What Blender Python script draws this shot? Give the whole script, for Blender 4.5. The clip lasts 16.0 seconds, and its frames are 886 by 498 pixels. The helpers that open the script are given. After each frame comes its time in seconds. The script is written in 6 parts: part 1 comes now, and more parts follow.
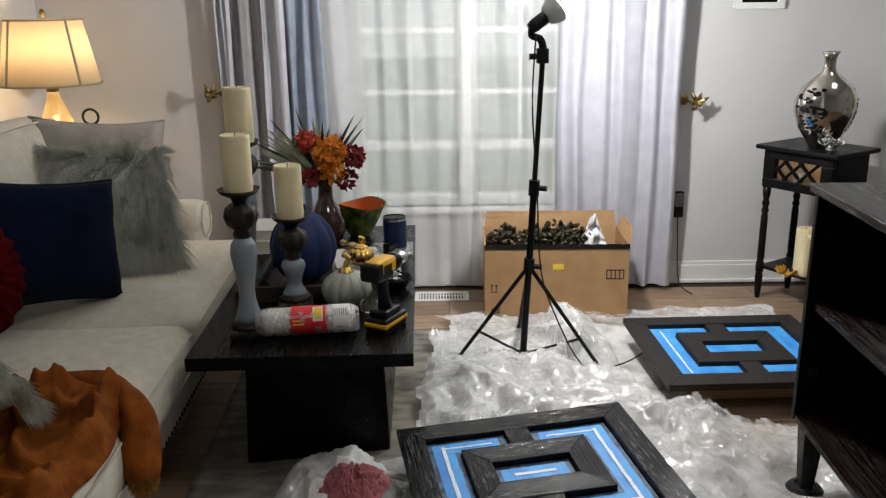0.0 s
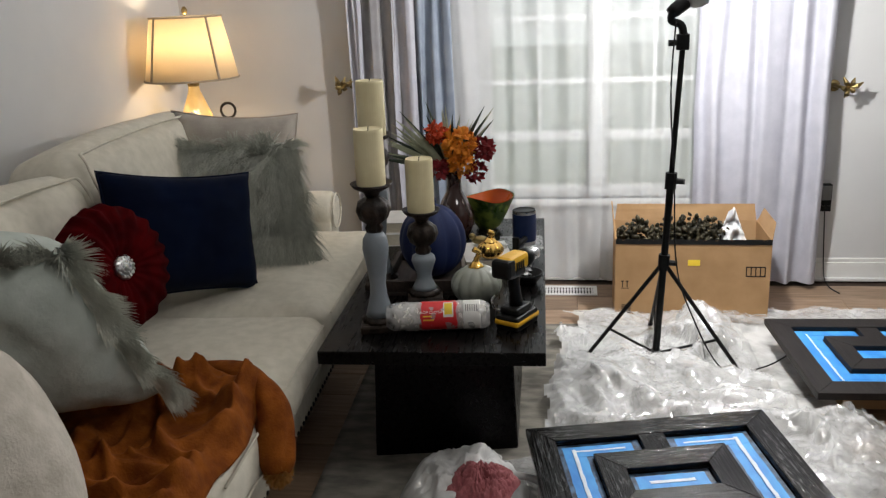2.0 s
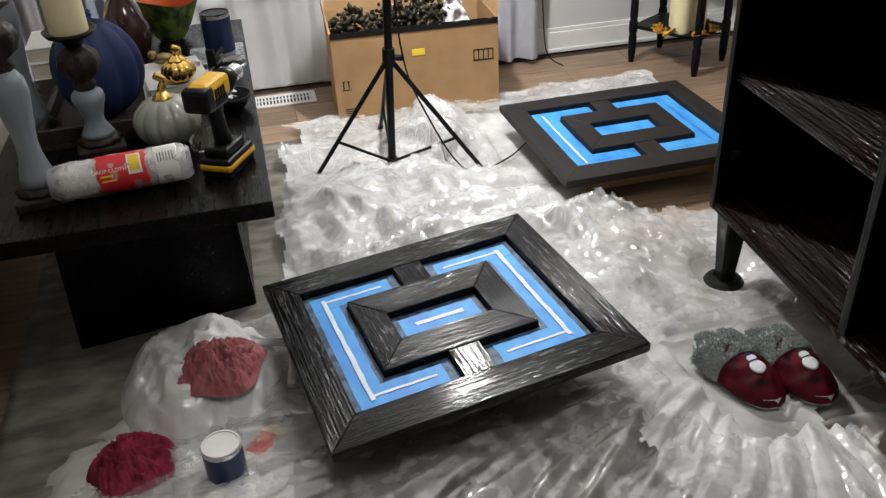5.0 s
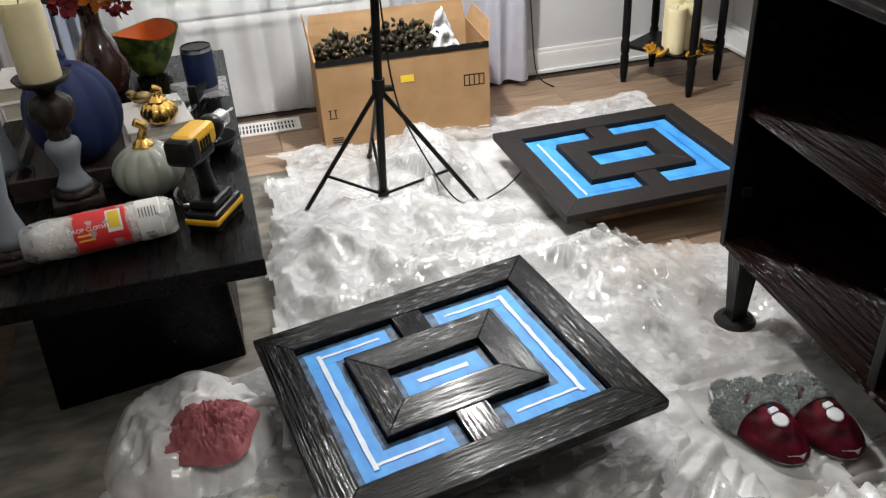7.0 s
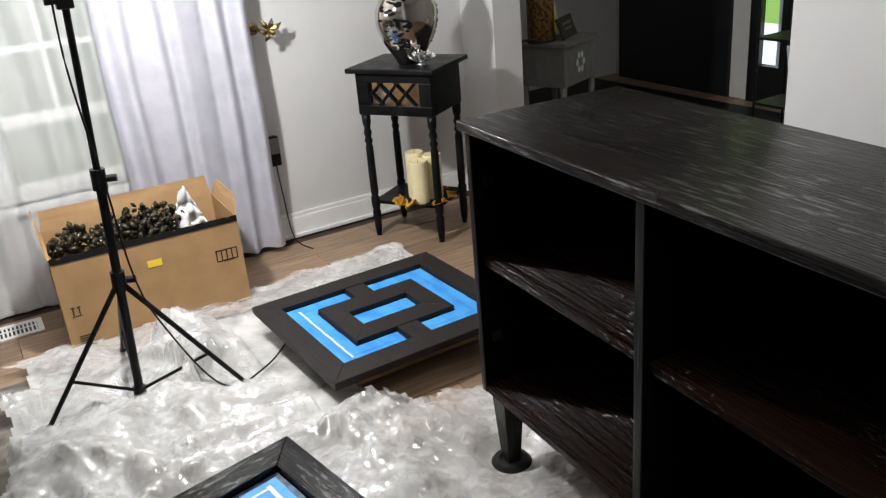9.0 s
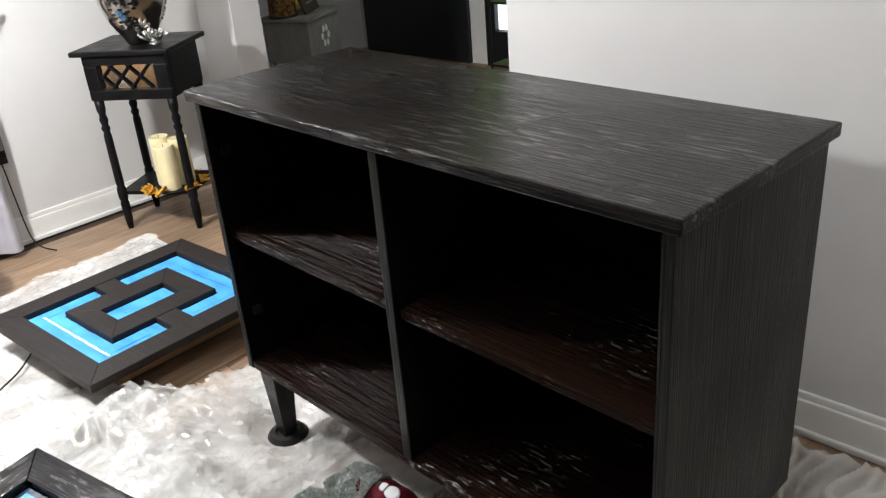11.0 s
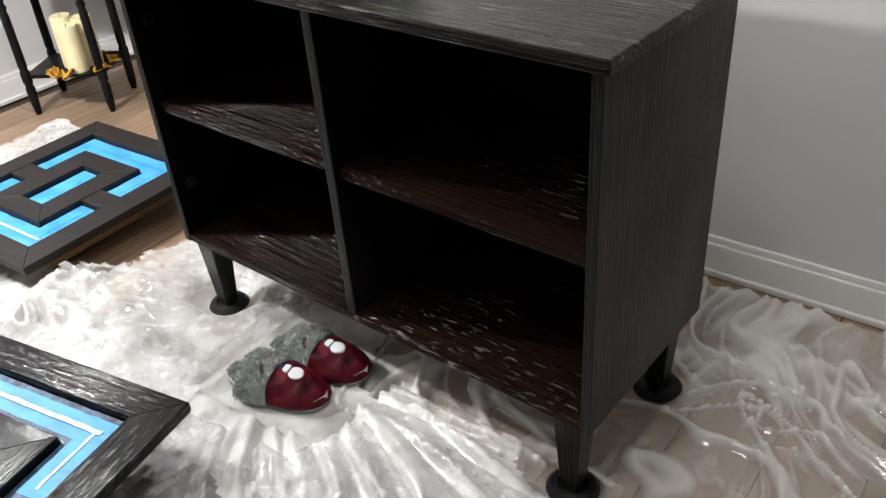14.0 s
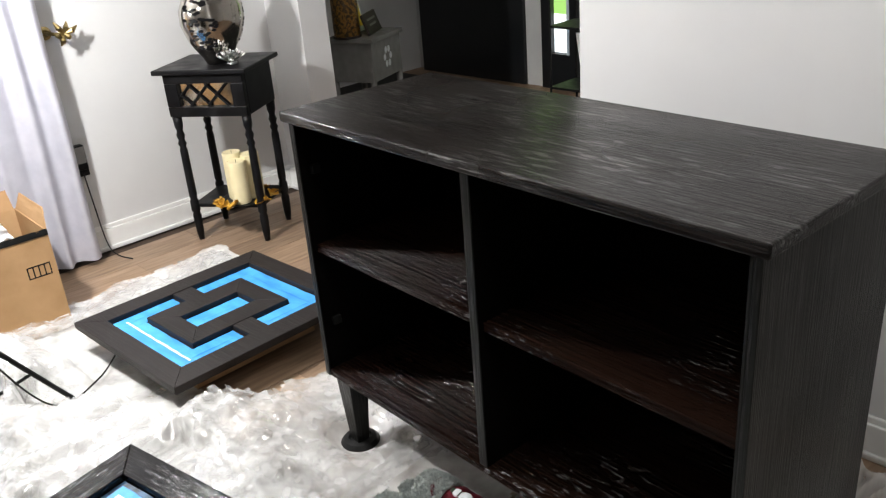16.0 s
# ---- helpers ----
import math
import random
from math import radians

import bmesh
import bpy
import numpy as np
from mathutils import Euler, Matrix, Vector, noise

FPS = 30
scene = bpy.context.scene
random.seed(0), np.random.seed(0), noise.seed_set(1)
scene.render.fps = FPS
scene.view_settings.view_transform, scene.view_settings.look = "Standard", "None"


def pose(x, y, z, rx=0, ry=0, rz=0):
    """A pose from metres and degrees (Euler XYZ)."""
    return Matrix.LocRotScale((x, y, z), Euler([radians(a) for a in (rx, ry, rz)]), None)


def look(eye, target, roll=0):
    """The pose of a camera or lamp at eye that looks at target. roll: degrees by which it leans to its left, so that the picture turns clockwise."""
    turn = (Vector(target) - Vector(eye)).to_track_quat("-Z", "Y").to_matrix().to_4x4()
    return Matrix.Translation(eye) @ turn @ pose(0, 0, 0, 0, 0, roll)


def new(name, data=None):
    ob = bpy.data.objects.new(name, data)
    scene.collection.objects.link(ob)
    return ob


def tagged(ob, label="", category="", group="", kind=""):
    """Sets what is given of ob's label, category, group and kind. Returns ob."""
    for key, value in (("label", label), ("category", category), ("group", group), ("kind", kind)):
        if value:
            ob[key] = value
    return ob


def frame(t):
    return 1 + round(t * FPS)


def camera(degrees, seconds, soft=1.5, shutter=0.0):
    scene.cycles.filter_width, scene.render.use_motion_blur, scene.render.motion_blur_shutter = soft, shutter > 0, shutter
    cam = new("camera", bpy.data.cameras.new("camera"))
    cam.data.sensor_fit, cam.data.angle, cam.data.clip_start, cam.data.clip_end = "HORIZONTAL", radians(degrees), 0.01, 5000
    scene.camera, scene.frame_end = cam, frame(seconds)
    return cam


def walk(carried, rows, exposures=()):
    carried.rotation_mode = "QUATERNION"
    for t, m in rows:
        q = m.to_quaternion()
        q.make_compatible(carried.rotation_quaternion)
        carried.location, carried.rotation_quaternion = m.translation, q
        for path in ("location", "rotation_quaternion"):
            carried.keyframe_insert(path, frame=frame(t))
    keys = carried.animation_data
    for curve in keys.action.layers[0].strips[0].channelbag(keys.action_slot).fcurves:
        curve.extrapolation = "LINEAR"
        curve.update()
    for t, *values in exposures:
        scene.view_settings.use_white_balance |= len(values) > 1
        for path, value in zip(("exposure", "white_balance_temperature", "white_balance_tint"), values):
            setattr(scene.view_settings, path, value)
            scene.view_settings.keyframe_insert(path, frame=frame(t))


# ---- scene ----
cam = camera(55.5, 16.0, soft=1.3)
PATH = [
    (0, (0.333, 0.173, 1.419), (0.396, 2.092, 0.857), -0.8),
    (0.5, (0.315, 0.179, 1.419), (0.122, 2.091, 0.866), -1.1),
    (1, (0.306, 0.176, 1.425), (-0.016, 2.069, 0.868), -1.9),
    (1.5, (0.294, 0.185, 1.436), (-0.058, 2.072, 0.874), -2.3),
    (2, (0.296, 0.231, 1.424), (0.076, 2.133, 0.843), -2.5),
    (2.5, (0.305, 0.301, 1.4), (0.292, 2.208, 0.795), -3.0),
    (3, (0.295, 0.354, 1.391), (0.504, 2.235, 0.744), -3.1),
    (3.5, (0.286, 0.396, 1.369), (0.6, 2.207, 0.579), -4.4),
    (3.7, (0.284, 0.414, 1.365), (0.629, 2.193, 0.517), -4.3),
    (6, (0.323, 0.821, 1.316), (0.711, 2.447, 0.218), -3.1),
    (6.5, (0.293, 0.802, 1.313), (0.673, 2.427, 0.21), -3.8),
    (7, (0.303, 0.836, 1.365), (0.733, 2.484, 0.317), -3.5),
    (7.5, (0.324, 0.846, 1.392), (0.828, 2.587, 0.546), -4.7),
    (8, (0.346, 0.846, 1.406), (1.004, 2.573, 0.641), -4.4),
    (8.5, (0.397, 0.845, 1.405), (1.227, 2.499, 0.648), -4.4),
    (9, (0.422, 0.849, 1.401), (1.369, 2.43, 0.625), -4.9),
    (9.5, (0.454, 0.835, 1.391), (1.501, 2.341, 0.594), -5.0),
    (10, (0.472, 0.824, 1.385), (1.629, 2.227, 0.555), -4.7),
    (10.2, (0.479, 0.819, 1.375), (1.678, 2.183, 0.538), -4.7),
    (12.3, (0.401, 0.775, 1.335), (1.797, 1.821, 0.357), -4.4),
    (12.5, (0.393, 0.776, 1.329), (1.758, 1.804, 0.289), -4.6),
    (13, (0.372, 0.777, 1.316), (1.677, 1.771, 0.173), -4.9),
    (13.5, (0.359, 0.773, 1.317), (1.65, 1.754, 0.146), -4.9),
    (14, (0.362, 0.777, 1.34), (1.694, 1.782, 0.239), -4.6),
    (14.5, (0.342, 0.783, 1.376), (1.749, 1.856, 0.445), -3.8),
    (15, (0.339, 0.792, 1.385), (1.711, 1.983, 0.55), -3.8),
    (15.5, (0.332, 0.795, 1.395), (1.639, 2.081, 0.594), -4.8),
    (16, (0.344, 0.803, 1.394), (1.619, 2.115, 0.586), -4.7),
]
EXPOSURES = [(0, -0.34), (1.0, -0.28), (1.5, -0.08), (2.1, -0.2), (2.5, -0.22), (3.0, -0.12), (3.5, -0.02), (6, -0.05), (7, 0.12), (8, -0.08), (9, -0.06), (10, 0.08), (12.5, 1.12), (13, 0.74), (14, 0.68), (14.5, 0.94), (15, 0.66), (15.5, 0.52), (16, 0.52)]
walk(cam, [(t, look(eye, target, roll)) for t, eye, target, roll in PATH], EXPOSURES)

# ---- world and lights ----
WALLS = pose(0, 0, 0, 0, 0, -2)          # the walls' own direction
world = bpy.data.worlds.new("world")
scene.world = world
world.use_nodes = True
wn = world.node_tree.nodes
sky = wn.new("ShaderNodeTexSky")
sky.sky_type, sky.sun_disc, sky.sun_elevation, sky.sun_rotation = "NISHITA", False, radians(35), radians(200)
wn["Background"].inputs[1].default_value = 0.08
world.node_tree.links.new(sky.outputs[0], wn["Background"].inputs[0])


def lamp(name, kind, energy, color, m, **more):
    data = bpy.data.lights.new(name, kind)
    data.energy, data.color = energy, color
    if "radius" in more:
        data.shadow_soft_size = more["radius"]
    if "size" in more:
        data.shape, data.size, data.size_y = "RECTANGLE", more["size"][0], more["size"][1]
    ob = new(name, data)
    ob.matrix_world = m
    return ob


lamp("work_light_bulb", "POINT", 96, (1.0, 0.985, 0.965), pose(0.932, 3.365, 1.44), radius=0.035)
lamp("table_lamp_bulb", "POINT", 5.4, (1.0, 0.76, 0.50), pose(-1.25, 3.985, 1.271), radius=0.035)
# small light added inside the table lamp's glass base to make it glow
lamp("base_glow_light", "POINT", 0.8, (1.0, 0.70, 0.36), pose(-1.25, 3.985, 0.876), radius=0.02)
lamp("window_light", "AREA", 3, (0.86, 0.94, 1.0), WALLS @ pose(0.42, 4.44, 1.2, -90, 0, 0), size=(1.2, 1.5))
# unseen lamp added to brighten the hall
lamp("hall_fill_light", "AREA", 4, (1.0, 0.95, 0.9), pose(3.3, 3.0, 2.4), size=(0.4, 0.4))
# unseen overhead fill, added to lift the sofa, floor and east wall
lamp("room_fill_light", "AREA", 13.5, (1.0, 0.975, 0.94), pose(1.0, 1.3, 2.42), size=(0.5, 0.5))


# ---- materials ----
def ramp(nt, src, stops):
    r = nt.nodes.new("ShaderNodeValToRGB")
    while len(r.color_ramp.elements) < len(stops):
        r.color_ramp.elements.new(0.5)
    for e, (p, c) in zip(r.color_ramp.elements, stops):
        e.position, e.color = p, (*c, 1) if len(c) == 3 else c
    nt.links.new(src, r.inputs[0])
    return r.outputs[0]


def material(name, c1, c2=None, rough=0.5, metal=0.0, scale=20.0, stretch=(1, 1, 1), bump=0.15, detail=6, rough2=None,
             spec=0.5, bump_scale=None, dist=0.002, sheen=0.0, coat=0.0, fine=None, low=0.35, high=0.65):
    """A principled material whose colour, roughness and relief vary with a stretched noise."""
    m = bpy.data.materials.new(name)
    m.use_nodes = True
    nt = m.node_tree
    b = nt.nodes["Principled BSDF"]
    tc, mp = nt.nodes.new("ShaderNodeTexCoord"), nt.nodes.new("ShaderNodeMapping")
    mp.inputs["Scale"].default_value = stretch
    nt.links.new(tc.outputs["Object"], mp.inputs[0])
    n = nt.nodes.new("ShaderNodeTexNoise")
    n.inputs["Scale"].default_value, n.inputs["Detail"].default_value = scale, detail
    nt.links.new(mp.outputs[0], n.inputs[0])
    c2 = c2 or tuple(min(1, v * 0.8) for v in c1)
    nt.links.new(ramp(nt, n.outputs[0], [(low, c1), (high, c2)]), b.inputs["Base Color"])
    r2 = rough2 if rough2 is not None else min(1, rough + 0.12)
    mr = nt.nodes.new("ShaderNodeMapRange")
    mr.inputs[1].default_value, mr.inputs[2].default_value, mr.inputs[3].default_value, mr.inputs[4].default_value = 0.3, 0.7, rough, r2
    nt.links.new(n.outputs[0], mr.inputs[0])
    nt.links.new(mr.outputs[0], b.inputs["Roughness"])
    b.inputs["Metallic"].default_value, b.inputs["Specular IOR Level"].default_value = metal, spec
    b.inputs["Sheen Weight"].default_value, b.inputs["Coat Weight"].default_value = sheen, coat
    if bump:
        f = nt.nodes.new("ShaderNodeTexNoise")
        f.inputs["Scale"].default_value, f.inputs["Detail"].default_value = bump_scale or scale * 2, 5
        nt.links.new(mp.outputs[0], f.inputs[0])
        bp = nt.nodes.new("ShaderNodeBump")
        bp.inputs["Strength"].default_value, bp.inputs["Distance"].default_value = bump, dist
        nt.links.new(f.outputs[0], bp.inputs["Height"])
        nt.links.new(bp.outputs[0], b.inputs["Normal"])
    return m


def oak(name, c1, c2, axis, rough=0.26, rough2=0.42, spec=0.4, pores=0.0012, glint=0.0, runs=(7.0, 130.0)):
    """Painted open-grain oak: long fine pores pressed into a glossy dark film, with a slow cathedral figure."""
    m = bpy.data.materials.new(name)
    m.use_nodes = True
    nt = m.node_tree
    b = nt.nodes["Principled BSDF"]
    tc = nt.nodes.new("ShaderNodeTexCoord")

    def mapped(along, across):
        mp = nt.nodes.new("ShaderNodeMapping")
        mp.inputs["Scale"].default_value = [along if i == axis else across for i in range(3)]
        nt.links.new(tc.outputs["Object"], mp.inputs[0])
        return mp.outputs[0]

    def tex(vec, scale, detail, distort=0.0):
        n = nt.nodes.new("ShaderNodeTexNoise")
        n.inputs["Scale"].default_value, n.inputs["Detail"].default_value, n.inputs["Distortion"].default_value = scale, detail, distort
        nt.links.new(vec, n.inputs[0])
        return n.outputs[0]
    fine = tex(mapped(5.0, 190.0), 1.0, 4)
    slow = tex(mapped(1.4, 9.0), 1.0, 3, 0.6)
    patch = tex(mapped(2.5, 3.5), 1.0, 2)
    pore = ramp(nt, fine, [(0.40, (0, 0, 0)), (0.56, (1, 1, 1))])
    mix = nt.nodes.new("ShaderNodeMath")
    mix.operation = "MULTIPLY"
    nt.links.new(pore, mix.inputs[0])
    nt.links.new(ramp(nt, slow, [(0.30, (0.25, 0.25, 0.25)), (0.65, (1, 1, 1))]), mix.inputs[1])
    nt.links.new(ramp(nt, mix.outputs[0], [(0.0, c2), (1.0, c1)]), b.inputs["Base Color"])
    mr = nt.nodes.new("ShaderNodeMapRange")
    mr.inputs[1].default_value, mr.inputs[2].default_value, mr.inputs[3].default_value, mr.inputs[4].default_value = 0.35, 0.65, rough, rough2
    nt.links.new(patch, mr.inputs[0])
    nt.links.new(mr.outputs[0], b.inputs["Roughness"])
    # thick runs of varnish along some of the grain shine more than the film round them
    streak = tex(mapped(*runs), 1.0, 3)
    mask = tex(mapped(3.0, 5.0), 1.0, 2)
    both = nt.nodes.new("ShaderNodeMath")
    both.operation = "MULTIPLY"
    nt.links.new(ramp(nt, streak, [(0.56, (0, 0, 0)), (0.66, (1, 1, 1))]), both.inputs[0])
    nt.links.new(ramp(nt, mask, [(0.42, (0, 0, 0)), (0.60, (1, 1, 1))]), both.inputs[1])
    sp = nt.nodes.new("ShaderNodeMapRange")
    sp.inputs[3].default_value, sp.inputs[4].default_value = spec, spec + glint
    nt.links.new(both.outputs[0], sp.inputs[0])
    nt.links.new(sp.outputs[0], b.inputs["Specular IOR Level"])
    bp = nt.nodes.new("ShaderNodeBump")
    bp.inputs["Strength"].default_value, bp.inputs["Distance"].default_value = 0.9, pores
    nt.links.new(mix.outputs[0], bp.inputs["Height"])
    nt.links.new(bp.outputs[0], b.inputs["Normal"])
    return m


def glow(name, color, strength):
    m = bpy.data.materials.new(name)
    m.use_nodes = True
    b = m.node_tree.nodes["Principled BSDF"]
    b.inputs["Base Color"].default_value = (*color, 1)
    b.inputs["Emission Color"].default_value, b.inputs["Emission Strength"].default_value = (*color, 1), strength
    return m


def sheer(name, color, clear, gloss=0.0, rough=0.2, bump=0.0, bscale=30, trans=0.6, clear2=None, gather=None):
    """A thin see-through sheet: part clear, part diffuse and translucent, with some gloss."""
    m = bpy.data.materials.new(name)
    m.use_nodes = True
    nt = m.node_tree
    nt.nodes.remove(nt.nodes["Principled BSDF"])
    out = nt.nodes["Material Output"]
    t, d, tr, g = [nt.nodes.new("ShaderNodeBsdf" + k) for k in ("Transparent", "Diffuse", "Translucent", "Glossy")]
    d.inputs[0].default_value = tr.inputs[0].default_value = (*color, 1)
    g.inputs["Roughness"].default_value = rough
    tc = nt.nodes.new("ShaderNodeTexCoord")
    n = nt.nodes.new("ShaderNodeTexNoise")
    n.inputs["Scale"].default_value, n.inputs["Detail"].default_value = bscale, 8
    nt.links.new(tc.outputs["Object"], n.inputs[0])
    if bump:
        bp = nt.nodes.new("ShaderNodeBump")
        bp.inputs["Strength"].default_value, bp.inputs["Distance"].default_value = bump, 0.01
        nt.links.new(n.outputs[0], bp.inputs["Height"])
        for q in (d, tr, g):
            nt.links.new(bp.outputs[0], q.inputs["Normal"])

    def mix(f, a, b):
        x = nt.nodes.new("ShaderNodeMixShader")
        if isinstance(f, float):
            x.inputs[0].default_value = f
        else:
            nt.links.new(f, x.inputs[0])
        nt.links.new(a.outputs[0], x.inputs[1])
        nt.links.new(b.outputs[0], x.inputs[2])
        return x
    body = mix(trans, d, tr)
    mr = nt.nodes.new("ShaderNodeMapRange")
    mr.inputs[1].default_value, mr.inputs[2].default_value = 0.35, 0.65
    mr.inputs[3].default_value, mr.inputs[4].default_value = clear, clear if clear2 is None else clear2
    nt.links.new(n.outputs[0], mr.inputs[0])
    clearness = mr.outputs[0]
    if gather:
        # where the film is drawn up into folds it lies several layers thick
        sx, gz, mu = nt.nodes.new("ShaderNodeSeparateXYZ"), nt.nodes.new("ShaderNodeMapRange"), nt.nodes.new("ShaderNodeMath")
        nt.links.new(tc.outputs["Object"], sx.inputs[0])
        nt.links.new(sx.outputs["Z"], gz.inputs[0])
        gz.inputs[1].default_value, gz.inputs[2].default_value, gz.inputs[3].default_value, gz.inputs[4].default_value = gather[0], gather[1], 1.0, gather[2]
        mu.operation = "MULTIPLY"
        nt.links.new(clearness, mu.inputs[0])
        nt.links.new(gz.outputs[0], mu.inputs[1])
        clearness = mu.outputs[0]
    film = mix(clearness, body, t)
    nt.links.new((mix(gloss, film, g) if gloss else film).outputs[0], out.inputs[0])
    return m


M = {}
M["wall"] = material("wall_paint", (0.60, 0.60, 0.60), (0.565, 0.565, 0.57), 0.55, scale=3, bump=0.06, bump_scale=220, dist=0.001)
M["ceiling"] = material("ceiling_paint", (0.75, 0.75, 0.74), (0.7, 0.7, 0.69), 0.8, scale=4, bump=0.1, bump_scale=150)
M["trim"] = material("white_trim", (0.78, 0.78, 0.77), (0.72, 0.72, 0.71), 0.35, scale=8, bump=0.04)
M["plank"] = material("oak_plank", (0.33, 0.225, 0.15), (0.22, 0.145, 0.093), 0.38, scale=6, stretch=(1, 9, 9), bump=0.12, bump_scale=14)
M["subfloor"] = material("floor_joint", (0.05, 0.03, 0.02), None, 0.8, scale=20)
M["rug"] = material("woven_rug", (0.30, 0.28, 0.24), (0.15, 0.14, 0.125), 0.95, scale=9, stretch=(1, 2.5, 1), bump=0.6, bump_scale=180, dist=0.004, spec=0.1, detail=9)
M["black_wood"] = oak("black_stained_oak", (0.0030, 0.0026, 0.0025), (0.009, 0.007, 0.0065), 1, 0.22, 0.34, 0.16, 0.0006, 0.25)
M["black_wood_x"] = oak("black_stained_oak_cross", (0.0030, 0.0026, 0.0025), (0.009, 0.007, 0.0065), 0, 0.22, 0.34, 0.16, 0.0006, 0.25)
M["wet_oak"] = oak("wet_black_oak", (0.0020, 0.0018, 0.0018), (0.006, 0.005, 0.0045), 1, 0.15, 0.25, 0.17, 0.0011, 1.2, (30.0, 170.0))
M["wet_oak_x"] = oak("wet_black_oak_cross", (0.0020, 0.0018, 0.0018), (0.006, 0.005, 0.0045), 0, 0.15, 0.25, 0.17, 0.0011, 1.2, (30.0, 170.0))
M["black_wood_z"] = oak("black_stained_oak_upright", (0.008, 0.0082, 0.0072), (0.002, 0.002, 0.0018), 2, 0.30, 0.44, 0.22, 0.0006, 0.3)
# black wood with the cabinet's inner shade put into colour and low gloss
M["inside_wood"] = material("shaded_black_wood", (0.0012, 0.001, 0.001), (0.003, 0.0025, 0.002), 0.6, scale=9, stretch=(14, 1.1, 14), bump=0.3, dist=0.001, spec=0.03)
M["top_wood"] = oak("black_stained_oak_top", (0.0030, 0.0026, 0.0025), (0.010, 0.0078, 0.007), 1, 0.20, 0.30, 0.17, 0.0010, 1.7, (13.0, 120.0))
M["shelf_wood"] = oak("brown_black_shelf", (0.004, 0.0021, 0.0015), (0.013, 0.0062, 0.0042), 1, 0.16, 0.26, 0.04, 0.0026, 2.4, (34.0, 120.0))
M["matt_black"] = oak("matt_black_oak", (0.010, 0.008, 0.0075), (0.018, 0.014, 0.013), 1, 0.5, 0.6, 0.3, 0.0006)
M["table_black"] = material("espresso_table", (0.002, 0.0018, 0.0018), (0.005, 0.0042, 0.004), 0.24, scale=12, stretch=(10, 1, 10), spec=0.10, bump=0.03, rough2=0.34)
M["black_paint"] = material("black_paint", (0.004, 0.004, 0.0045), (0.008, 0.008, 0.009), 0.28, scale=18, spec=0.14, bump=0.12, rough2=0.45)
M["black_plastic"] = material("black_plastic", (0.005, 0.005, 0.005), (0.009, 0.009, 0.009), 0.4, spec=0.2, scale=60, bump=0.1)
M["black_metal"] = material("black_metal", (0.005, 0.005, 0.005), (0.01, 0.01, 0.01), 0.34, 0.2, spec=0.2, scale=40, bump=0.05)
M["blue_tape"] = material("blue_tape", (0.03, 0.24, 0.68), (0.07, 0.37, 0.80), 0.5, scale=24, stretch=(1, 0.4, 1), bump=0.5, bump_scale=45, dist=0.002)
M["tape_rim"] = material("painted_tape_edge", (0.008, 0.014, 0.03), (0.07, 0.15, 0.27), 0.5, scale=40, bump=0.4)
M["white_gap"] = material("bare_white_strip", (0.72, 0.80, 0.86), (0.60, 0.70, 0.80), 0.5, scale=30, bump=0.1)
M["linen"] = material("cream_linen", (0.66, 0.62, 0.525), (0.58, 0.545, 0.455), 0.9, scale=26, bump=0.5, bump_scale=420, dist=0.0015, sheen=0.06, spec=0.15)
M["linen_warm"] = material("taupe_pillow", (0.40, 0.36, 0.315), (0.33, 0.295, 0.26), 0.85, scale=18, bump=0.5, bump_scale=160, dist=0.003, sheen=0.06, spec=0.2)
M["chenille"] = material("beige_chenille", (0.50, 0.46, 0.40), (0.40, 0.365, 0.31), 0.85, scale=30, bump=0.5, bump_scale=170, dist=0.003, sheen=0.06, spec=0.2)
M["fur"] = material("grey_green_fur", (0.66, 0.67, 0.60), (0.46, 0.475, 0.42), 0.9, scale=40, stretch=(1, 1, 0.25), bump=0.8, bump_scale=110, dist=0.01, sheen=0.06, spec=0.2)
M["fur_base"] = material("silver_plush", (0.46, 0.50, 0.46), (0.38, 0.415, 0.375), 0.8, scale=15, bump=0.3, bump_scale=90, dist=0.004, sheen=0.06, spec=0.2)
M["navy"] = material("navy_velvet", (0.001, 0.0032, 0.013), (0.0018, 0.0055, 0.020), 0.9, scale=9, bump=0.15, bump_scale=240, sheen=0.025, spec=0.08)
M["red_velvet"] = material("red_velvet", (0.075, 0.0012, 0.002), (0.030, 0.0008, 0.0014), 0.85, scale=14, bump=0.2, bump_scale=200, sheen=0.0, spec=0.04)
M["rust"] = material("rust_plush", (0.235, 0.066, 0.006), (0.14, 0.034, 0.004), 0.85, scale=22, bump=0.5, bump_scale=160, dist=0.004, sheen=0.0, spec=0.15)
M["tan_fringe"] = material("tan_plush_fringe", (0.42, 0.22, 0.07), (0.30, 0.13, 0.03), 0.9, scale=30, bump=0.0, spec=0.1)
M["curtain"] = material("silver_satin_curtain", (0.44, 0.44, 0.495), (0.39, 0.39, 0.445), 0.42, scale=14, bump=0.2, bump_scale=40, dist=0.004, sheen=0.06)
M["curtain_blue"] = material("blue_grey_curtain", (0.25, 0.29, 0.36), (0.20, 0.235, 0.30), 0.5, scale=14, bump=0.15, bump_scale=60, sheen=0.2)
# darker copy of the satin: the fold's shade is put into the colour
M["curtain_side"] = material("shaded_satin_curtain", (0.30, 0.29, 0.30), (0.26, 0.25, 0.26), 0.55, scale=14, bump=0.15, bump_scale=60, sheen=0.2)
M["sheer"] = sheer("sheer_voile", (0.80, 0.81, 0.82), 0.54, trans=0.5, bscale=4, clear2=0.48)
M["plastic"] = sheer("plastic_drop_sheet", (0.80, 0.80, 0.79), 0.68, gloss=0.11, rough=0.11, bump=0.03, bscale=7, trans=0.10, clear2=0.16)
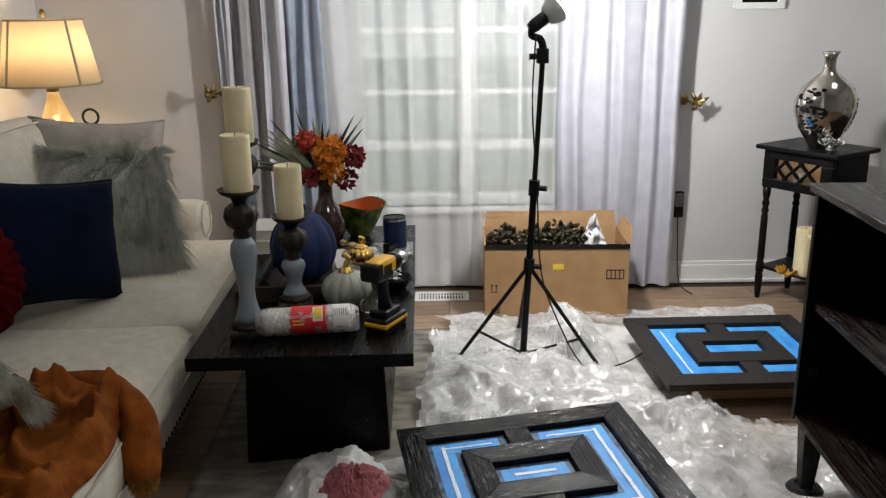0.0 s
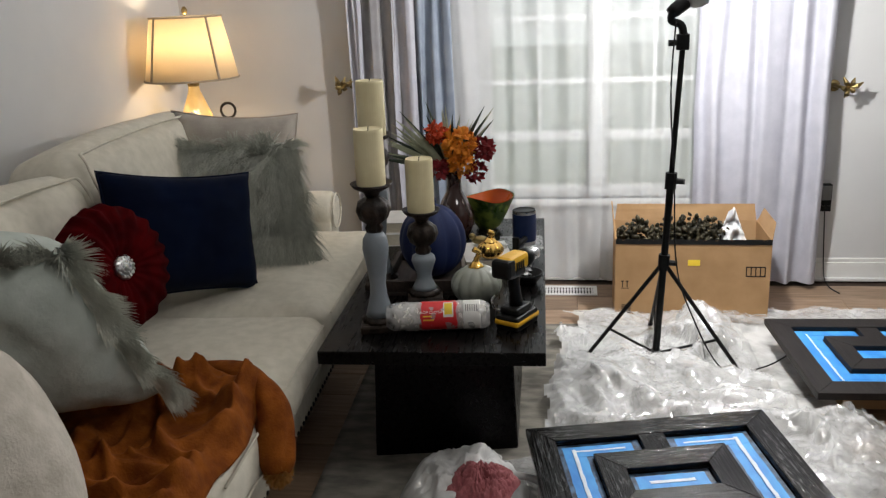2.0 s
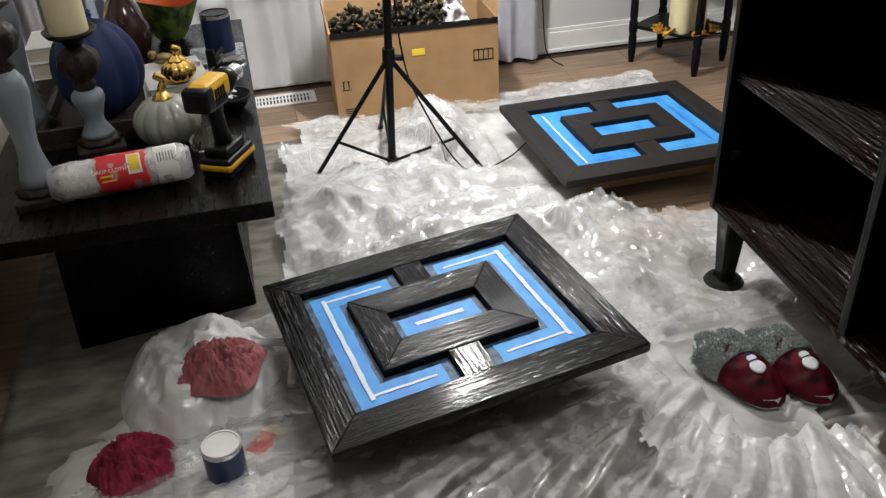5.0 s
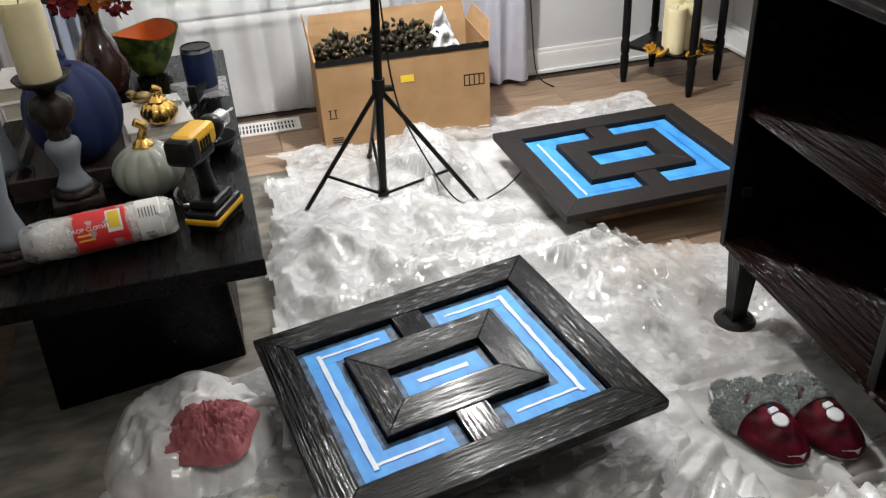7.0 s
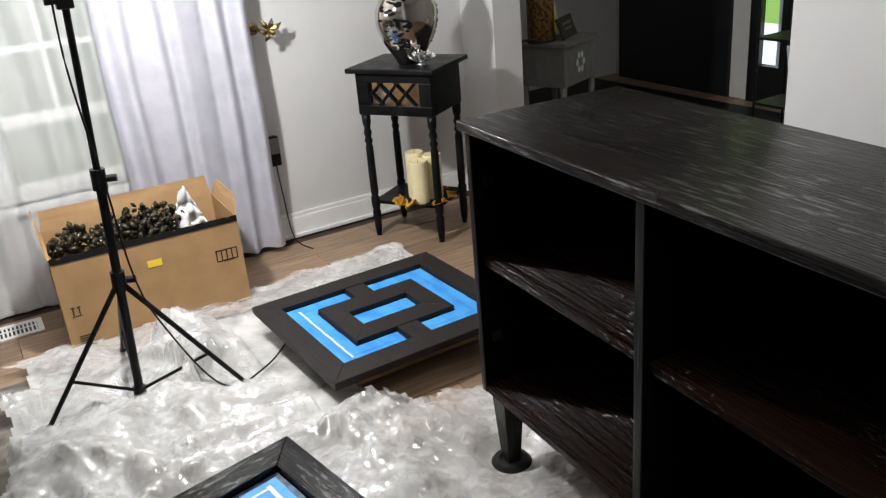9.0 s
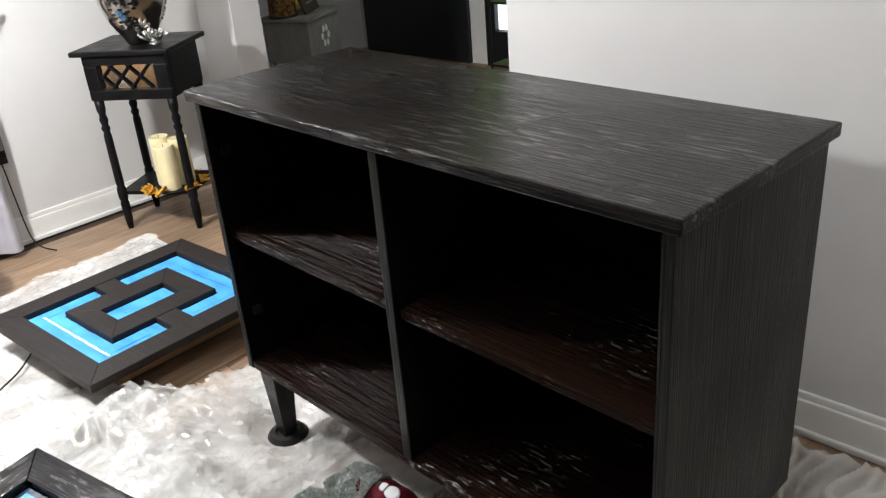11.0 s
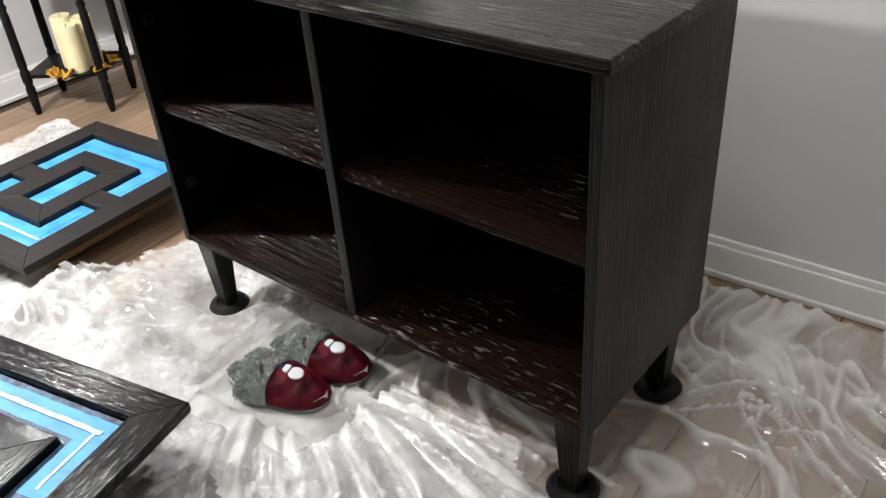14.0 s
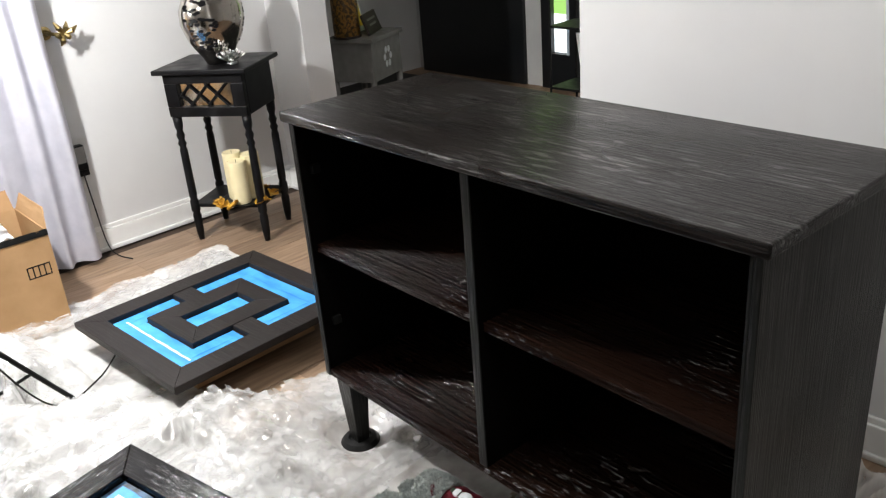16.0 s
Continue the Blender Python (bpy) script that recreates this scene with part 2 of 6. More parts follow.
M["plastic_film"] = sheer("glossy_plastic_film", (0.85, 0.85, 0.85), 0.90, gloss=0.16, rough=0.08, bump=0.03, bscale=24, trans=0.06, clear2=0.55)
M["plastic_thin"] = sheer("thin_plastic_sheet", (0.92, 0.92, 0.90), 0.90, gloss=0.08, rough=0.12, bump=0.06, bscale=10, trans=0.08, clear2=0.66, gather=(0.012, 0.030, 0.38))
M["bag"] = sheer("white_carrier_bag", (0.92, 0.92, 0.91), 0.22, gloss=0.10, rough=0.22, bump=0.3, bscale=24, trans=0.15, clear2=0.03)
M["clear_wrap"] = sheer("clear_wrap", (0.85, 0.85, 0.85), 0.72, gloss=0.16, rough=0.12, bump=0.4, bscale=60, trans=0.3, clear2=0.55)
M["card"] = material("cardboard", (0.40, 0.245, 0.125), (0.34, 0.205, 0.10), 0.85, scale=10, bump=0.15, bump_scale=90, spec=0.15)
M["card_in"] = material("cardboard_inside", (0.44, 0.28, 0.15), (0.38, 0.235, 0.12), 0.85, scale=10, bump=0.15, bump_scale=90, spec=0.15)
M["candle"] = material("ivory_wax", (0.74, 0.66, 0.42), (0.68, 0.595, 0.36), 0.45, scale=14, bump=0.1, bump_scale=50)
M["grey_glaze"] = material("grey_blue_ceramic", (0.22, 0.25, 0.28), (0.17, 0.195, 0.22), 0.42, scale=10, bump=0.1)
M["bronze"] = material("dark_bronze_carving", (0.009, 0.006, 0.0045), (0.032, 0.020, 0.014), 0.4, 0.35, scale=30, bump=0.7, bump_scale=60, dist=0.006)
M["cobalt"] = material("matt_blue_pumpkin", (0.007, 0.018, 0.085), (0.011, 0.026, 0.11), 0.6, scale=12, bump=0.3, bump_scale=90, dist=0.002)
M["pumpkin_glaze"] = material("grey_green_glaze", (0.34, 0.36, 0.315), (0.24, 0.25, 0.21), 0.14, scale=9, stretch=(1, 1, 0.4), bump=0.05, coat=0.5)
M["gold"] = material("polished_gold", (0.85, 0.55, 0.16), (0.75, 0.45, 0.11), 0.14, 1.0, scale=20, bump=0.1)
M["brass"] = material("aged_brass", (0.38, 0.29, 0.13), (0.22, 0.16, 0.07), 0.32, 1.0, scale=30, bump=0.2)
M["silver"] = material("silver_metal", (0.72, 0.72, 0.72), (0.55, 0.55, 0.55), 0.22, 1.0, scale=30, bump=0.15)
M["chrome"] = material("mercury_chrome", (0.62, 0.58, 0.52), (0.50, 0.47, 0.43), 0.07, 1.0, scale=8, bump=0.0)
M["drill_yellow"] = material("yellow_plastic", (0.72, 0.40, 0.012), (0.66, 0.36, 0.010), 0.38, scale=30, bump=0.06)
M["red_label"] = material("red_label", (0.62, 0.025, 0.03), (0.56, 0.02, 0.025), 0.4, scale=20, bump=0.03)
M["yellow_label"] = material("yellow_label", (0.80, 0.58, 0.04), (0.75, 0.52, 0.03), 0.45, scale=20, bump=0.02)
M["white_label"] = material("white_label", (0.78, 0.77, 0.74), (0.70, 0.69, 0.67), 0.5, scale=20, bump=0.04)
M["cloth_white"] = material("white_cloth", (0.76, 0.74, 0.70), (0.66, 0.64, 0.60), 0.9, scale=30, bump=0.5, bump_scale=120, dist=0.003)
M["paint_blue"] = material("blue_can_label", (0.007, 0.018, 0.07), (0.011, 0.026, 0.09), 0.35, scale=12, bump=0.02)
M["dark_vase"] = material("brown_glass_vase", (0.035, 0.014, 0.012), (0.06, 0.022, 0.016), 0.08, scale=6, bump=0.03, coat=0.6)
M["orange_petal"] = material("orange_petals", (0.78, 0.27, 0.012), (0.66, 0.18, 0.010), 0.7, scale=35, bump=0.3)
M["red_petal"] = material("crimson_petals", (0.26, 0.010, 0.014), (0.17, 0.008, 0.012), 0.7, scale=35, bump=0.3)
M["flame_petal"] = material("flame_petals", (0.60, 0.07, 0.014), (0.48, 0.045, 0.012), 0.7, scale=35, bump=0.3)
M["dark_leaf"] = material("dark_leaf", (0.018, 0.030, 0.018), (0.03, 0.045, 0.025), 0.55, scale=30, bump=0.2)
M["pale_leaf"] = material("pale_sage_leaf", (0.34, 0.36, 0.25), (0.25, 0.27, 0.18), 0.7, scale=30, bump=0.2)
M["bowl_green"] = material("green_mosaic_bowl", (0.035, 0.07, 0.012), (0.20, 0.26, 0.05), 0.25, scale=22, bump=0.4, coat=0.4, low=0.45, high=0.6)
M["bowl_orange"] = material("orange_bowl_glaze", (0.50, 0.10, 0.012), (0.38, 0.06, 0.010), 0.25, scale=12, bump=0.1)
M["paper"] = material("book_pages", (0.72, 0.67, 0.55), (0.62, 0.57, 0.46), 0.8, scale=60, stretch=(1, 1, 12), bump=0.2)
M["tray_wood"] = material("dark_tray_wood", (0.035, 0.022, 0.016), (0.018, 0.012, 0.010), 0.5, scale=10, stretch=(8, 1, 8), bump=0.2)
M["pink_cloth"] = material("dusty_pink_rag", (0.42, 0.15, 0.16), (0.31, 0.09, 0.10), 0.9, scale=18, bump=0.5, bump_scale=160, dist=0.003)
M["red_cloth"] = material("raspberry_rag", (0.33, 0.025, 0.07), (0.20, 0.015, 0.04), 0.9, scale=12, bump=0.5, bump_scale=160, dist=0.003)
M["green_figure"] = material("green_bronze_figures", (0.075, 0.065, 0.038), (0.012, 0.012, 0.009), 0.32, 0.5, scale=40, bump=0.5, bump_scale=80)
M["tissue"] = material("white_tissue", (0.78, 0.80, 0.82), (0.70, 0.72, 0.75), 0.8, scale=20, bump=0.3)
M["slipper_fur"] = material("grey_slipper_fleece", (0.50, 0.54, 0.52), (0.32, 0.35, 0.34), 0.95, scale=45, bump=1.0, bump_scale=130, dist=0.01, sheen=0.06, spec=0.1)
M["slipper_red"] = material("maroon_velvet", (0.016, 0.0006, 0.003), (0.10, 0.002, 0.010), 0.6, spec=0.14, scale=18, bump=0.3, bump_scale=70, dist=0.003, sheen=0.0)
M["grey_paint"] = material("grey_furniture_paint", (0.21, 0.205, 0.20), (0.17, 0.165, 0.16), 0.5, scale=14, bump=0.1)
M["door_black"] = material("black_door_paint", (0.008, 0.009, 0.011), (0.012, 0.013, 0.015), 0.35, scale=8, bump=0.05)
M["amber"] = material("amber_woven_glass", (0.26, 0.14, 0.03), (0.05, 0.03, 0.012), 0.25, 0.3, scale=60, bump=0.8, bump_scale=90, dist=0.005, low=0.45, high=0.55)
M["leaf_gold"] = material("golden_leaves", (0.55, 0.32, 0.03), (0.40, 0.20, 0.02), 0.6, scale=25, bump=0.3)
M["shade"] = sheer("lamp_shade_fabric", (0.90, 0.80, 0.62), 0.02, trans=0.6, bscale=200, clear2=0.0)
M["shade_trim"] = material("shade_trim", (0.42, 0.36, 0.27), (0.36, 0.31, 0.23), 0.8, scale=40, bump=0.2)
M["mirror_tile"] = material("mirror_glass", (0.75, 0.72, 0.66), (0.68, 0.64, 0.58), 0.05, 1.0, scale=6, bump=0.0)
M["outside"] = glow("daylight_distance", (0.80, 0.86, 0.86), 0.50)
M["outside_green"] = glow("green_distance", (0.55, 0.63, 0.53), 0.36)
M["bright_green"] = glow("sunlit_garden", (0.30, 0.55, 0.14), 0.9)
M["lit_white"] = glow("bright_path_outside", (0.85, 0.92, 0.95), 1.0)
M["bulb"] = glow("led_face", (0.86, 1.0, 0.93), 14)
M["bulb_warm"] = glow("warm_bulb", (1.0, 0.72, 0.38), 8)
M["housing"] = material("pale_bulb_housing", (0.42, 0.44, 0.42), (0.36, 0.38, 0.36), 0.4, scale=20, bump=0.02)
glass = bpy.data.materials.new("clear_glass")
glass.use_nodes = True
gb = glass.node_tree.nodes["Principled BSDF"]
gb.inputs["Transmission Weight"].default_value, gb.inputs["Roughness"].default_value = 1.0, 0.03
gb.inputs["Base Color"].default_value = (0.95, 0.93, 0.86, 1)
M["glass"] = glass
M["lamp_glass"] = sheer("amber_ribbed_glass", (0.90, 0.72, 0.38), 0.35, gloss=0.18, rough=0.05, bscale=12, trans=0.7, clear2=0.2)
# each plank and board takes a slightly different tone
for key, amount in (("plank", 0.45),):
    nt = M[key].node_tree
    bs = nt.nodes["Principled BSDF"]
    old = bs.inputs["Base Color"].links[0].from_socket
    info, hs, mr = nt.nodes.new("ShaderNodeObjectInfo"), nt.nodes.new("ShaderNodeHueSaturation"), nt.nodes.new("ShaderNodeMapRange")
    mr.inputs[3].default_value, mr.inputs[4].default_value = 1 - amount / 2, 1 + amount / 2
    nt.links.new(info.outputs["Random"], mr.inputs[0])
    nt.links.new(mr.outputs[0], hs.inputs["Value"])
    nt.links.new(old, hs.inputs["Color"])
    nt.links.new(hs.outputs[0], bs.inputs["Base Color"])


# ---- mesh helpers ----
def mesh_of(bm, name, smooth=False):
    bmesh.ops.recalc_face_normals(bm, faces=bm.faces)
    me = bpy.data.meshes.new(name)
    bm.to_mesh(me)
    bm.free()
    if smooth:
        me.shade_smooth()
    return me


def part(name, bm, mat, parent=None, label="", m=None, smooth=False, kind=""):
    me = mesh_of(bm, name, smooth)
    for k in (mat if isinstance(mat, (list, tuple)) else [mat]):
        me.materials.append(M[k])
    ob = new(name, me)
    if parent:
        ob.parent = parent
    if m:
        ob.matrix_basis = m
    return tagged(ob, label, kind=kind)


def thing(name, m, label, category, group="", kind=""):
    ob = new(name)
    ob.empty_display_size = 0.1
    ob.matrix_basis = m
    return tagged(ob, label, category, group, kind)


def box(x0, x1, y0, y1, z0, z1, bevel=0.0, bm=None, seg=2):
    bm = bm or bmesh.new()
    r = bmesh.ops.create_cube(bm, size=1, matrix=Matrix.Translation(((x0 + x1) / 2, (y0 + y1) / 2, (z0 + z1) / 2)) @ Matrix.Diagonal((x1 - x0, y1 - y0, z1 - z0, 1)))
    if bevel:
        es = list({e for v in r["verts"] for e in v.link_edges})
        bmesh.ops.bevel(bm, geom=es, offset=bevel, segments=seg, affect="EDGES", profile=0.5)
    return bm


def lathe(profile, n=32, bm=None, m=None, squash=(1, 1), ribs=0, depth=0.0):
    """A turned shape from (radius, height) pairs; ribs: a number of lobes of that depth."""
    bm = bm or bmesh.new()
    rings = []
    for r, z in profile:
        ring = []
        for i in range(n):
            a = 2 * math.pi * i / n
            k = r * (1 - depth * (1 - abs(math.cos(ribs * a / 2)) ** 0.7)) if ribs else r
            p = Vector((k * math.cos(a) * squash[0], k * math.sin(a) * squash[1], z))
            ring.append(bm.verts.new(m @ p if m else p))
        rings.append(ring)
    for a, b in zip(rings, rings[1:]):
        for i in range(n):
            bm.faces.new((a[i], a[(i + 1) % n], b[(i + 1) % n], b[i]))
    bm.faces.new(rings[0])
    bm.faces.new(rings[-1])
    return bm


def rod(p, q, r, r2=None, n=10, bm=None):
    bm = bm or bmesh.new()
    p, q = Vector(p), Vector(q)
    d = q - p
    m = Matrix.Translation((p + q) / 2) @ d.to_track_quat("Z", "Y").to_matrix().to_4x4()
    bmesh.ops.create_cone(bm, cap_ends=True, segments=n, radius1=r, radius2=r if r2 is None else r2, depth=d.length, matrix=m)
    return bm


def tube(points, r, n=8, bm=None):
    """A bent round bar or cable through the points."""
    bm = bm or bmesh.new()
    ps = [Vector(p) for p in points]
    rings = []
    for i, p in enumerate(ps):
        d = (ps[min(i + 1, len(ps) - 1)] - ps[max(i - 1, 0)]).normalized()
        q = d.to_track_quat("Z", "Y").to_matrix()
        rings.append([bm.verts.new(p + q @ Vector((r * math.cos(6.2832 * k / n), r * math.sin(6.2832 * k / n), 0))) for k in range(n)])
    for a, b in zip(rings, rings[1:]):
        for k in range(n):
            bm.faces.new((a[k], a[(k + 1) % n], b[(k + 1) % n], b[k]))
    bm.faces.new(rings[0])
    bm.faces.new(rings[-1])
    return bm


def curve_points(ps, steps=8):
    """Smooth points through the given ones."""
    ps = [Vector(p) for p in ps]
    out = []
    for i in range(len(ps) - 1):
        a, b, c, d = ps[max(i - 1, 0)], ps[i], ps[i + 1], ps[min(i + 2, len(ps) - 1)]
        for k in range(steps):
            t = k / steps
            out.append(0.5 * ((2 * b) + (c - a) * t + (2 * a - 5 * b + 4 * c - d) * t * t + (3 * b - a - 3 * c + d) * t ** 3))
    return out + [ps[-1]]


def grid(nx, ny, f, bm=None, close=False):
    """A sheet of nx by ny cells; f(u, v) gives each point."""
    bm = bm or bmesh.new()
    vs = [[bm.verts.new(f(i / nx, j / ny)) for j in range(ny + 1)] for i in range(nx + 1)]
    for i in range(nx):
        for j in range(ny):
            bm.faces.new((vs[i][j], vs[i + 1][j], vs[i + 1][j + 1], vs[i][j + 1]))
    return bm


def nz(x, y, z=0.0):
    return noise.noise(Vector((x, y, z)))


def ridge(x, y, z=0.0):
    return 1 - abs(noise.noise(Vector((x, y, z)))) * 2


# ---- the room ----
NY, EX, WX, H = 4.366, 2.197, -1.61, 2.5


def struct(name, bm, mat, label="", m=WALLS):
    return part(name, bm, mat, None, label, m=m, kind="structure")


# north wall, with a window opening from x -0.12 to 0.98
WL, WR, WB, WT = -0.12, 0.98, 0.42, 2.15
bm = box(WX - 0.12, WL, NY, NY + 0.14, 0, H)
box(WR, 2.53, NY, NY + 0.14, 0, H, bm=bm)
box(WL, WR, NY, NY + 0.14, 0, WB, bm=bm)
box(WL, WR, NY, NY + 0.14, WT, H, bm=bm)
struct("wall_north", bm, "wall", "pale grey painted wall with a window opening")
struct("wall_stub", box(2.53, 2.68, 4.09, 5.9, 0, H), "wall", "short pale grey wall end by the hall opening")
struct("wall_west", box(WX - 0.12, WX, -2.2, NY, 0, H), "wall", "pale grey wall behind the sofa")
struct("wall_east", box(EX, EX + 0.14, -2.2, 2.262, 0, H), "wall", "pale grey wall behind the cabinet")
struct("wall_south", box(WX - 0.12, 5.5, -2.34, -2.2, 0, H), "wall", "plain pale grey wall")
struct("hall_wall_north", box(2.68, 5.5, 5.9, 6.04, 0, H), "wall", "pale grey hall wall")
struct("hall_wall_east", box(4.85, 5.0, 1.0, 5.9, 0, H), "wall", "pale grey hall wall with the front door")
struct("hall_wall_south", box(EX + 0.14, 4.85, 0.86, 1.0, 0, H), "wall", "plain pale grey hall wall")
struct("ceiling", box(WX - 0.12, 5.5, -2.34, 6.04, H, H + 0.1), "ceiling", "flat white ceiling")
struct("floor", box(WX - 0.12, 5.5, -2.34, 6.04, -0.06, -0.008), "subfloor", "wooden floor of brown oak planks")


def baseboard(name, x0, x1, y0, y1, axis):
    """A moulded board with a cap bead and a shoe along a wall."""
    bm = box(x0, x1, y0, y1, 0, 0.095, 0.003)
    if axis == "n":
        box(x0, x1, y0 + 0.006, y1, 0.095, 0.115, 0.004, bm=bm)
        box(x0, x1, y0 - 0.012, y0, 0, 0.02, 0.005, bm=bm)
    else:
        box(x0 + 0.006, x1, y0, y1, 0.095, 0.115, 0.004, bm=bm)
        box(x0 - 0.012, x0, y0, y1, 0, 0.02, 0.005, bm=bm)
    return struct(name, bm, "trim", "white moulded baseboard")


baseboard("baseboard_north", WX, 2.53, NY - 0.016, NY, "n")
baseboard("baseboard_east", EX - 0.016, EX, -2.2, 2.262, "e")
baseboard("baseboard_stub", 2.514, 2.53, 4.09, NY - 0.016, "e")
baseboard("baseboard_west", WX, WX + 0.016, -2.2, NY - 0.016, "w")

# window: frame, sashes with muntins, sill
win = thing("window_1", WALLS @ pose(0, 0, 0), "white double window with muntin bars behind sheer curtains", "window", kind="structure")
bm = bmesh.new()
for a in ((WL, WL + 0.05), (WR - 0.05, WR), (0.40, 0.50)):
    box(a[0], a[1], NY + 0.05, NY + 0.13, WB + 0.051, WT - 0.051, 0.003, bm=bm)
box(WL, WR, NY + 0.05, NY + 0.13, WB, WB + 0.05, 0.003, bm=bm)
box(WL, WR, NY + 0.05, NY + 0.13, WT - 0.05, WT, 0.003, bm=bm)
part("window_frame", bm, "trim", win)
part("window_sill", box(WL - 0.05, WR + 0.05, NY - 0.03, NY + 0.05, WB - 0.03, WB, 0.006), "trim", win)
for a, b in ((WL + 0.05, 0.40), (0.50, WR - 0.05)):
    bm = box(a, b, NY + 0.07, NY + 0.11, 0.70, 0.745, 0.003)
    for z in (0.99, 1.29, 1.60, 1.88):
        box(a, b, NY + 0.075, NY + 0.095, z - 0.011, z + 0.011, bm=bm)
    box((a + b) / 2 - 0.008, (a + b) / 2 + 0.008, NY + 0.077, NY + 0.093, 0.745, WT - 0.05, bm=bm)
    part("sash", bm, "trim", win)
    pane = part("pane", box(a, b, NY + 0.082, NY + 0.086, WB + 0.05, WT - 0.05), "glass", win)
    pane.visible_shadow = False
part("latch_rail", box(0.395, 0.405, NY + 0.045, NY + 0.05, 0.42, 0.70), "black_metal", win)

struct("backdrop", box(-3, 4.5, NY + 3.0, NY + 3.05, 0.98, 4.5), "outside", "pale overcast daylight outside the window")
struct("backdrop_hedge", box(-3, 4.5, NY + 2.9, NY + 2.95, -0.5, 0.97), "outside_green", "pale green lawn outside the window")


def curtain(name, x0, x1, z0, z1, folds, depth, mat, label, y=NY - 0.07, seed=0, tuck=None):
    """A hanging cloth with uneven folds; tuck: the height at which it is gathered towards its outer edge."""
    n = folds * 14

    def f(u, v):
        z = z0 + (z1 - z0) * v
        w = 1.0
        cx = u
        if tuck:
            g = math.exp(-((z - tuck[0]) / 0.35) ** 2) * tuck[2]
            cx = tuck[1] + (u - tuck[1]) * (1 - g)
        ph = 2 * math.pi * folds * (u + 0.35 / folds * nz(u * 5 + seed, v * 1.6, seed))
        d = depth * (0.65 + 0.5 * nz(u * 4 + seed, 2.0 + v)) * math.sin(ph)
        d += depth * 0.35 * nz(u * folds * 1.7 + seed, v * 5, 3.3)
        return Vector((x0 + (x1 - x0) * cx + 0.01 * nz(u * 9, v * 4, seed), y + d, z))
    ob = part(name, grid(n, 46, f), mat, None, label, m=WALLS, smooth=True)
    return tagged(ob, label, "curtain")


curtain("sheer_curtain", -0.28, 0.46, 0.02, 2.3, 6, 0.03, "sheer", "thin white sheer voile curtain over the window", y=NY - 0.055, seed=1)
curtain("sheer_curtain", 0.44, 1.00, 0.02, 2.3, 5, 0.03, "sheer", "thin white sheer voile curtain over the window", y=NY - 0.06, seed=4)
curtain("curtain", 0.88, 1.465, 0.03, 2.3, 5, 0.035, "curtain", "silver grey satin curtain hanging to the floor", y=NY - 0.13, seed=7)
curtain("curtain", -0.735, -0.67, 0.05, 2.3, 1, 0.02, "curtain", "silver grey satin curtain edge", y=NY - 0.09, seed=9)
curtain("curtain", -0.69, -0.49, 0.05, 2.3, 2, 0.025, "curtain_side", "satin curtain fold coloured dark grey for shade", y=NY - 0.07, seed=10)
curtain("curtain", -0.52, -0.41, 0.05, 2.3, 1, 0.025, "curtain", "silver grey satin curtain fold", y=NY - 0.10, seed=11)
curtain("curtain", -0.44, -0.235, 0.05, 2.3, 3, 0.03, "curtain_blue", "blue grey satin curtain beside the window", y=NY - 0.10, seed=12)


def holdback(x, z, flip):
    """A cast brass curtain hook with a leafed end."""
    t = thing("curtain_holdback", WALLS @ pose(x, NY, z) @ Matrix.Scale(1.2, 4), "aged brass leaf-shaped curtain holdback on the wall", "holdback", "curtain holdbacks")
    part("rose", lathe([(0.022, 0), (0.022, 0.006), (0.012, 0.012)], 16, m=pose(0, 0, 0, 90)), "brass", t)
    part("arm", tube(curve_points([(0, 0, 0), (0, -0.05, 0.002), (flip * 0.02, -0.085, 0.0), (flip * 0.055, -0.09, 0.008)]), 0.006), "brass", t)
    bm = bmesh.new()
    for a, L in ((15, 0.05), (60, 0.035), (125, 0.042), (200, 0.03), (250, 0.045), (320, 0.03)):
        c, s = math.cos(radians(a)), math.sin(radians(a))
        mid = (flip * 0.03 + 0.55 * L * c, -0.095, 0.55 * L * s)
        rod((flip * 0.03, -0.09, 0), mid, 0.004, 0.010, 8, bm)
        rod(mid, (flip * 0.03 + L * c, -0.088, L * s + 0.006), 0.010, 0.002, 8, bm)
    part("leaf_end", bm, "brass", t)


holdback(1.510, 0.945, 1)
holdback(-0.745, 1.014, -1)

# floor planks run along the north wall
random.seed(4)
bm = box(0, 1, -0.0885, 0.0885, -0.0075, 0.0, 0.0012, seg=1)
plank_me = mesh_of(bm, "plank")
plank_me.materials.append(M["plank"])
for r in range(46):
    y = 5.81 - 0.18 * r
    x0, x1 = (2.68, 4.85) if y > NY else (WX, 4.85 if y > 2.36 else EX)
    if y < -2.15:
        break
    runs = [(x0, x1)] + ([(EX + 0.14, 4.85)] if 1.05 < y <= 2.36 else [])
    for a, e in runs:
        x = a
        first = random.uniform(0.3, 1.2)
        while x < e - 0.01:
            n = min(e, x + (first if x == a else 1.2))
            ob = new("plank", plank_me)
            ob.parent = bpy.data.objects["floor"]
            ob.matrix_basis = pose(x, y, -random.random() * 0.0005) @ Matrix.Diagonal((n - x - 0.0015, 1, 1, 1))
            x = n

tagged(part("rug", grid(60, 90, lambda u, v: Vector((-0.37 + 1.62 * u, 0.2 + 3.49 * v, 0.011 + 0.002 * nz(u * 40, v * 80)))), "rug", None,
            "distressed beige and grey woven area rug on the floor", m=pose(0, 0, 0, 0, 0, 0), smooth=True), category="rug")
bpy.data.objects["rug"].modifiers.new("thick", "SOLIDIFY").thickness = 0.009


# ---- the unfinished cabinet ----
CABINET = pose(1.346, 1.227, 0.0938, 0, 0, -4.5) @ Matrix.Scale(0.93, 4)


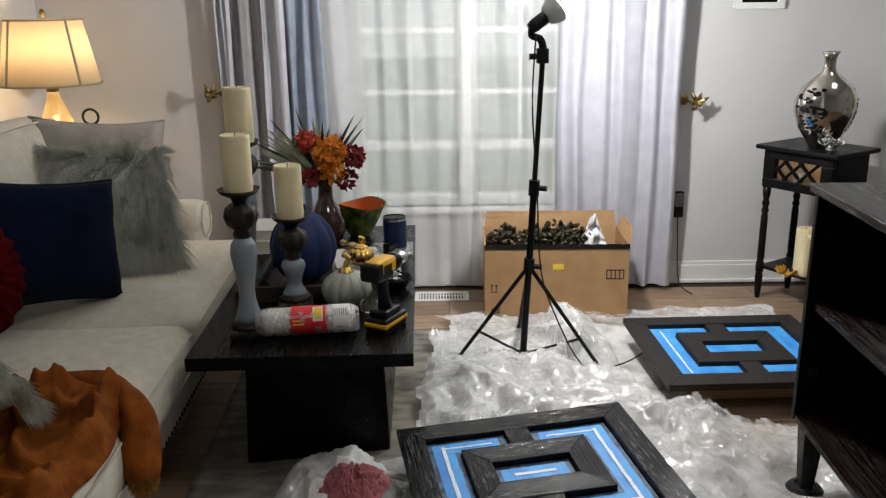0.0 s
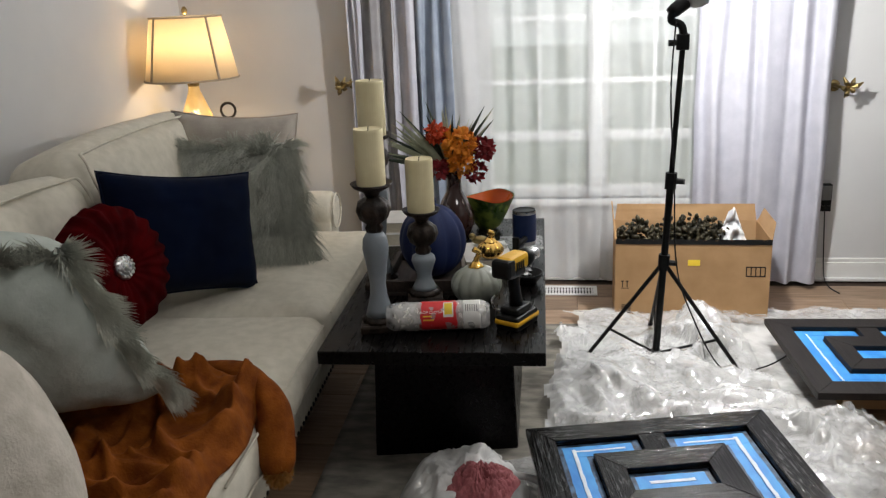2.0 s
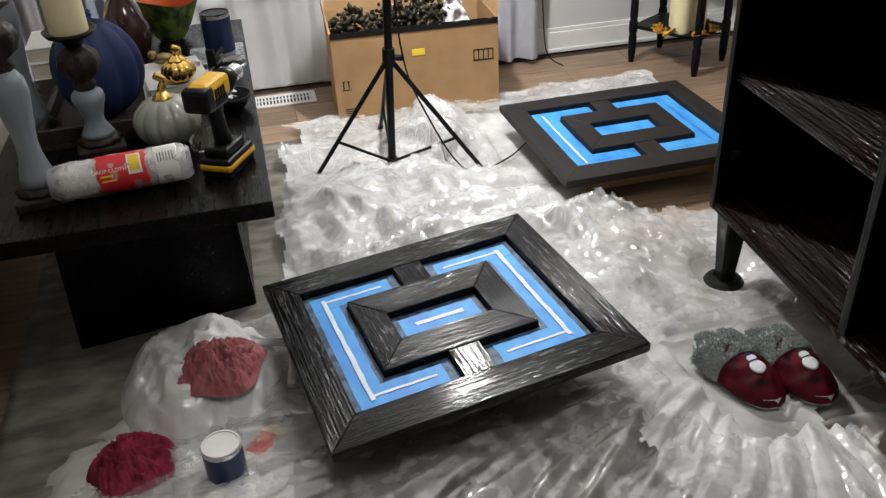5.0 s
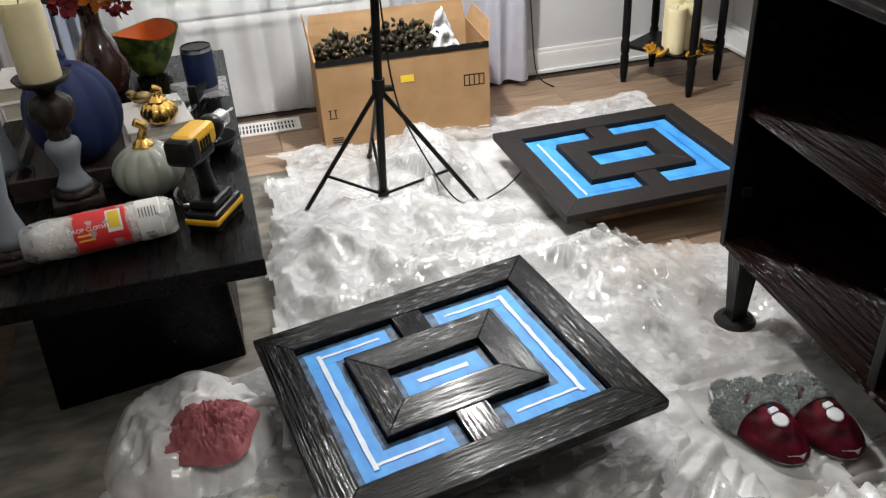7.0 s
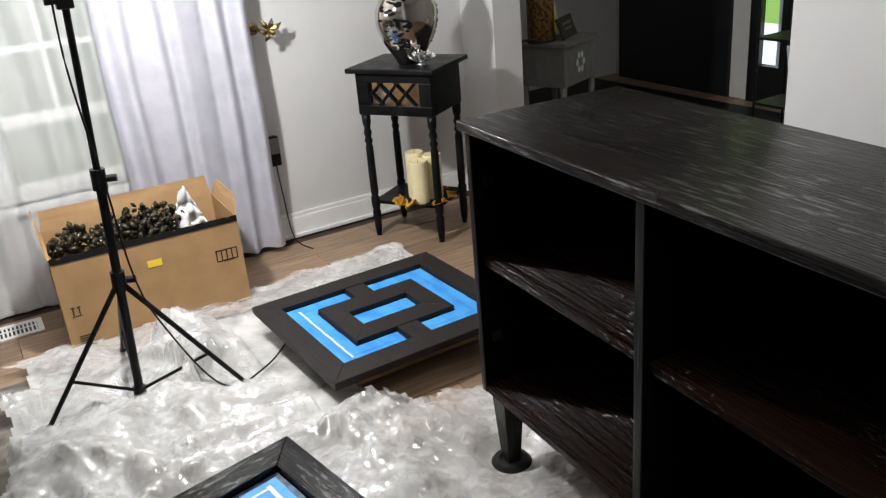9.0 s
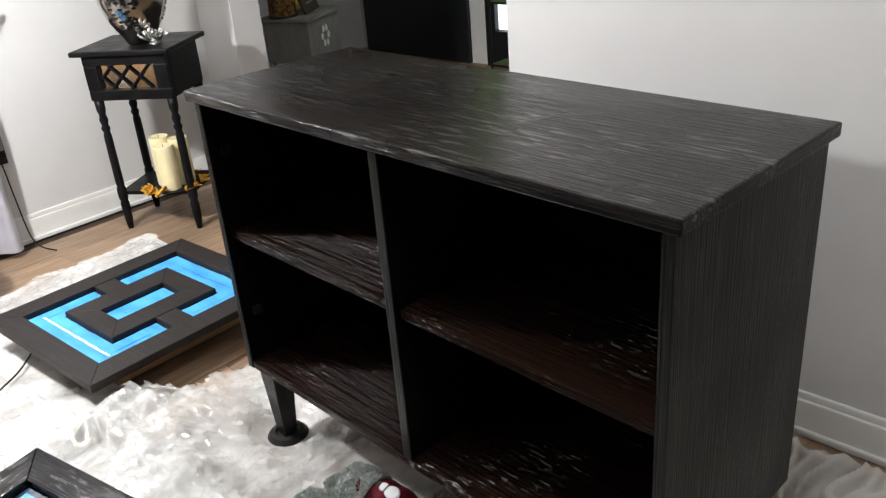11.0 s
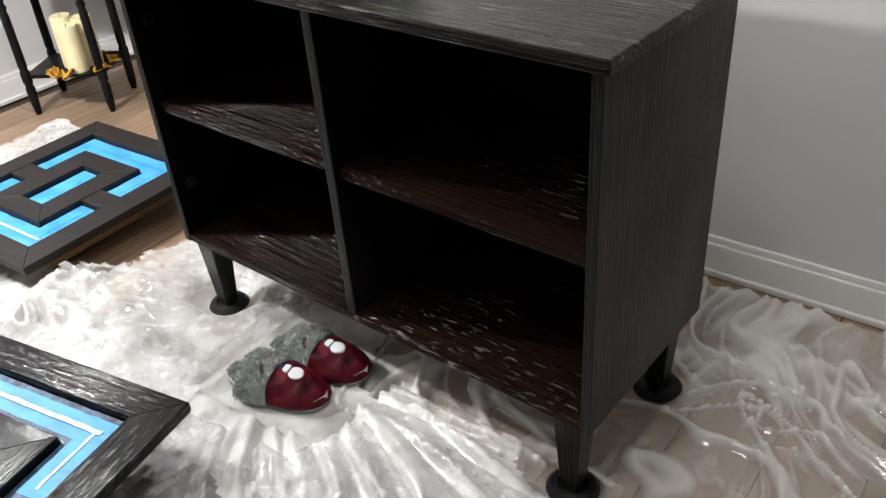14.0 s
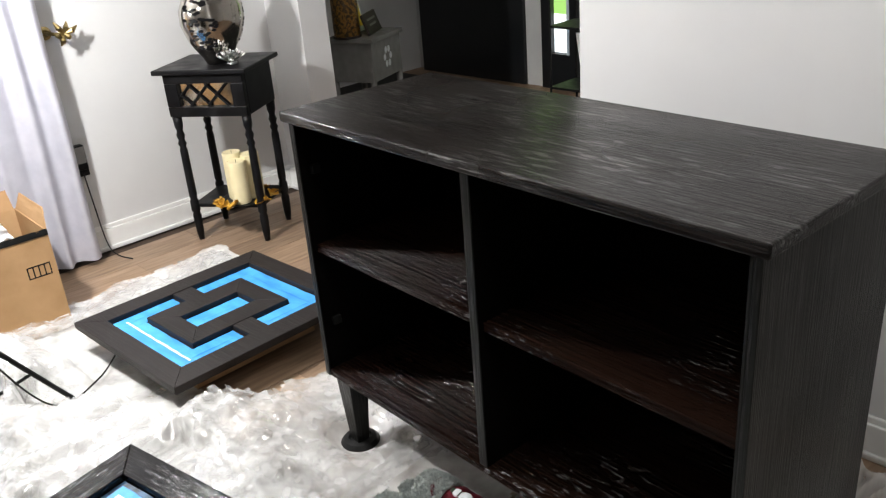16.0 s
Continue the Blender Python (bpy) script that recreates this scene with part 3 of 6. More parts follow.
def cabinet():
    t = thing("cabinet", CABINET, "open black-stained oak cabinet without doors on tapered legs", "cabinet")
    D, W, Z0, Z1, T, ZB = 0.480, 1.275, 0.134, 0.870, 0.021, -0.101
    for a, b, i, j in ((0, T - 0.006, T - 0.006, T), (W - T + 0.006, W, W - T, W - T + 0.006)):
        s = part("side_panel", box(0, D, a, b, Z0, Z1, 0.0015), "black_wood_z", t)
        # thin board added so that the inner face carries the painted shade
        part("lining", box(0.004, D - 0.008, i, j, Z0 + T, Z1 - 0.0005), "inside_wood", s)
        part("edge_strip", box(0, 0.0035, i, j, Z0, Z1, 0.0008), "black_wood_z", s)
    part("bottom_panel", box(0.002, D, T, W - T, Z0 + 0.001, Z0 + T, 0.0015), "shelf_wood", t)
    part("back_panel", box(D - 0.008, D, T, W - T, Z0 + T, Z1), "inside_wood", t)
    part("top_panel", box(-0.014, D + 0.006, -0.016, W + 0.016, Z1, Z1 + 0.026, 0.004), "top_wood", t)
    yd = 0.634
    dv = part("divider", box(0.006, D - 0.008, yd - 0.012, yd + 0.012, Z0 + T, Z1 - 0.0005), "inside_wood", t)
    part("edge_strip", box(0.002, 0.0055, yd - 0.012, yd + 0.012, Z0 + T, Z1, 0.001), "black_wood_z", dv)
    # added under the top, again only for the painted inner shade
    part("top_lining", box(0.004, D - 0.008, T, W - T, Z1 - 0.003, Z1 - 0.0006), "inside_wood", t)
    part("shelf", box(0.018, D - 0.008, T, yd - 0.012, 0.505, 0.528, 0.002), "shelf_wood", t)
    part("shelf", box(0.018, D - 0.008, yd + 0.012, W - T, 0.512, 0.535, 0.002), "shelf_wood", t)
    for x, y in ((0.045, 0.06), (0.045, W - 0.06), (D - 0.05, 0.06), (D - 0.05, W - 0.06)):
        bm = bmesh.new()
        bmesh.ops.create_cone(bm, cap_ends=True, segments=4, radius1=0.028, radius2=0.046, depth=Z0 - ZB - 0.016, matrix=pose(x, y, ZB + 0.016 + (Z0 - ZB - 0.016) / 2, 0, 0, 45))
        bmesh.ops.bevel(bm, geom=bm.edges[:], offset=0.002, segments=1, affect="EDGES")
        leg = part("leg", bm, "black_wood_z", t)
        part("caster_cup", lathe([(0.056, 0.004), (0.058, 0.01), (0.048, 0.022), (0.034, 0.024), (0.032, 0.018)], 28, m=pose(x, y, ZB)), "black_plastic", leg)
    for y in (0.028, W - 0.028):
        for z in (0.30, 0.74):
            part("hinge_plate", box(0.03, 0.055, y - 0.006, y + 0.006, z - 0.012, z + 0.012, 0.002), "black_metal", t)


cabinet()


# ---- cabinet doors laid out to dry ----
def door_panel(m, label, rim, wood="black_wood", wood_x="black_wood_x"):
    t = thing("drying_door", m, label, "cabinet door", "cabinet doors laid out to dry")
    W, H_, zb, zt = 0.70, 0.63, 0.006, 0.026
    u = (0.0, 0.075, 0.167, 0.238, 0.312, 0.384, 0.457, 0.530, 0.623, W)
    v = (0.0, 0.088, 0.183, 0.270, 0.374, 0.462, 0.548, H_)

    def board(pts, mat, z0=zb, z1=zt, name="board"):
        bm = bmesh.new()
        lo = [bm.verts.new((x, y, z0)) for x, y in pts]
        hi = [bm.verts.new((x, y, z1)) for x, y in pts]
        bm.faces.new(hi)
        bm.faces.new(lo[::-1])
        k = len(pts)
        for i in range(k):
            bm.faces.new((lo[i], lo[(i + 1) % k], hi[(i + 1) % k], hi[i]))
        bmesh.ops.bevel(bm, geom=[e for e in bm.edges if all(q.co.z > z1 - 0.001 for q in e.verts)], offset=0.0015, segments=1, affect="EDGES")
        return part(name, bm, mat, t)
    part("backing", box(0.002, W - 0.002, 0.002, H_ - 0.002, 0, zb), wood, t)
    # mitred outer boards
    a, b, c, d = u[1], u[8], v[1], v[6]
    board([(0, 0), (W, 0), (b, c), (a, c)], wood_x)
    board([(0, H_), (a, d), (b, d), (W, H_)], wood_x)
    board([(0, 0), (a, c), (a, d), (0, H_)], wood)
    board([(W, 0), (W, H_), (b, d), (b, c)], wood)
    # mitred inner boards round the middle slot
    x0, x1, y0, y1 = u[2], u[7], v[2], v[5]
    p0, p1, q0, q1 = u[3], u[6], v[3], v[4]
    board([(x0, y0), (x1, y0), (p1, q0), (p0, q0)], wood_x)
    board([(x0, y1), (p0, q1), (p1, q1), (x1, y1)], wood_x)
    board([(x0, y0), (p0, q0), (p0, q1), (x0, y1)], wood)
    board([(x1, y0), (x1, y1), (p1, q1), (p1, q0)], wood)
    for y0_, y1_ in ((v[1], v[2]), (v[5], v[6])):
        board([(u[4], y0_), (u[5], y0_), (u[5], y1_), (u[4], y1_)], wood, z1=zt - 0.002, name="bridge")

    def band(x0, x1, y0, y1, z, mat, name):
        n = max(2, int(max(x1 - x0, y1 - y0) / 0.02))

        def f(i, j):
            w = 0.0025
            x = x0 + (x1 - x0) * i
            y = y0 + (y1 - y0) * j
            ex = w * nz(x * 55, y * 55, z * 900) if i in (0, 1) else 0
            ey = w * nz(x * 55, y * 55, z * 900 + 4) if j in (0, 1) else 0
            return Vector((x + ex, y + ey, z + 0.0004 * nz(x * 120, y * 120)))
        bm = grid(n if x1 - x0 > y1 - y0 else 2, 2 if x1 - x0 > y1 - y0 else n, f)
        r = bmesh.ops.extrude_face_region(bm, geom=bm.faces[:])
        for q in r["geom"]:
            if isinstance(q, bmesh.types.BMVert):
                q.co.z += 0.0006
        part(name, bm, mat, t)
    g = 0.016 if rim else 0.004
    lines = []
    for s in (0, 1):
        xa, xb = (u[1], u[2]) if s == 0 else (u[7], u[8])
        xe0, xe1 = (u[1], u[4]) if s == 0 else (u[5], u[8])
        if rim:
            band(xa + 0.003, xb - 0.003, v[1] + 0.003, v[6] - 0.003, zb + 0.0004, "tape_rim", "overpaint")
        band(xa + g, xb - g, v[1] + g, v[6] - g, zb + 0.0012, "blue_tape", "tape")
        for k, (ya, yb) in enumerate(((v[1], v[2]), (v[5], v[6]))):
            if rim:
                band(xe0 + 0.003, xe1 - 0.003, ya + 0.003, yb - 0.003, zb + 0.0008, "tape_rim", "overpaint")
            xs, xt = (xe0 + g, xe1 - g * 1.6) if s == 0 else (xe0 + g * 1.6, xe1 - g)
            band(xs, xt, ya + g, yb - g, zb + 0.0021, "blue_tape", "tape")
            ym = (ya + yb) / 2
            w = 0.0045
            band(*((xs + 0.03, xt - 0.02) if s == 0 else (xs + 0.02, xt - 0.03)), ym - w + 0.001, ym + w - 0.001, zb + 0.0036, "white_gap" if rim else "blue_tape", "bare_strip")
        xm = (xa + xb) / 2
        band(xm - (0.0052 if rim else 0.0035), xm + (0.0052 if rim else 0.0035), v[1] + 0.035, v[6] - 0.035, zb + 0.0046, "white_gap" if rim or s == 0 else "blue_tape", "bare_strip")
    if rim:
        band(u[3] + 0.003, u[6] - 0.003, v[3] + 0.003, v[4] - 0.003, zb + 0.0004, "tape_rim", "overpaint")
    band(u[3] + g, u[6] - g, v[3] + g * 1.2, v[4] - g * 1.2, zb + 0.0015, "blue_tape", "tape")
    band(u[3] + 0.05, u[6] - 0.05, (v[3] + v[4]) / 2 - 0.0065, (v[3] + v[4]) / 2 + 0.0065, zb + 0.003, "white_gap" if rim else "blue_tape", "bare_strip")
    return t


D1 = pose(0.6507, 2.2098, 0.166, 0, -2.0, 7.6) @ pose(-0.3525, -0.312, 0) @ Matrix.Diagonal((1.0075, 0.99, 1, 1))
door_panel(D1, "black-stained oak door with recessed maze pattern and blue tape", True, "wet_oak", "wet_oak_x")
door_panel(pose(1.5508, 3.1317, 0.110, 1.0, 0.6, 1.1) @ pose(-0.3575, -0.3115, 0) @ Matrix.Diagonal((1.0215, 0.989, 1, 1)), "matt black door with fresh blue tape in its maze grooves", False, "matt_black", "matt_black")


def block(name, m, x, y, z, mat, label, cat):
    t = thing(name, m, label, cat)
    part("box_body", box(-x / 2, x / 2, -y / 2, y / 2, 0, z - 0.012, 0.003), mat, t)
    part("box_lid", box(-x / 2 - 0.004, x / 2 + 0.004, -y / 2 - 0.004, y / 2 + 0.004, z - 0.012, z, 0.003), mat, t)


block("support_block", pose(0.66, 2.22, 0.012, 0, 0, 8.8), 0.40, 0.30, 0.146, "black_wood", "dark wooden box under the drying door", "wooden box")
block("support_block", pose(1.56, 3.15, 0.006, 0, 0, 0), 0.46, 0.40, 0.097, "card", "low brown cardboard box under the drying door", "cardboard box")


# ---- coffee table ----
def coffee_table():
    t = thing("coffee_table", pose(0.020, 2.937, 0, 0, 0, -0.5), "dark espresso wooden coffee table with a solid block pedestal", "coffee table")
    part("tabletop", box(-0.305, 0.305, -0.68, 0.68, 0.482, 0.520, 0.003), "table_black", t)
    part("apron", box(-0.215, 0.215, -0.40, 0.46, 0.44, 0.482, 0.002), "table_black", t)
    bm = bmesh.new()
    lo = [(-0.235, -0.365), (0.215, -0.30), (0.215, 0.45), (-0.235, 0.45)]
    va = [bm.verts.new((x, y, 0.011)) for x, y in lo]
    vb = [bm.verts.new((x * 0.93, y * 0.95, 0.44)) for x, y in lo]
    bm.faces.new(va[::-1])
    bm.faces.new(vb)
    for i in range(4):
        bm.faces.new((va[i], va[(i + 1) % 4], vb[(i + 1) % 4], vb[i]))
    bmesh.ops.bevel(bm, geom=bm.edges[:], offset=0.004, segments=2, affect="EDGES")
    part("pedestal", bm, "table_black", t)


coffee_table()


# ---- sofa ----
def soft(x0, x1, y0, y1, z0, z1, r=0.05, puff=0.02, seed=0, bm=None, cell=0.035):
    """A stuffed cushion: a rounded box, swollen and lightly creased."""
    b2 = bmesh.new()
    c = Vector(((x0 + x1) / 2, (y0 + y1) / 2, (z0 + z1) / 2))
    h = Vector(((x1 - x0) / 2, (y1 - y0) / 2, (z1 - z0) / 2))
    bmesh.ops.create_cube(b2, size=2)
    bmesh.ops.subdivide_edges(b2, edges=b2.edges[:], cuts=int(min(26, max(8, 2 * max(h) / cell))), use_grid_fill=True)
    for q in b2.verts:
        p = q.co.copy()
        e = Vector([p[i] * h[i] for i in range(3)])
        core = Vector([max(-h[i] + r, min(h[i] - r, e[i])) for i in range(3)])
        d = e - core
        if d.length > 1e-6:
            e = core + d.normalized() * min(r, d.length)
        for i in range(3):
            o = [k for k in range(3) if k != i]
            e[i] += p[i] * puff * (1 - p[o[0]] ** 2) * (1 - p[o[1]] ** 2)
        n3 = noise.noise_vector((c + e) * 5 + Vector((seed, 0, 0)))
        q.co = c + e + n3 * 0.006
    me = bpy.data.meshes.new("tmp")
    b2.to_mesh(me)
    b2.free()
    bm = bm or bmesh.new()
    bm.from_mesh(me)
    bpy.data.meshes.remove(me)
    return bm


def sofa():
    t = thing("sofa", pose(-0.40, 0, 0, 0, 0, 0.5) @ Matrix.Diagonal((1, 1, 0.93, 1)), "cream linen rolled-arm sofa with nailhead trim", "sofa")
    part("base_frame", soft(-0.98, 0.0, 0.35, 3.875, 0.17, 0.34, 0.02, 0.0, 1), "linen", t, smooth=True)
    for i, (a, b) in enumerate(((0.62, 1.68), (1.68, 2.685), (2.70, 3.69))):
        c = part("seat_cushion", soft(-0.72, 0.045, a, b, 0.335, 0.50, 0.05, 0.022, i * 3), "linen", t, smooth=True)
        for z in (0.365, 0.475):
            part("piping", tube([(0.052, a + 0.05, z), (0.053, (a + b) / 2, z + 0.003), (0.052, b - 0.05, z)], 0.004), "linen", c, smooth=True)
    part("back_frame", soft(-1.0, -0.80, 0.40, 3.86, 0.30, 0.90, 0.06, 0.01, 9), "linen", t, smooth=True)
    for i, (a, b, z, lean) in enumerate(((0.66, 1.66, 0.98, 0), (1.64, 2.66, 0.99, 0.0), (2.62, 3.66, 1.05, 0.03))):
        bm = soft(-0.14, 0.14, -(b - a) / 2, (b - a) / 2, 0, z - 0.46, 0.09, 0.03, 20 + i)
        c = part("back_cushion", bm, "linen", t, m=pose(-0.66, (a + b) / 2, 0.49, 0, -16, 0), smooth=True)
        part("piping", tube(curve_points([(0.15, -(b - a) / 2 + 0.07, 0.05), (0.155, -(b - a) / 2 + 0.05, z - 0.55), (0.13, -(b - a) / 2 + 0.16, z - 0.485), (0.13, (b - a) / 2 - 0.16, z - 0.485), (0.155, (b - a) / 2 - 0.05, z - 0.55), (0.15, (b - a) / 2 - 0.07, 0.05)]), 0.005), "linen", c, smooth=True)
    for y in (0.50, 3.765):
        bm = soft(-0.98, -0.16, y - 0.08, y + 0.10, 0.30, 0.58, 0.03, 0.0, y)
        lathe([(0.02, -0.005), (0.075, 0), (0.092, 0.02), (0.095, 0.06), (0.095, 0.40), (0.10, 0.84), (0.03, 0.86)], 24, bm, m=pose(-0.15, y + 0.01, 0.565, 0, -90, 0))
        arm = part("armrest", bm, "linen", t, smooth=True)
        part("piping", tube([(-0.146, y + 0.01 + 0.082 * math.cos(k * 0.35), 0.565 + 0.082 * math.sin(k * 0.35)) for k in range(19)], 0.004), "linen", arm, smooth=True)
    nail = mesh_of(lathe([(0.0085, 0), (0.007, 0.003), (0.003, 0.005)], 8, m=pose(0, 0, 0, 0, 90, 0)), "nailhead", True)
    nail.materials.append(M["bronze"])
    for i in range(112):
        ob = new("nailhead", nail)
        ob.parent = t
        ob.matrix_basis = pose(0.001, 0.38 + i * 0.0315, 0.192)
    for x, y in ((-0.06, 0.45), (-0.06, 3.82), (-0.92, 0.45), (-0.92, 3.82)):
        part("foot", lathe([(0.022, 0), (0.03, 0.08), (0.035, 0.172)], 16, m=pose(x, y, 0)), "black_wood", t)


sofa()


# ---- work light on its tripod ----
def work_light():
    t = thing("work_light", pose(0.752, 3.312, 0), "black tripod stand with a bare work-light bulb", "work light")
    top = Vector((0.058, 0.0, 1.20))
    foot = [Vector((0.306, -0.165, 0.015)), Vector((-0.28, 0.0, 0.015)), Vector((0.03, 0.37, 0.015))]
    axis = lambda z: Vector((0.058 * z / 1.2, 0, z))
    part("lower_pole", rod(axis(0.045), axis(0.735), 0.0135, n=16), "black_metal", t, smooth=False)
    part("upper_pole", rod(axis(0.735), axis(1.21), 0.010, n=16), "black_metal", t)
    for z in (0.735, 0.423):
        c = part("collar", rod(axis(z - 0.03), axis(z + 0.03), 0.021, n=16), "black_plastic", t)
        part("knob", rod(axis(z) + Vector((0.02, -0.01, 0)), axis(z) + Vector((0.045, -0.02, 0)), 0.011, n=12), "black_plastic", c)
    part("spreader_hub", rod(axis(0.04), axis(0.065), 0.02, n=14), "black_plastic", t)
    for f in foot:
        a = axis(0.423)
        leg = part("leg", rod(a + (f - a) * 0.04, f, 0.0085, 0.0075, n=8), "black_metal", t)
        mid = a + (f - a) * 0.66
        part("strut", rod(axis(0.05), mid, 0.0055, n=6), "black_metal", leg)
        part("rubber_foot", rod(f + (a - f) * 0.05, f, 0.011, n=8), "black_plastic", leg)
    part("bracket", box(-0.022, 0.022, -0.014, 0.014, 0, 0.055, 0.004), "black_plastic", t, m=Matrix.Translation(axis(1.20)))
    part("bracket_knob", rod(axis(1.225) + Vector((-0.02, 0, 0)), axis(1.225) + Vector((-0.05, 0, 0)), 0.011, n=12), "black_plastic", t)
    part("neck", tube(curve_points([axis(1.25), (0.05, 0, 1.285), (0.018, 0, 1.30), (0.02, 0, 1.325), (0.045, 0.01, 1.35)], 5), 0.014, 10), "black_plastic", t, smooth=True)
    d = Vector((0.80, 0.25, 0.55)).normalized()
    q = d.to_track_quat("Z", "Y").to_matrix().to_4x4()
    m = Matrix.Translation((0.028, 0.005, 1.335)) @ q
    part("socket", lathe([(0.02, -0.02), (0.025, 0.0), (0.025, 0.045), (0.02, 0.05)], 18, m=m), "black_plastic", t, smooth=True)
    bulb = part("bulb_housing", lathe([(0.022, 0.05), (0.036, 0.062), (0.047, 0.082), (0.052, 0.105), (0.050, 0.107)], 28, m=m), "housing", t, smooth=True)
    part("led_face", lathe([(0.048, 0.1075), (0.046, 0.110), (0.02, 0.112)], 28, m=m), "bulb", bulb)
    part("power_cord", tube(curve_points([(0.03, -0.02, 1.30), (0.02, -0.03, 1.05), (0.045, -0.02, 0.72), (0.06, -0.03, 0.44), (0.10, -0.09, 0.28), (0.22, -0.16, 0.06), (0.38, -0.12, 0.05), (0.55, 0.05, 0.05), (0.63, 0.14, 0.04)]), 0.003, 6), "black_plastic", t, smooth=True)


work_light()


# ---- cardboard box with ornaments ----
def card_box():
    t = thing("cardboard_box", pose(0.638, 3.773, 0.0, 0, 0, -3.5), "open brown cardboard box of ornaments on the floor", "cardboard box")
    W, D, Z, T = 0.645, 0.34, 0.375, 0.005
    part("front", box(0, W, 0, T, 0, Z), "card", t)
    part("back", box(0, W, D - T, D, 0, Z), "card_in", t)
    part("side", box(0, T, T, D - T, 0, Z), "card", t)
    part("side", box(W - T, W, T, D - T, 0, Z), "card", t)
    part("bottom", box(T, W - T, T, D - T, 0.001, T), "card", t)

    def flap(w, h, m, cut):
        def f(u, v):
            x = w * (u - 0.5)
            return Vector((x * (1 - cut * v), 0.004 * nz(u * 3, v * 3) * v, h * v))
        bm = grid(14, 6, f)
        r = bmesh.ops.extrude_face_region(bm, geom=bm.faces[:])
        for q in r["geom"]:
            if isinstance(q, bmesh.types.BMVert):
                q.co.y += 0.004
        part("flap", bm, "card_in", t, m=m)
    flap(W * 0.98, 0.075, pose(W / 2, D - 0.004, Z, -6), 0.03)
    flap(D * 0.96, 0.10, pose(0.0, D / 2, Z, -5, 0, 90), 0.25)
    flap(D * 0.96, 0.070, pose(W - 0.002, D / 2, Z, -14, 0, -90), 0.25)
    # ragged black edge where the front flap was torn off
    part("tape_edge", grid(40, 2, lambda u, v: Vector((W * u, -0.0025 + 0.003 * v, Z - 0.018 + (0.022 + 0.006 * nz(u * 30, 1)) * v))), "black_plastic", t)
    part("sticker", box(0.305, 0.355, -0.0015, 0, 0.262, 0.288), "yellow_label", t)
    bm = box(0.545, 0.625, -0.0012, 0, 0.215, 0.219)
    box(0.545, 0.625, -0.0012, 0, 0.256, 0.260, bm=bm)
    for i in range(5):
        box(0.545 + i * 0.019, 0.549 + i * 0.019, -0.0012, 0, 0.219, 0.256, bm=bm)
    part("printed_mark", bm, "black_plastic", t)
    bm = bmesh.new()
    for x in (0.03, 0.05):
        box(x, x + 0.004, -0.0012, 0, 0.16, 0.19, bm=bm)
        box(x - 0.004, x + 0.008, -0.0012, 0, 0.186, 0.19, bm=bm)
    box(0.026, 0.060, -0.0012, 0, 0.154, 0.157, bm=bm)
    part("printed_mark", bm, "black_plastic", t)
    bm = bmesh.new()
    for i in range(6):
        box(0.03, 0.07, -0.0012, 0, 0.03 + i * 0.009, 0.034 + i * 0.009, bm=bm)
    part("printed_mark", bm, "black_plastic", t)


card_box()
random.seed(11)
for gx, gy, n, s in ((0.75, 3.96, 9, 1.0), (0.90, 4.0, 7, 0.9), (0.985, 3.97, 12, 1.15), (1.08, 3.99, 9, 1.0)):
    bm = bmesh.new()
    for k in range(n * 15):
        a, r = random.random() * 6.28, random.random() ** 0.5 * 0.088 * s
        z = 0.305 + random.random() * 0.135 * s * (1 - r / 0.16)
        bmesh.ops.create_icosphere(bm, subdivisions=1, radius=0.006 + 0.009 * random.random(),
                                   matrix=pose(gx + r * math.cos(a), gy + r * 0.7 * math.sin(a), z, random.random() * 180, 0, a * 57) @ Matrix.Diagonal((1, 0.8, 1.5, 1)))
    bmesh.ops.create_cone(bm, cap_ends=True, segments=12, radius1=0.085 * s, radius2=0.04 * s, depth=0.31, matrix=pose(gx, gy, 0.163))
    tagged(part("ornament", bm, "green_figure", None, smooth=True), "dark green bronze resin ornament group in the box", "ornament", "ornaments in the box")
bm = grid(14, 14, lambda u, v: Vector((1.165 + 0.12 * (u - 0.5) * (1.15 - 0.6 * v), 3.95 + 0.05 * nz(u * 4, v * 4), 0.30 + 0.17 * v * (1 - 1.2 * abs(u - 0.45) ** 1.5))))
ob = tagged(part("tissue_paper", bm, "tissue", None, smooth=True), "crumpled white tissue paper standing in the box", "tissue paper")
ob.modifiers.new("thick", "SOLIDIFY").thickness = 0.003


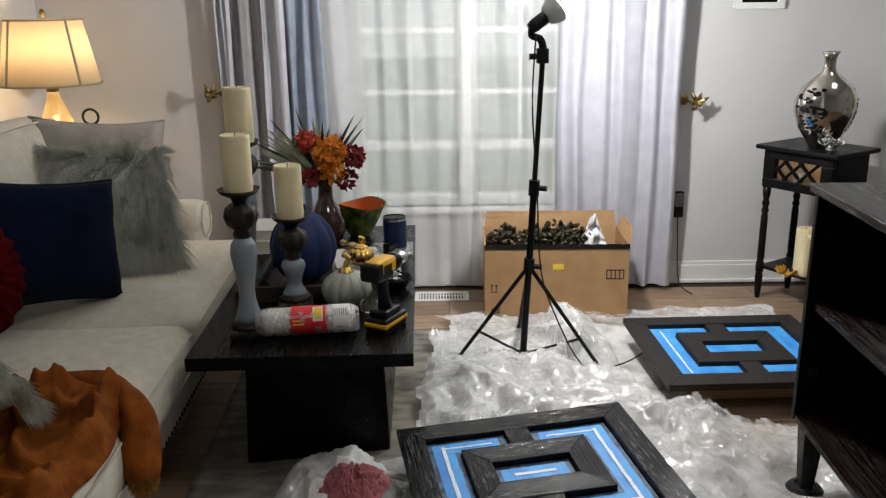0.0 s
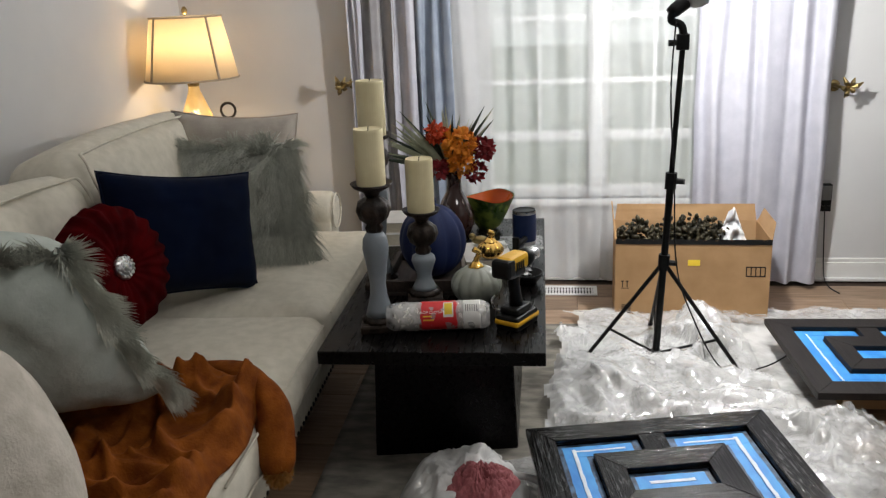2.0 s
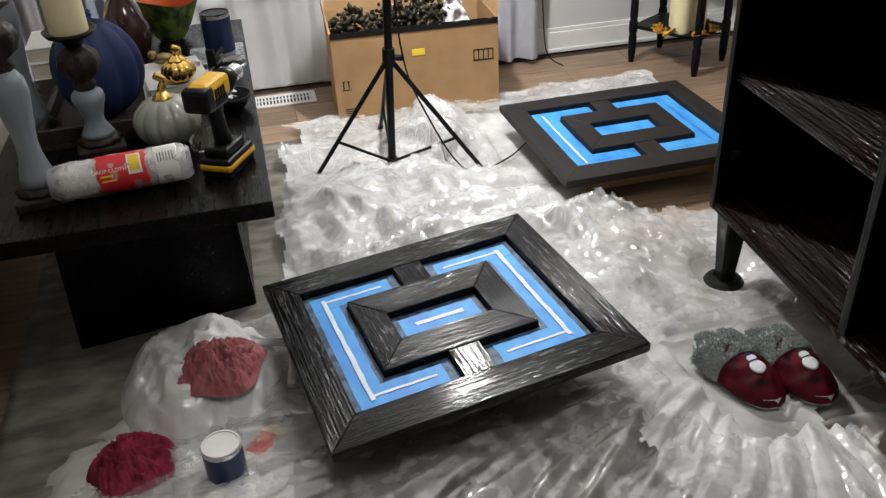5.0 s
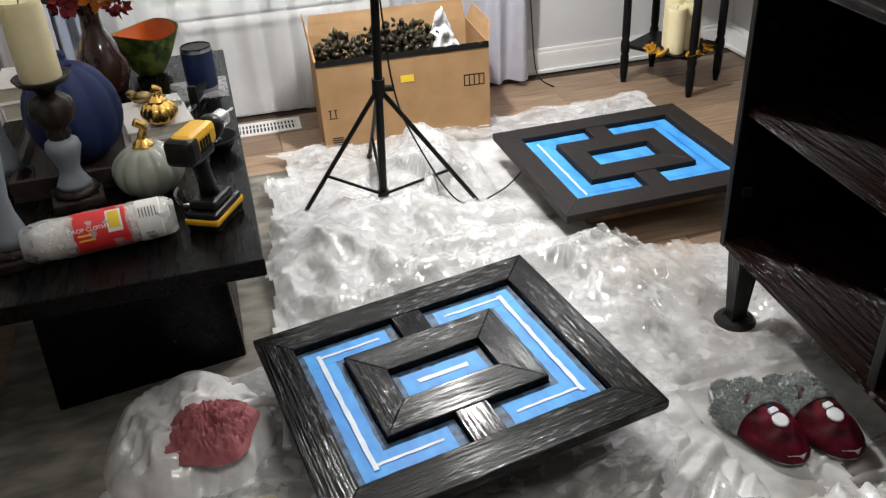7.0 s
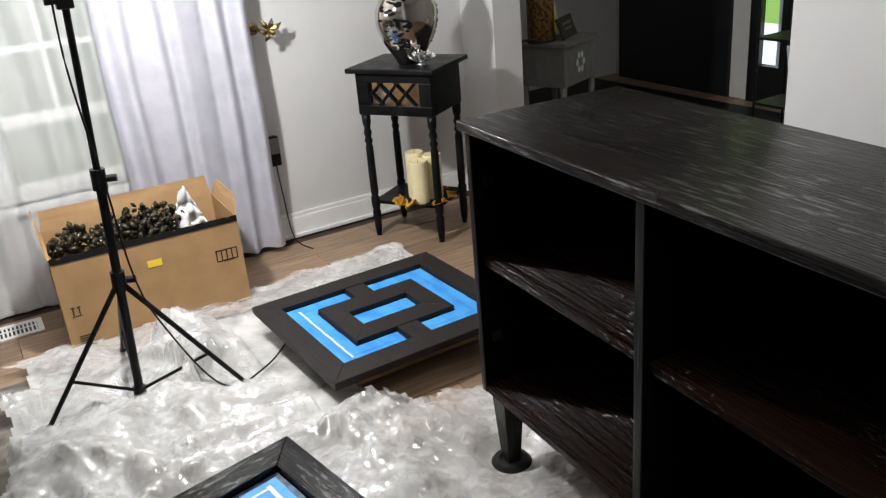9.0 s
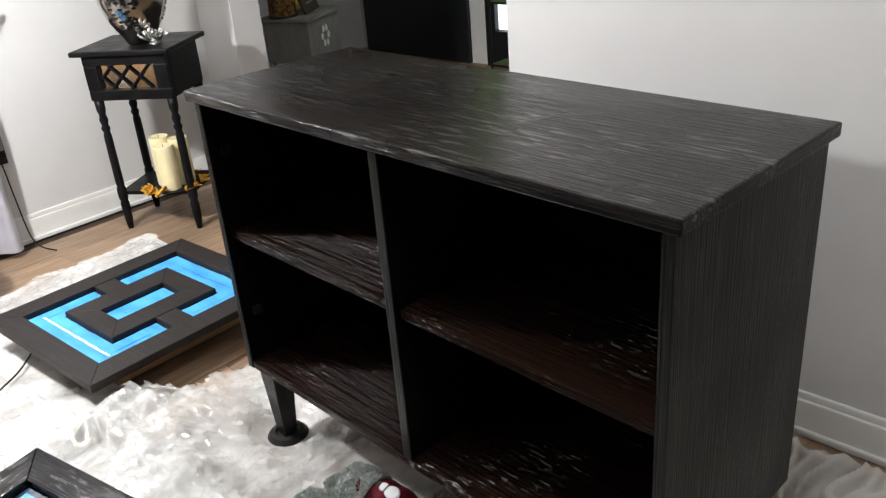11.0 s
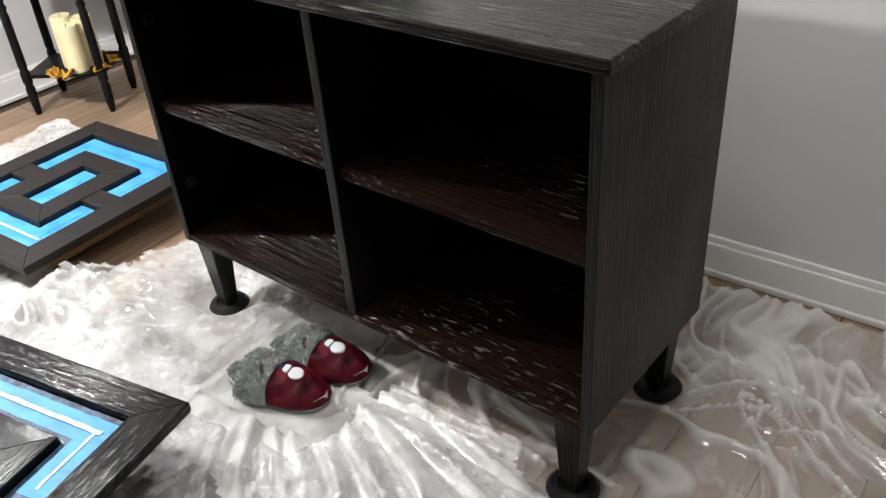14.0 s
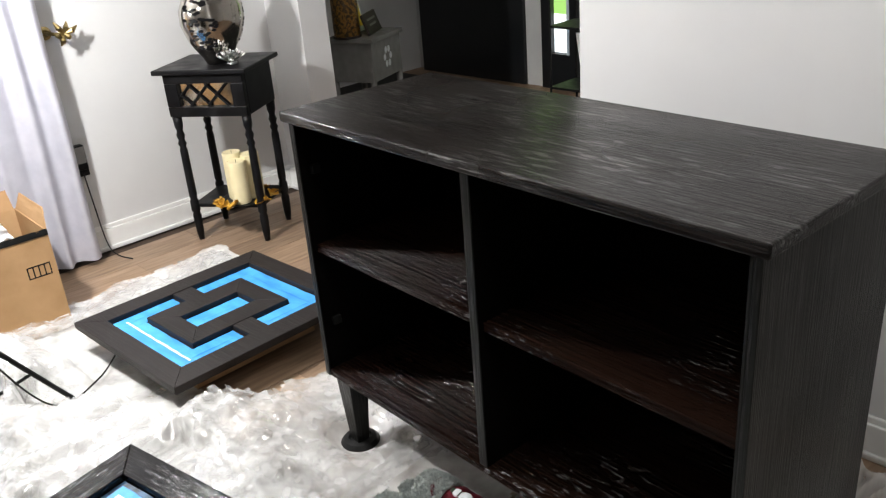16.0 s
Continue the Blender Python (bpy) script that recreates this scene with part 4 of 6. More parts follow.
# ---- corner side table ----
def side_table():
    t = thing("side_table", pose(2.1955, 3.975, 0, 0, 0, -58.7), "black painted wooden side table with turned legs and drawer", "side table")
    t.matrix_basis = t.matrix_basis @ Matrix.Diagonal((1.04, 1.03, 1.027, 1))
    w, d = 0.40, 0.33          # front runs along local x, front faces local -y
    part("tabletop", box(-w / 2, w / 2, -d / 2, d / 2, 0.720, 0.740, 0.005), "black_paint", t)
    bm = box(-w / 2 + 0.03, w / 2 - 0.03, -d / 2 + 0.055, d / 2 - 0.03, 0.545, 0.72, 0.003)
    part("drawer_case", bm, "black_paint", t)
    fr = bmesh.new()
    y0, y1 = -d / 2 + 0.028, -d / 2 + 0.054
    box(-w / 2 + 0.03, w / 2 - 0.03, y0, y1, 0.545, 0.585, 0.003, bm=fr)
    box(-w / 2 + 0.03, w / 2 - 0.03, y0, y1, 0.68, 0.72, 0.003, bm=fr)
    box(-w / 2 + 0.03, -w / 2 + 0.085, y0, y1, 0.586, 0.679, 0.003, bm=fr)
    box(w / 2 - 0.085, w / 2 - 0.03, y0, y1, 0.586, 0.679, 0.003, bm=fr)
    dr = part("drawer_front", fr, "black_paint", t)
    part("mirror_panel", box(-w / 2 + 0.085, w / 2 - 0.085, y0 + 0.018, y1 - 0.001, 0.586, 0.679), "mirror_tile", dr)
    for i in range(4):
        x = -w / 2 + 0.05 + i * 0.076
        for s in (-1, 1):
            xa, xb = (x, x + 0.09) if s == 1 else (x + 0.09, x)
            lo, hi = -w / 2 + 0.086, w / 2 - 0.086
            pa, pb = Vector((xa, y0 + 0.010, 0.587)), Vector((xb, y0 + 0.010, 0.678))
            if min(xa, xb) < lo - 0.04 or max(xa, xb) > hi + 0.04:
                continue
            for p, q in ((pa, pb), (pb, pa)):
                for lim in (lo, hi):
                    if (p.x < lim) == (lim == lo) and abs(p.x - lim) > 1e-6 and abs(q.x - p.x) > 1e-6 and ((lim == lo and p.x < lo) or (lim == hi and p.x > hi)):
                        p += (q - p) * ((lim - p.x) / (q.x - p.x))
            part("lattice_bar", rod(pa, pb, 0.005, n=6), "black_paint", dr)
    prof = [(0.011, 0), (0.016, 0.04), (0.018, 0.11), (0.014, 0.125), (0.019, 0.135), (0.019, 0.175), (0.014, 0.185), (0.017, 0.20), (0.016, 0.40),
            (0.012, 0.415), (0.018, 0.43), (0.012, 0.445), (0.018, 0.465), (0.012, 0.485), (0.018, 0.505), (0.019, 0.55)]
    for sx in (-1, 1):
        for sy in (-1, 1):
            part("leg", lathe(prof, 16, m=pose(sx * (w / 2 - 0.048), sy * (d / 2 - 0.048), 0)), "black_paint", t, smooth=True)
    part("shelf", box(-w / 2 + 0.045, w / 2 - 0.045, -d / 2 + 0.045, d / 2 - 0.045, 0.148, 0.164, 0.003), "black_paint", t)


side_table()


# ---- pillows and throw on the sofa ----
def pillow(name, tl, tr, br, thick, mat, label, cat="pillow", pinch=0.10, n=26, seed=0, welt=None, rnd=0.0):
    """A square cushion through three of its corners, swollen in the middle, its corners drawn out."""
    tl, tr, br = (Vector(q) - Vector((0, 0, 0.045 if q[1] > 2.3 else 0.008)) for q in (tl, tr, br))
    c, ex, ey = (tl + br) / 2, (tr - tl) / 2, (tr - br) / 2
    ez = ex.cross(ey).normalized()
    bm = bmesh.new()
    for s in (-1, 1):
        def f(u, v):
            a, b = 2 * u - 1, 2 * v - 1
            k = max(0.0, (1 - a ** 4)) ** 0.5 * max(0.0, (1 - b ** 4)) ** 0.5
            sx = (1 - pinch * (1 - b * b) * abs(a) ** 3) * (1 - rnd * a * a * b * b)
            sy = (1 - pinch * (1 - a * a) * abs(b) ** 3) * (1 - rnd * a * a * b * b)
            w = 0.012 * nz(a * 2.2 + seed, b * 2.2, s) + 0.006 * nz(a * 7 + seed, b * 7, s)
            return c + ex * a * sx + ey * b * sy + ez * s * (thick * k * 0.5 + w * k)
        grid(n, n, f, bm)
    bmesh.ops.remove_doubles(bm, verts=bm.verts[:], dist=0.0004)
    ob = tagged(part(name, bm, mat, None, smooth=True), label, cat)
    edge = []
    for k in range(4 * n + 1):
        q, r = divmod(k, n)
        a, b = [(-1 + 2 * r / n, -1), (1, -1 + 2 * r / n), (1 - 2 * r / n, 1), (-1, 1 - 2 * r / n), (-1, -1)][q]
        sx = (1 - pinch * (1 - b * b) * abs(a) ** 3) * (1 - rnd * a * a * b * b)
        sy = (1 - pinch * (1 - a * a) * abs(b) ** 3) * (1 - rnd * a * a * b * b)
        edge.append(c + ex * a * sx + ey * b * sy)
    if welt:
        part("piping", tube(edge, 0.0045, 6), welt, ob, smooth=True)
    return ob, c, ex, ey, ez


def fur(parent, c, ex, ey, ez, thick, count, length, side, seed, droop=0.6, band=None):
    """Long pile: thin tapering tufts over one face of a cushion, hanging down."""
    rnd = random.Random(seed)
    verts, faces = [], []
    for i in range(count):
        a, b = rnd.uniform(-0.98, 0.98), rnd.uniform(-0.98, 0.98)
        if band and not band(a, b):
            continue
        k = (1 - a ** 4) ** 0.5 * (1 - b ** 4) ** 0.5
        p = c + ex * a * (1 - 0.1 * (1 - b * b) * abs(a) ** 3) + ey * b * (1 - 0.1 * (1 - a * a) * abs(b) ** 3) + ez * side * thick * 0.5 * k
        sw = noise.noise_vector(p * 22) * 1.0
        g = (ez * side * 0.7 + Vector((0, 0, -droop)) + sw + Vector((rnd.uniform(-.3, .3), rnd.uniform(-.3, .3), 0)) + (ex * a ** 5 + ey * b ** 5) * 5.0).normalized()
        L = length * rnd.uniform(0.6, 1.2)
        wv = g.cross(ez).normalized() * rnd.uniform(0.0011, 0.0026)
        q = len(verts)
        for j in range(4):
            t = j / 3
            o = p + g * L * t + Vector((0, 0, -droop * L * 0.9 * t * t))
            verts += [o - wv * (1 - t * 0.95), o + wv * (1 - t * 0.95)]
        faces += [(q + 2 * j, q + 2 * j + 1, q + 2 * j + 3, q + 2 * j + 2) for j in range(3)]
    me = bpy.data.meshes.new("pile")
    me.from_pydata(verts, [], faces)
    me.materials.append(M["fur"])
    ob = new("pile", me)
    ob.parent = parent
    return tagged(ob, kind="stuff")


pillow("throw_pillow", (-1.17, 3.53, 1.06), (-0.655, 3.56, 1.03), (-0.63, 3.42, 0.54), 0.16, "linen_warm", "taupe woven square throw pillow on the sofa", seed=3, welt="linen_warm")
p = pillow("fur_pillow", (-1.19, 3.40, 0.94), (-0.62, 3.36, 0.945), (-0.535, 3.24, 0.535), 0.19, "fur", "grey-green long-pile faux fur pillow", seed=5, rnd=0.06)
fur(*p, 0.19, 30000, 0.115, 1 if p[4].y < 0 else -1, 1, 0.45)
pillow("velvet_pillow", (-1.02, 2.60, 1.00), (-0.717, 3.08, 0.89), (-0.674, 2.93, 0.512), 0.17, "navy", "navy blue velvet throw pillow", seed=8, welt="navy")
pillow("velvet_pillow", (-1.03, 1.90, 0.93), (-0.80, 2.04, 0.89), (-0.74, 2.13, 0.53), 0.12, "navy", "navy blue velvet throw pillow behind a fur pillow", seed=9)
p = pillow("fur_pillow", (-1.00, 1.56, 1.06), (-0.66, 1.80, 0.985), (-0.56, 2.00, 0.55), 0.27, "fur_base", "silvery plush pillow edged with long fur", seed=12, rnd=0.10, pinch=0.03)
fur(*p, 0.27, 80000, 0.060, 1 if p[4].y < 0 else -1, 3, 0.15, band=lambda a, b: b > 0.92 + 0.04 * nz(a * 6, 2) or a > 0.86 + 0.05 * nz(b * 6, 1))
pc, pr, pu = Vector((-0.655, 1.185, 0.735)), Vector((0.50, 0.85, -0.05)) * 0.285, Vector((-0.40, 0.285, 0.82)) * 0.30
pillow("throw_pillow", pc - pr + pu, pc + pr + pu, pc + pr - pu, 0.34, "chenille", "large beige chenille pillow with a welted edge", seed=15, pinch=-0.02, welt="chenille", rnd=0.40)
pillow("striped_pillow", (-1.02, 1.30, 0.98), (-0.88, 1.56, 0.97), (-0.78, 1.66, 0.56), 0.10, "rust", "rust and black pillow tucked behind others", seed=16)


def round_cushion():
    c = Vector((-0.875, 2.34, 0.73))
    d = (Vector((0.62, 1.85, 1.10)) - c).normalized()
    m = Matrix.Translation(c) @ d.to_track_quat("Z", "Y").to_matrix().to_4x4()
    t = thing("round_cushion", m, "round red velvet pleated cushion with a jewelled button", "cushion")
    prof = [(0.02, -0.07), (0.10, -0.072), (0.16, -0.05), (0.182, 0.0), (0.165, 0.045), (0.12, 0.066), (0.07, 0.062), (0.03, 0.045), (0.012, 0.042)]
    bm = bmesh.new()
    n = 120
    rings = []
    for r, z in prof:
        rings.append([])
        for i in range(n):
            a = 2 * math.pi * i / n
            w = 1 + 0.02 * math.sin(a * 20 + 1.5 * math.sin(a * 3))
            rings[-1].append(bm.verts.new((r * w * math.cos(a), r * w * math.sin(a), z + 0.005 * math.sin(a * 20 + 1.5 * math.sin(a * 3)) * (r / 0.18))))
    for a, b in zip(rings, rings[1:]):
        for i in range(n):
            bm.faces.new((a[i], a[(i + 1) % n], b[(i + 1) % n], b[i]))
    bm.faces.new(rings[0])
    bm.faces.new(rings[-1])
    part("cover", bm, "red_velvet", t, smooth=True)
    b = part("button", lathe([(0.032, 0.044), (0.036, 0.05), (0.03, 0.058), (0.008, 0.062)], 24), "silver", t, smooth=True)
    bm = bmesh.new()
    for r, k in ((0.027, 14), (0.016, 8)):
        for i in range(k):
            bmesh.ops.create_icosphere(bm, subdivisions=1, radius=0.0042, matrix=pose(r * math.cos(6.283 * i / k), r * math.sin(6.283 * i / k), 0.059))
    part("beads", bm, "silver", b)


round_cushion()


def throw():
    """A plush blanket, crumpled over the seat, with a rolled tail hanging over the front edge."""
    def roll(v, w):
        return math.exp(-(v / w) ** 2)

    def f(u, v):
        y = 0.98 + (1.28 - 0.16 * u) * v
        x = -0.90 + u * (0.475 + 0.075 * v + 0.03 * nz(v * 6, 3.0))
        wv = noise.noise_vector(Vector((x, y, 5)) * 3.0) * 0.14
        xx, yy = x + wv.x, y + wv.y
        s, q = xx * 0.80 + yy * 0.60, yy * 0.80 - xx * 0.60
        fold = 0.048 * roll(nz(s * 3.6, q * 7.5, 1.0), 0.17) + 0.032 * roll(nz(s * 8.5, q * 4.5, 2.0), 0.15) + 0.014 * roll(nz(s * 15, q * 11, 4.0), 0.2)
        hem = 0.038 * roll((v - 0.93) * 1.0, 0.05) + 0.020 * roll(u - 0.94, 0.05)
        edge = min(1.0, min(u, v, 1 - v, 1 - u) * 14)
        return Vector((x, y + 0.025 * nz(x * 6, y * 6), 0.468 + (0.012 + fold + hem) * edge + 0.002 * nz(x * 40, y * 40)))
    ob = tagged(part("throw_blanket", grid(120, 170, f), "rust", None, smooth=True), "rust orange plush throw blanket crumpled on the sofa seat", "blanket")
    ob.modifiers.new("thick", "SOLIDIFY").thickness = 0.016
    path = curve_points([(-0.66, 2.215, 0.485), (-0.52, 2.165, 0.505), (-0.42, 2.10, 0.510), (-0.355, 2.03, 0.475), (-0.325, 1.965, 0.405), (-0.318, 1.935, 0.350)], 9)
    bm = bmesh.new()
    rings = []
    for i, p in enumerate(path):
        d = (path[min(i + 1, len(path) - 1)] - path[max(i - 1, 0)]).normalized().to_track_quat("Z", "Y").to_matrix()
        g = i / (len(path) - 1)
        r0 = 0.022 + 0.022 * min(1, g * 1.6) - 0.014 * max(0, g - 0.9) * 10
        ring = []
        for k in range(28):
            a = 6.2832 * k / 28
            r = r0 * (1 + 0.22 * nz(math.cos(a) * 1.6 + g * 3, math.sin(a) * 1.6, g * 2.5))
            ring.append(bm.verts.new(p + d @ Vector((r * math.cos(a), r * math.sin(a), 0))))
        rings.append(ring)
    for a, b in zip(rings, rings[1:]):
        for k in range(28):
            bm.faces.new((a[k], a[(k + 1) % 28], b[(k + 1) % 28], b[k]))
    bm.faces.new(rings[0])
    bm.faces.new(rings[-1])
    part("rolled_tail", bm, "rust", ob, "rolled tail of the throw over the seat edge", smooth=True)
    rnd = random.Random(14)
    verts, faces = [], []
    for k in range(2600):
        c = path[-1 - rnd.randrange(5)]
        n = Vector((rnd.gauss(0, 1), rnd.gauss(0, 1), rnd.gauss(0, 1) - 0.3)).normalized()
        p = c + n * 0.028
        g = (n + Vector((0, 0, -0.5))).normalized() * rnd.uniform(0.008, 0.016)
        w = g.cross(Vector((rnd.uniform(-1, 1), rnd.uniform(-1, 1), 0.2))).normalized() * 0.0012
        j = len(verts)
        verts += [p - w, p + w, p + g]
        faces.append((j, j + 1, j + 2))
    me = bpy.data.meshes.new("fringe")
    me.from_pydata(verts, [], faces)
    me.materials.append(M["tan_fringe"])
    fr = new("fringe", me)
    fr.parent = ob
    tagged(fr, kind="stuff")


throw()


# ---- lamp corner ----
def lamp_corner():
    t = thing("end_table", pose(-1.22, 4.085, 0), "dark wooden end table in the corner", "end table")
    part("tabletop", box(-0.20, 0.20, -0.19, 0.19, 0.586, 0.616, 0.004), "table_black", t)
    part("shelf", box(-0.18, 0.18, -0.17, 0.17, 0.20, 0.22, 0.003), "table_black", t)
    for sx in (-1, 1):
        for sy in (-1, 1):
            part("leg", box(sx * 0.18 - 0.015, sx * 0.18 + 0.015, sy * 0.17 - 0.015, sy * 0.17 + 0.015, 0, 0.586, 0.003), "table_black", t)
    t = thing("table_lamp", pose(-1.25, 3.985, 0.616), "glass table lamp with a cream drum shade, lit", "lamp")
    part("glass_base", lathe([(0.06, 0), (0.065, 0.015), (0.055, 0.04), (0.085, 0.13), (0.092, 0.20), (0.075, 0.30), (0.045, 0.38), (0.026, 0.43), (0.024, 0.45)], 42, ribs=14, depth=0.06), "lamp_glass", t, smooth=True)
    part("neck", lathe([(0.024, 0.45), (0.028, 0.458), (0.020, 0.475), (0.014, 0.50), (0.010, 0.53)], 20), "brass", t, smooth=True)
    part("bulb", lathe([(0.012, 0.53), (0.026, 0.555), (0.030, 0.585), (0.020, 0.612), (0.006, 0.62)], 18), "bulb_warm", t, smooth=True).visible_shadow = False
    prof = [(0.207, 0.482), (0.155, 0.757)]
    bm = bmesh.new()
    n = 48
    lo = [bm.verts.new((prof[0][0] * math.cos(6.2832 * i / n), prof[0][0] * math.sin(6.2832 * i / n), prof[0][1])) for i in range(n)]
    hi = [bm.verts.new((prof[1][0] * math.cos(6.2832 * i / n), prof[1][0] * math.sin(6.2832 * i / n), prof[1][1])) for i in range(n)]
    for i in range(n):
        bm.faces.new((lo[i], lo[(i + 1) % n], hi[(i + 1) % n], hi[i]))
    s = part("shade", bm, "shade", t, "cream fabric lamp shade glowing warm", smooth=True)
    s.modifiers.new("thick", "SOLIDIFY").thickness = 0.002
    for r, z in ((0.208, 0.484), (0.156, 0.755)):
        part("shade_hem", tube([(r * math.cos(6.2832 * i / 48), r * math.sin(6.2832 * i / 48), z) for i in range(49)], 0.0045, 6), "shade_trim", s, smooth=True)
    for a in (-125, -35, 55, 145):
        c, q = math.cos(radians(a)), math.sin(radians(a))
        part("seam", rod((0.2085 * c, 0.2085 * q, 0.484), (0.1565 * c, 0.1565 * q, 0.755), 0.0055, n=6), "shade_trim", s)
    bm = rod((0, 0, 0.62), (0, 0, 0.775), 0.003)
    for a in (0, 120, 240):
        rod((0, 0, 0.745), (0.152 * math.cos(radians(a)), 0.152 * math.sin(radians(a)), 0.752), 0.002, n=6, bm=bm)
    part("harp", bm, "brass", t)
    part("finial", lathe([(0.006, 0.765), (0.012, 0.772), (0.014, 0.785), (0.006, 0.80)], 14), "brass", t, smooth=True)
    t = thing("lantern", pose(-1.095, 3.97, 0.616), "small dark metal lantern with a ring handle", "lantern")
    part("lantern_body", box(-0.05, 0.05, -0.05, 0.05, 0, 0.22, 0.004), "bronze", t)
    part("lantern_roof", lathe([(0.07, 0.22), (0.05, 0.25), (0.012, 0.29), (0.01, 0.305)], 4), "bronze", t)
    part("ring_handle", tube([(0.034 * math.cos(6.2832 * i / 20), 0, 0.338 + 0.034 * math.sin(6.2832 * i / 20)) for i in range(21)], 0.006, 8), "bronze", t, smooth=True)


lamp_corner()
TT = 0.520


# ---- things on the coffee table ----
def candlestick(x, y, cup, label):
    """A carved base, a glazed baluster, a carved knop and a dish, cup metres above the table."""
    t = thing("candlestick", pose(x, y, TT, 0, 0, 8), label, "candlestick", "candlesticks on the coffee table")
    b = box(-0.054, 0.054, -0.054, 0.054, 0, 0.024, 0.005)
    part("plinth", b, "bronze", t)
    part("carved_collar", lathe([(0.05, 0.024), (0.052, 0.030), (0.044, 0.038), (0.036, 0.044)], 24, ribs=12, depth=0.12), "bronze", t, smooth=True)
    s0, s1 = 0.042, cup - 0.135
    h = s1 - s0
    part("baluster", lathe([(0.039, s0), (0.034, s0 + 0.08 * h), (0.024, s0 + 0.25 * h), (0.022, s0 + 0.38 * h), (0.030, s0 + 0.62 * h), (0.037, s0 + 0.8 * h), (0.034, s0 + 0.92 * h), (0.022, s1)], 28), "grey_glaze", t, smooth=True)
    k = s1
    part("carved_knop", lathe([(0.022, k), (0.026, k + 0.012), (0.020, k + 0.022), (0.040, k + 0.038), (0.049, k + 0.062), (0.043, k + 0.085), (0.020, k + 0.10)], 30, ribs=9, depth=0.16), "bronze", t, smooth=True)
    part("dish", lathe([(0.018, k + 0.10), (0.024, k + 0.112), (0.05, k + 0.125), (0.058, k + 0.137), (0.054, k + 0.135), (0.03, k + 0.130)], 30), "bronze", t, smooth=True)


def candle(x, y, z, r, h, group="pillar candles"):
    t = thing("pillar_candle", pose(x, y, z), "ivory pillar candle, unlit", "candle", group)
    part("wax", lathe([(r * 0.97, 0), (r, 0.004), (r * 1.005, h * 0.5), (r, h - 0.006), (r * 0.96, h), (r * 0.85, h - 0.003), (r * 0.2, h - 0.008), (0.002, h - 0.008)], 36), "candle", t, smooth=False)
    part("wick", rod((0, 0, h - 0.01), (0.002, 0, h + 0.006), 0.0012, n=5), "black_plastic", t)


for x, y, cup, r, h in ((-0.146, 2.430, 0.420, 0.040, 0.154), (-0.204, 2.79, 0.495, 0.043, 0.171), (-0.045, 2.652, 0.288, 0.041, 0.161)):
    candlestick(x, y, cup, "grey glazed candlestick with dark carved base on the coffee table")
    candle(x, y, TT + cup - 0.005, r, h)

t = thing("wooden_tray", pose(-0.035, 2.86, TT), "dark wooden tray under a blue pumpkin", "tray")
part("tray_base", box(-0.15, 0.14, -0.17, 0.17, 0, 0.012, 0.002), "tray_wood", t)
for a in ((-0.15, 0.14, -0.17, -0.155), (-0.15, 0.14, 0.155, 0.17), (-0.15, -0.135, -0.154, 0.154), (0.125, 0.14, -0.154, 0.154)):
    part("tray_side", box(*a, 0.0125, 0.05, 0.002), "tray_wood", t)


def pumpkin(x, y, z, r, h, mat, stem, stem_h, label, ribs=10, depth=0.10):
    t = thing("pumpkin", pose(x, y, z), label, "pumpkin")
    prof = [(r * math.sin(a) * (1.0 if a > 0.4 else 0.92) + 0.002, h * (0.5 - 0.5 * math.cos(a)) - (0.06 * h if a > 2.9 else 0)) for a in [0.12 + i * 0.19 for i in range(16)]]
    part("body", lathe(prof, ribs * 8, ribs=ribs, depth=depth), mat, t, smooth=True)
    if stem:
        part("stem", tube(curve_points([(0, 0, h * 0.93), (0.002, 0, h + stem_h * 0.3), (0.010, 0.004, h + stem_h * 0.7), (-0.006, 0, h + stem_h)]), 0.009, 10), stem, t, smooth=True)
        part("cap", lathe([(0.026, h * 0.955), (0.022, h * 0.985), (0.010, h + 0.012)], 20, ribs=5, depth=0.3), stem, t, smooth=True)


pumpkin(-0.040, 2.855, TT + 0.013, 0.108, 0.240, "cobalt", "cobalt", 0.02, "matt cobalt blue pumpkin ornament")
pumpkin(0.116, 2.625, TT, 0.076, 0.122, "pumpkin_glaze", "gold", 0.05, "glazed grey-green ceramic pumpkin with gold stem", 12, 0.08)
pumpkin(0.145, 2.90, TT + 0.055, 0.043, 0.062, "gold", "gold", 0.03, "small polished gold pumpkin", 10, 0.12)


def book(x, y, z, w, d, h, rz, label):
    t = thing("book", pose(x, y, z, 0, 0, rz), label, "book", "books on the coffee table")
    part("pages", box(-w / 2 + 0.004, w / 2 - 0.004, -d / 2 + 0.004, d / 2 - 0.001, 0.003, h - 0.003), "paper", t)
    part("cover", box(-w / 2, w / 2, -d / 2, d / 2, 0, 0.003, 0.001), "white_label", t)
    part("cover", box(-w / 2, w / 2, -d / 2, d / 2, h - 0.003, h, 0.001), "white_label", t)


book(0.125, 2.98, TT, 0.17, 0.23, 0.028, 6, "pale hardback book in a stack")
book(0.125, 2.985, TT + 0.028, 0.16, 0.22, 0.027, 10, "pale hardback book in a stack")
book(-0.235, 3.33, TT, 0.10, 0.20, 0.048, 4, "cream hardback book by the vase")
book(-0.235, 3.33, TT + 0.048, 0.10, 0.19, 0.042, 2, "cream hardback book by the vase")
bm = bmesh.new()
for p, s in (((0.10, 3.05, 0.595), (0.030, 0.018, 0.016)), ((0.075, 3.045, 0.61), (0.013, 0.012, 0.012)), ((0.135, 3.055, 0.59), (0.025, 0.01, 0.007))):
    bmesh.ops.create_icosphere(bm, subdivisions=2, radius=1, matrix=pose(*p) @ Matrix.Diagonal((*s, 1)))
